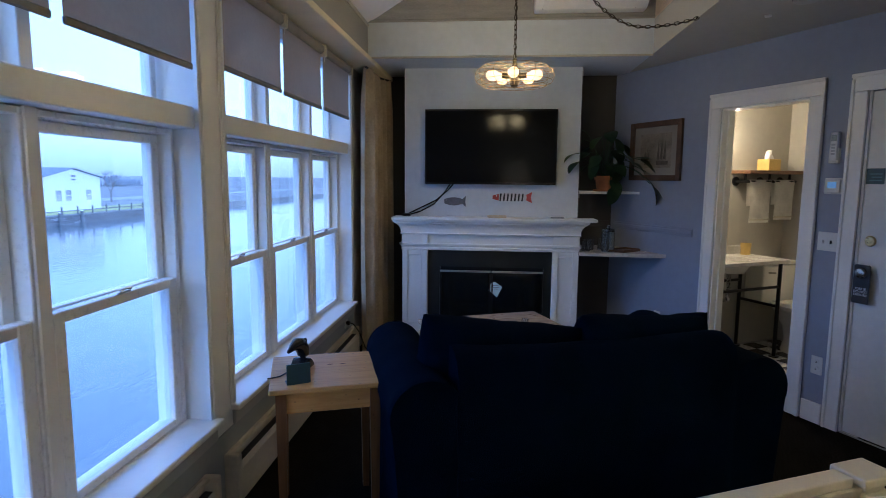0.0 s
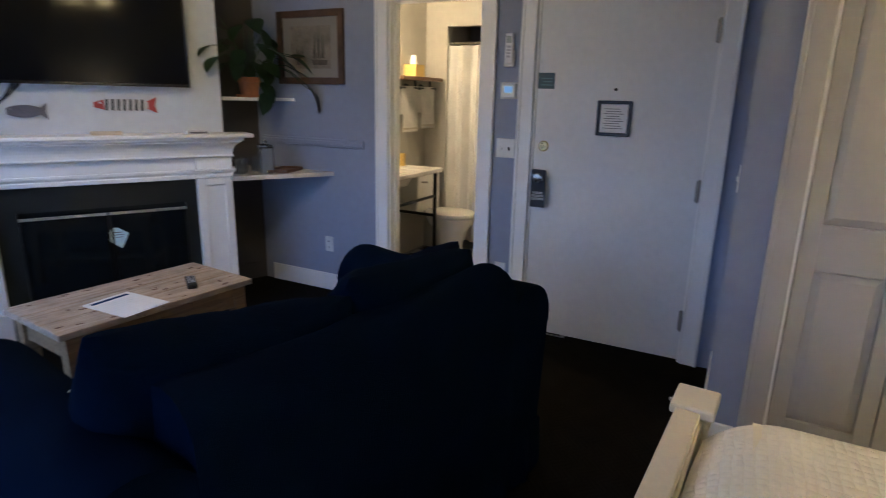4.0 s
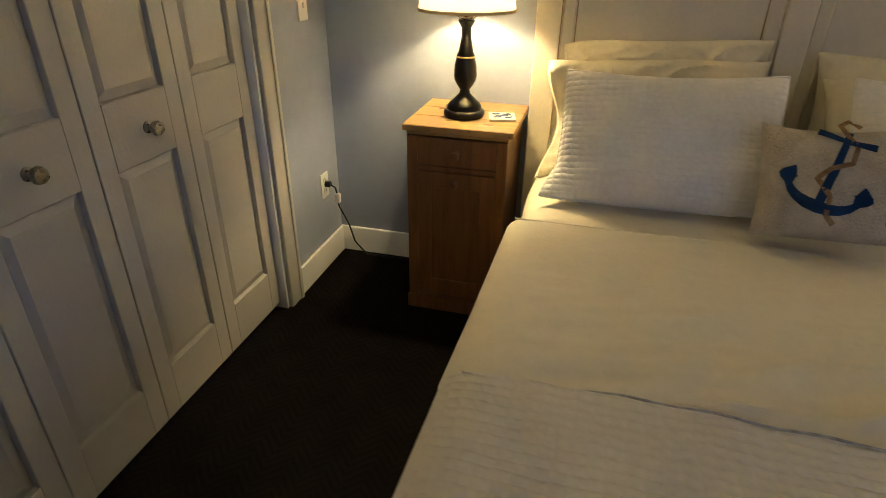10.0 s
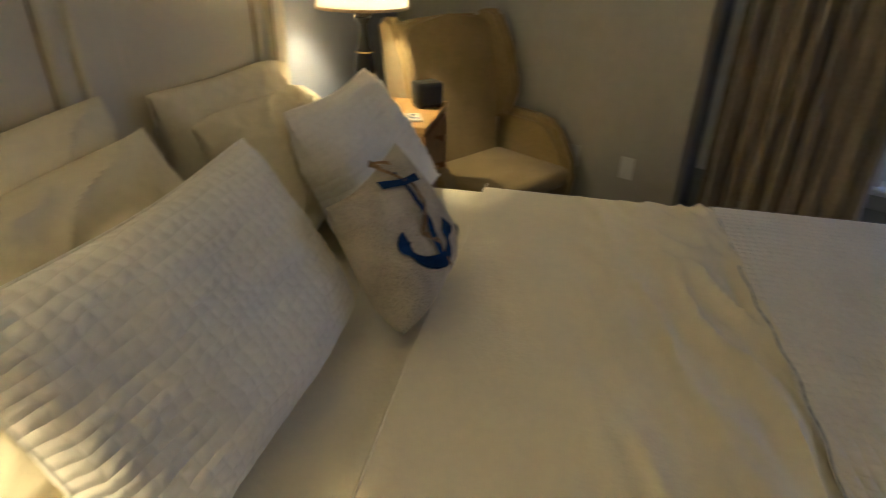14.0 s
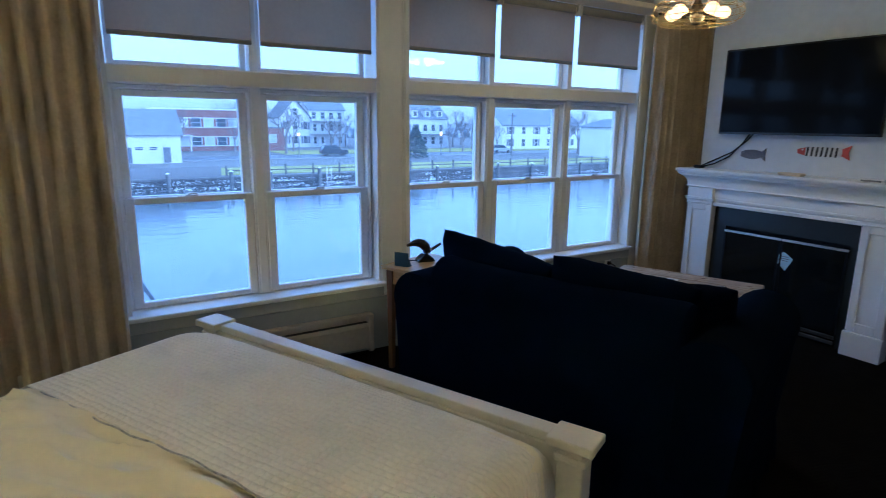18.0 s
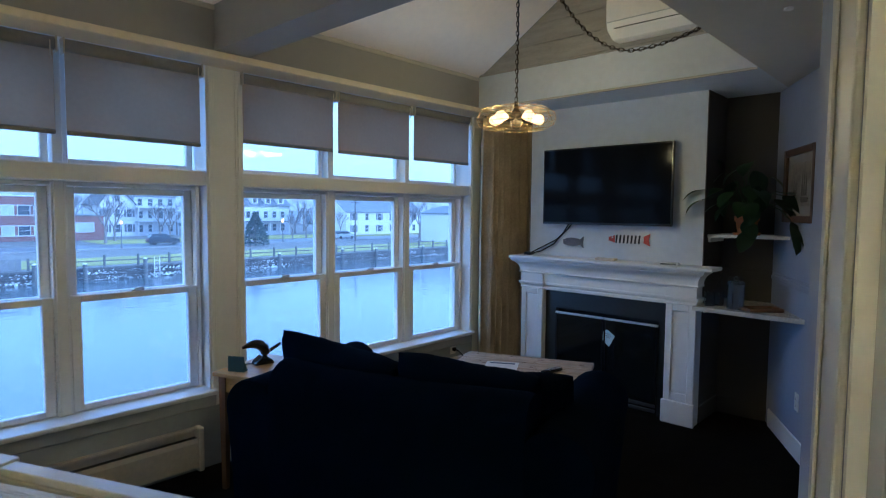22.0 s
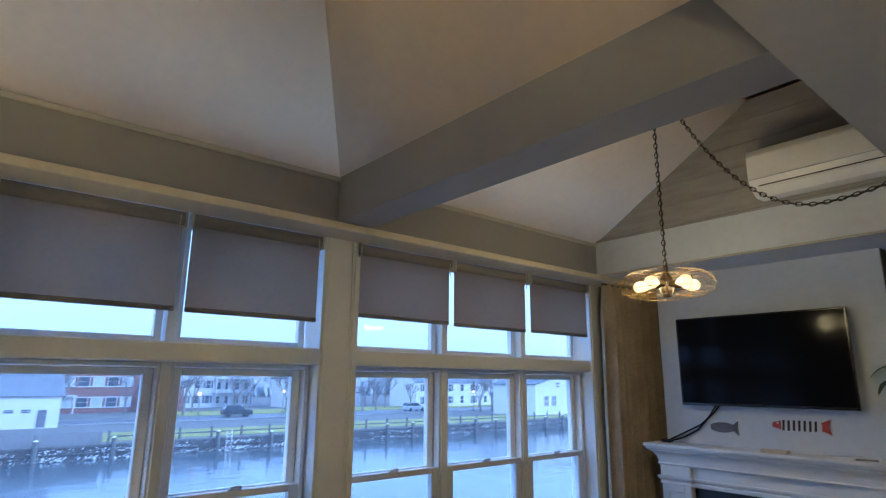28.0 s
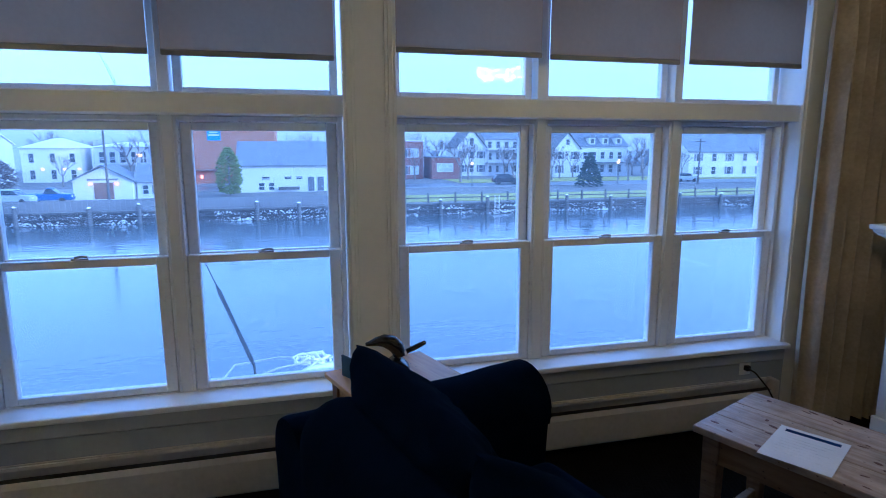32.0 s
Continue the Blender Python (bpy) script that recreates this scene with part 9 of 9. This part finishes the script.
for k in range(9):
    f = k / 8
    u = 2.2 - f * 9.0
    half = 1.3 * min(1.0, 0.10 + 1.7 * f) if f < 0.7 else 1.3 * (1 - 0.5 * (f - 0.7))
    c = -9.2 - 0.25 * (u - 2.2) * -1
    top = -2.1 - 0.3 * math.sin(f * 3.0)
    rings.append([hull.verts.new(p) for p in ((c - half, u, top), (c - half * 0.92, u, -3.6), (c - half * 0.4, u + 0.1, WZ - 0.35), (c + half * 0.4, u + 0.1, WZ - 0.35), (c + half * 0.92, u, -3.6), (c + half, u, top))])
for a, b in zip(rings, rings[1:]):
    for i in range(6):
        hull.faces.new((a[i], a[(i + 1) % 6], b[(i + 1) % 6], b[i]))
hull.faces.new(rings[0][::-1]), hull.faces.new(rings[-1])
part("hull", hull, HULLW, boat, "white hull", True)
part("bowsprit", tube([(-9.2, 1.0, -1.9), (-9.3, 1.94, -1.42), (-9.42, 3.0, -1.36)], [0.09, 0.07, 0.05], 10), HULLW, boat, smooth=True)
part("pulpit_rail", tube([(-9.0, 0.6, -2.0), (-9.03, 1.0, -1.42), (-9.2, 1.5, -1.32), (-9.42, 2.3, -1.30), (-9.62, 1.5, -1.32), (-9.75, 0.9, -1.42), (-9.8, 0.4, -2.0)], 0.016, 8), ALU, boat, smooth=True)
part("chainplate", tube([tuple(s0), (-9.0, 1.23, -1.9)], 0.016, 6), RIGM, boat)
ropem = mat("white_mooring_rope", (0.72, 0.71, 0.67), 0.9, vary=0.15, scale=30)
rng = random.Random(3)
coil = []
for i in range(90):
    a = i * 0.52
    coil.append((-9.42 + 0.11 * math.cos(a) + 0.04 * rng.uniform(-1, 1), 1.94 + 0.24 * math.cos(a * 0.37) * math.sin(a) + 0.05 * rng.uniform(-1, 1), -1.31 + 0.05 * math.sin(a * 1.7) + 0.03 * rng.uniform(-1, 1)))
part("rope_bundle", tube(coil, 0.018, 6), ropem, boat, "knotted white rope", True)
part("mooring_line", tube([(-9.45, 2.1, -1.34), (-9.0, 2.6, -1.75), (-8.2, 3.2, -2.4)], 0.016, 6), ropem, boat)
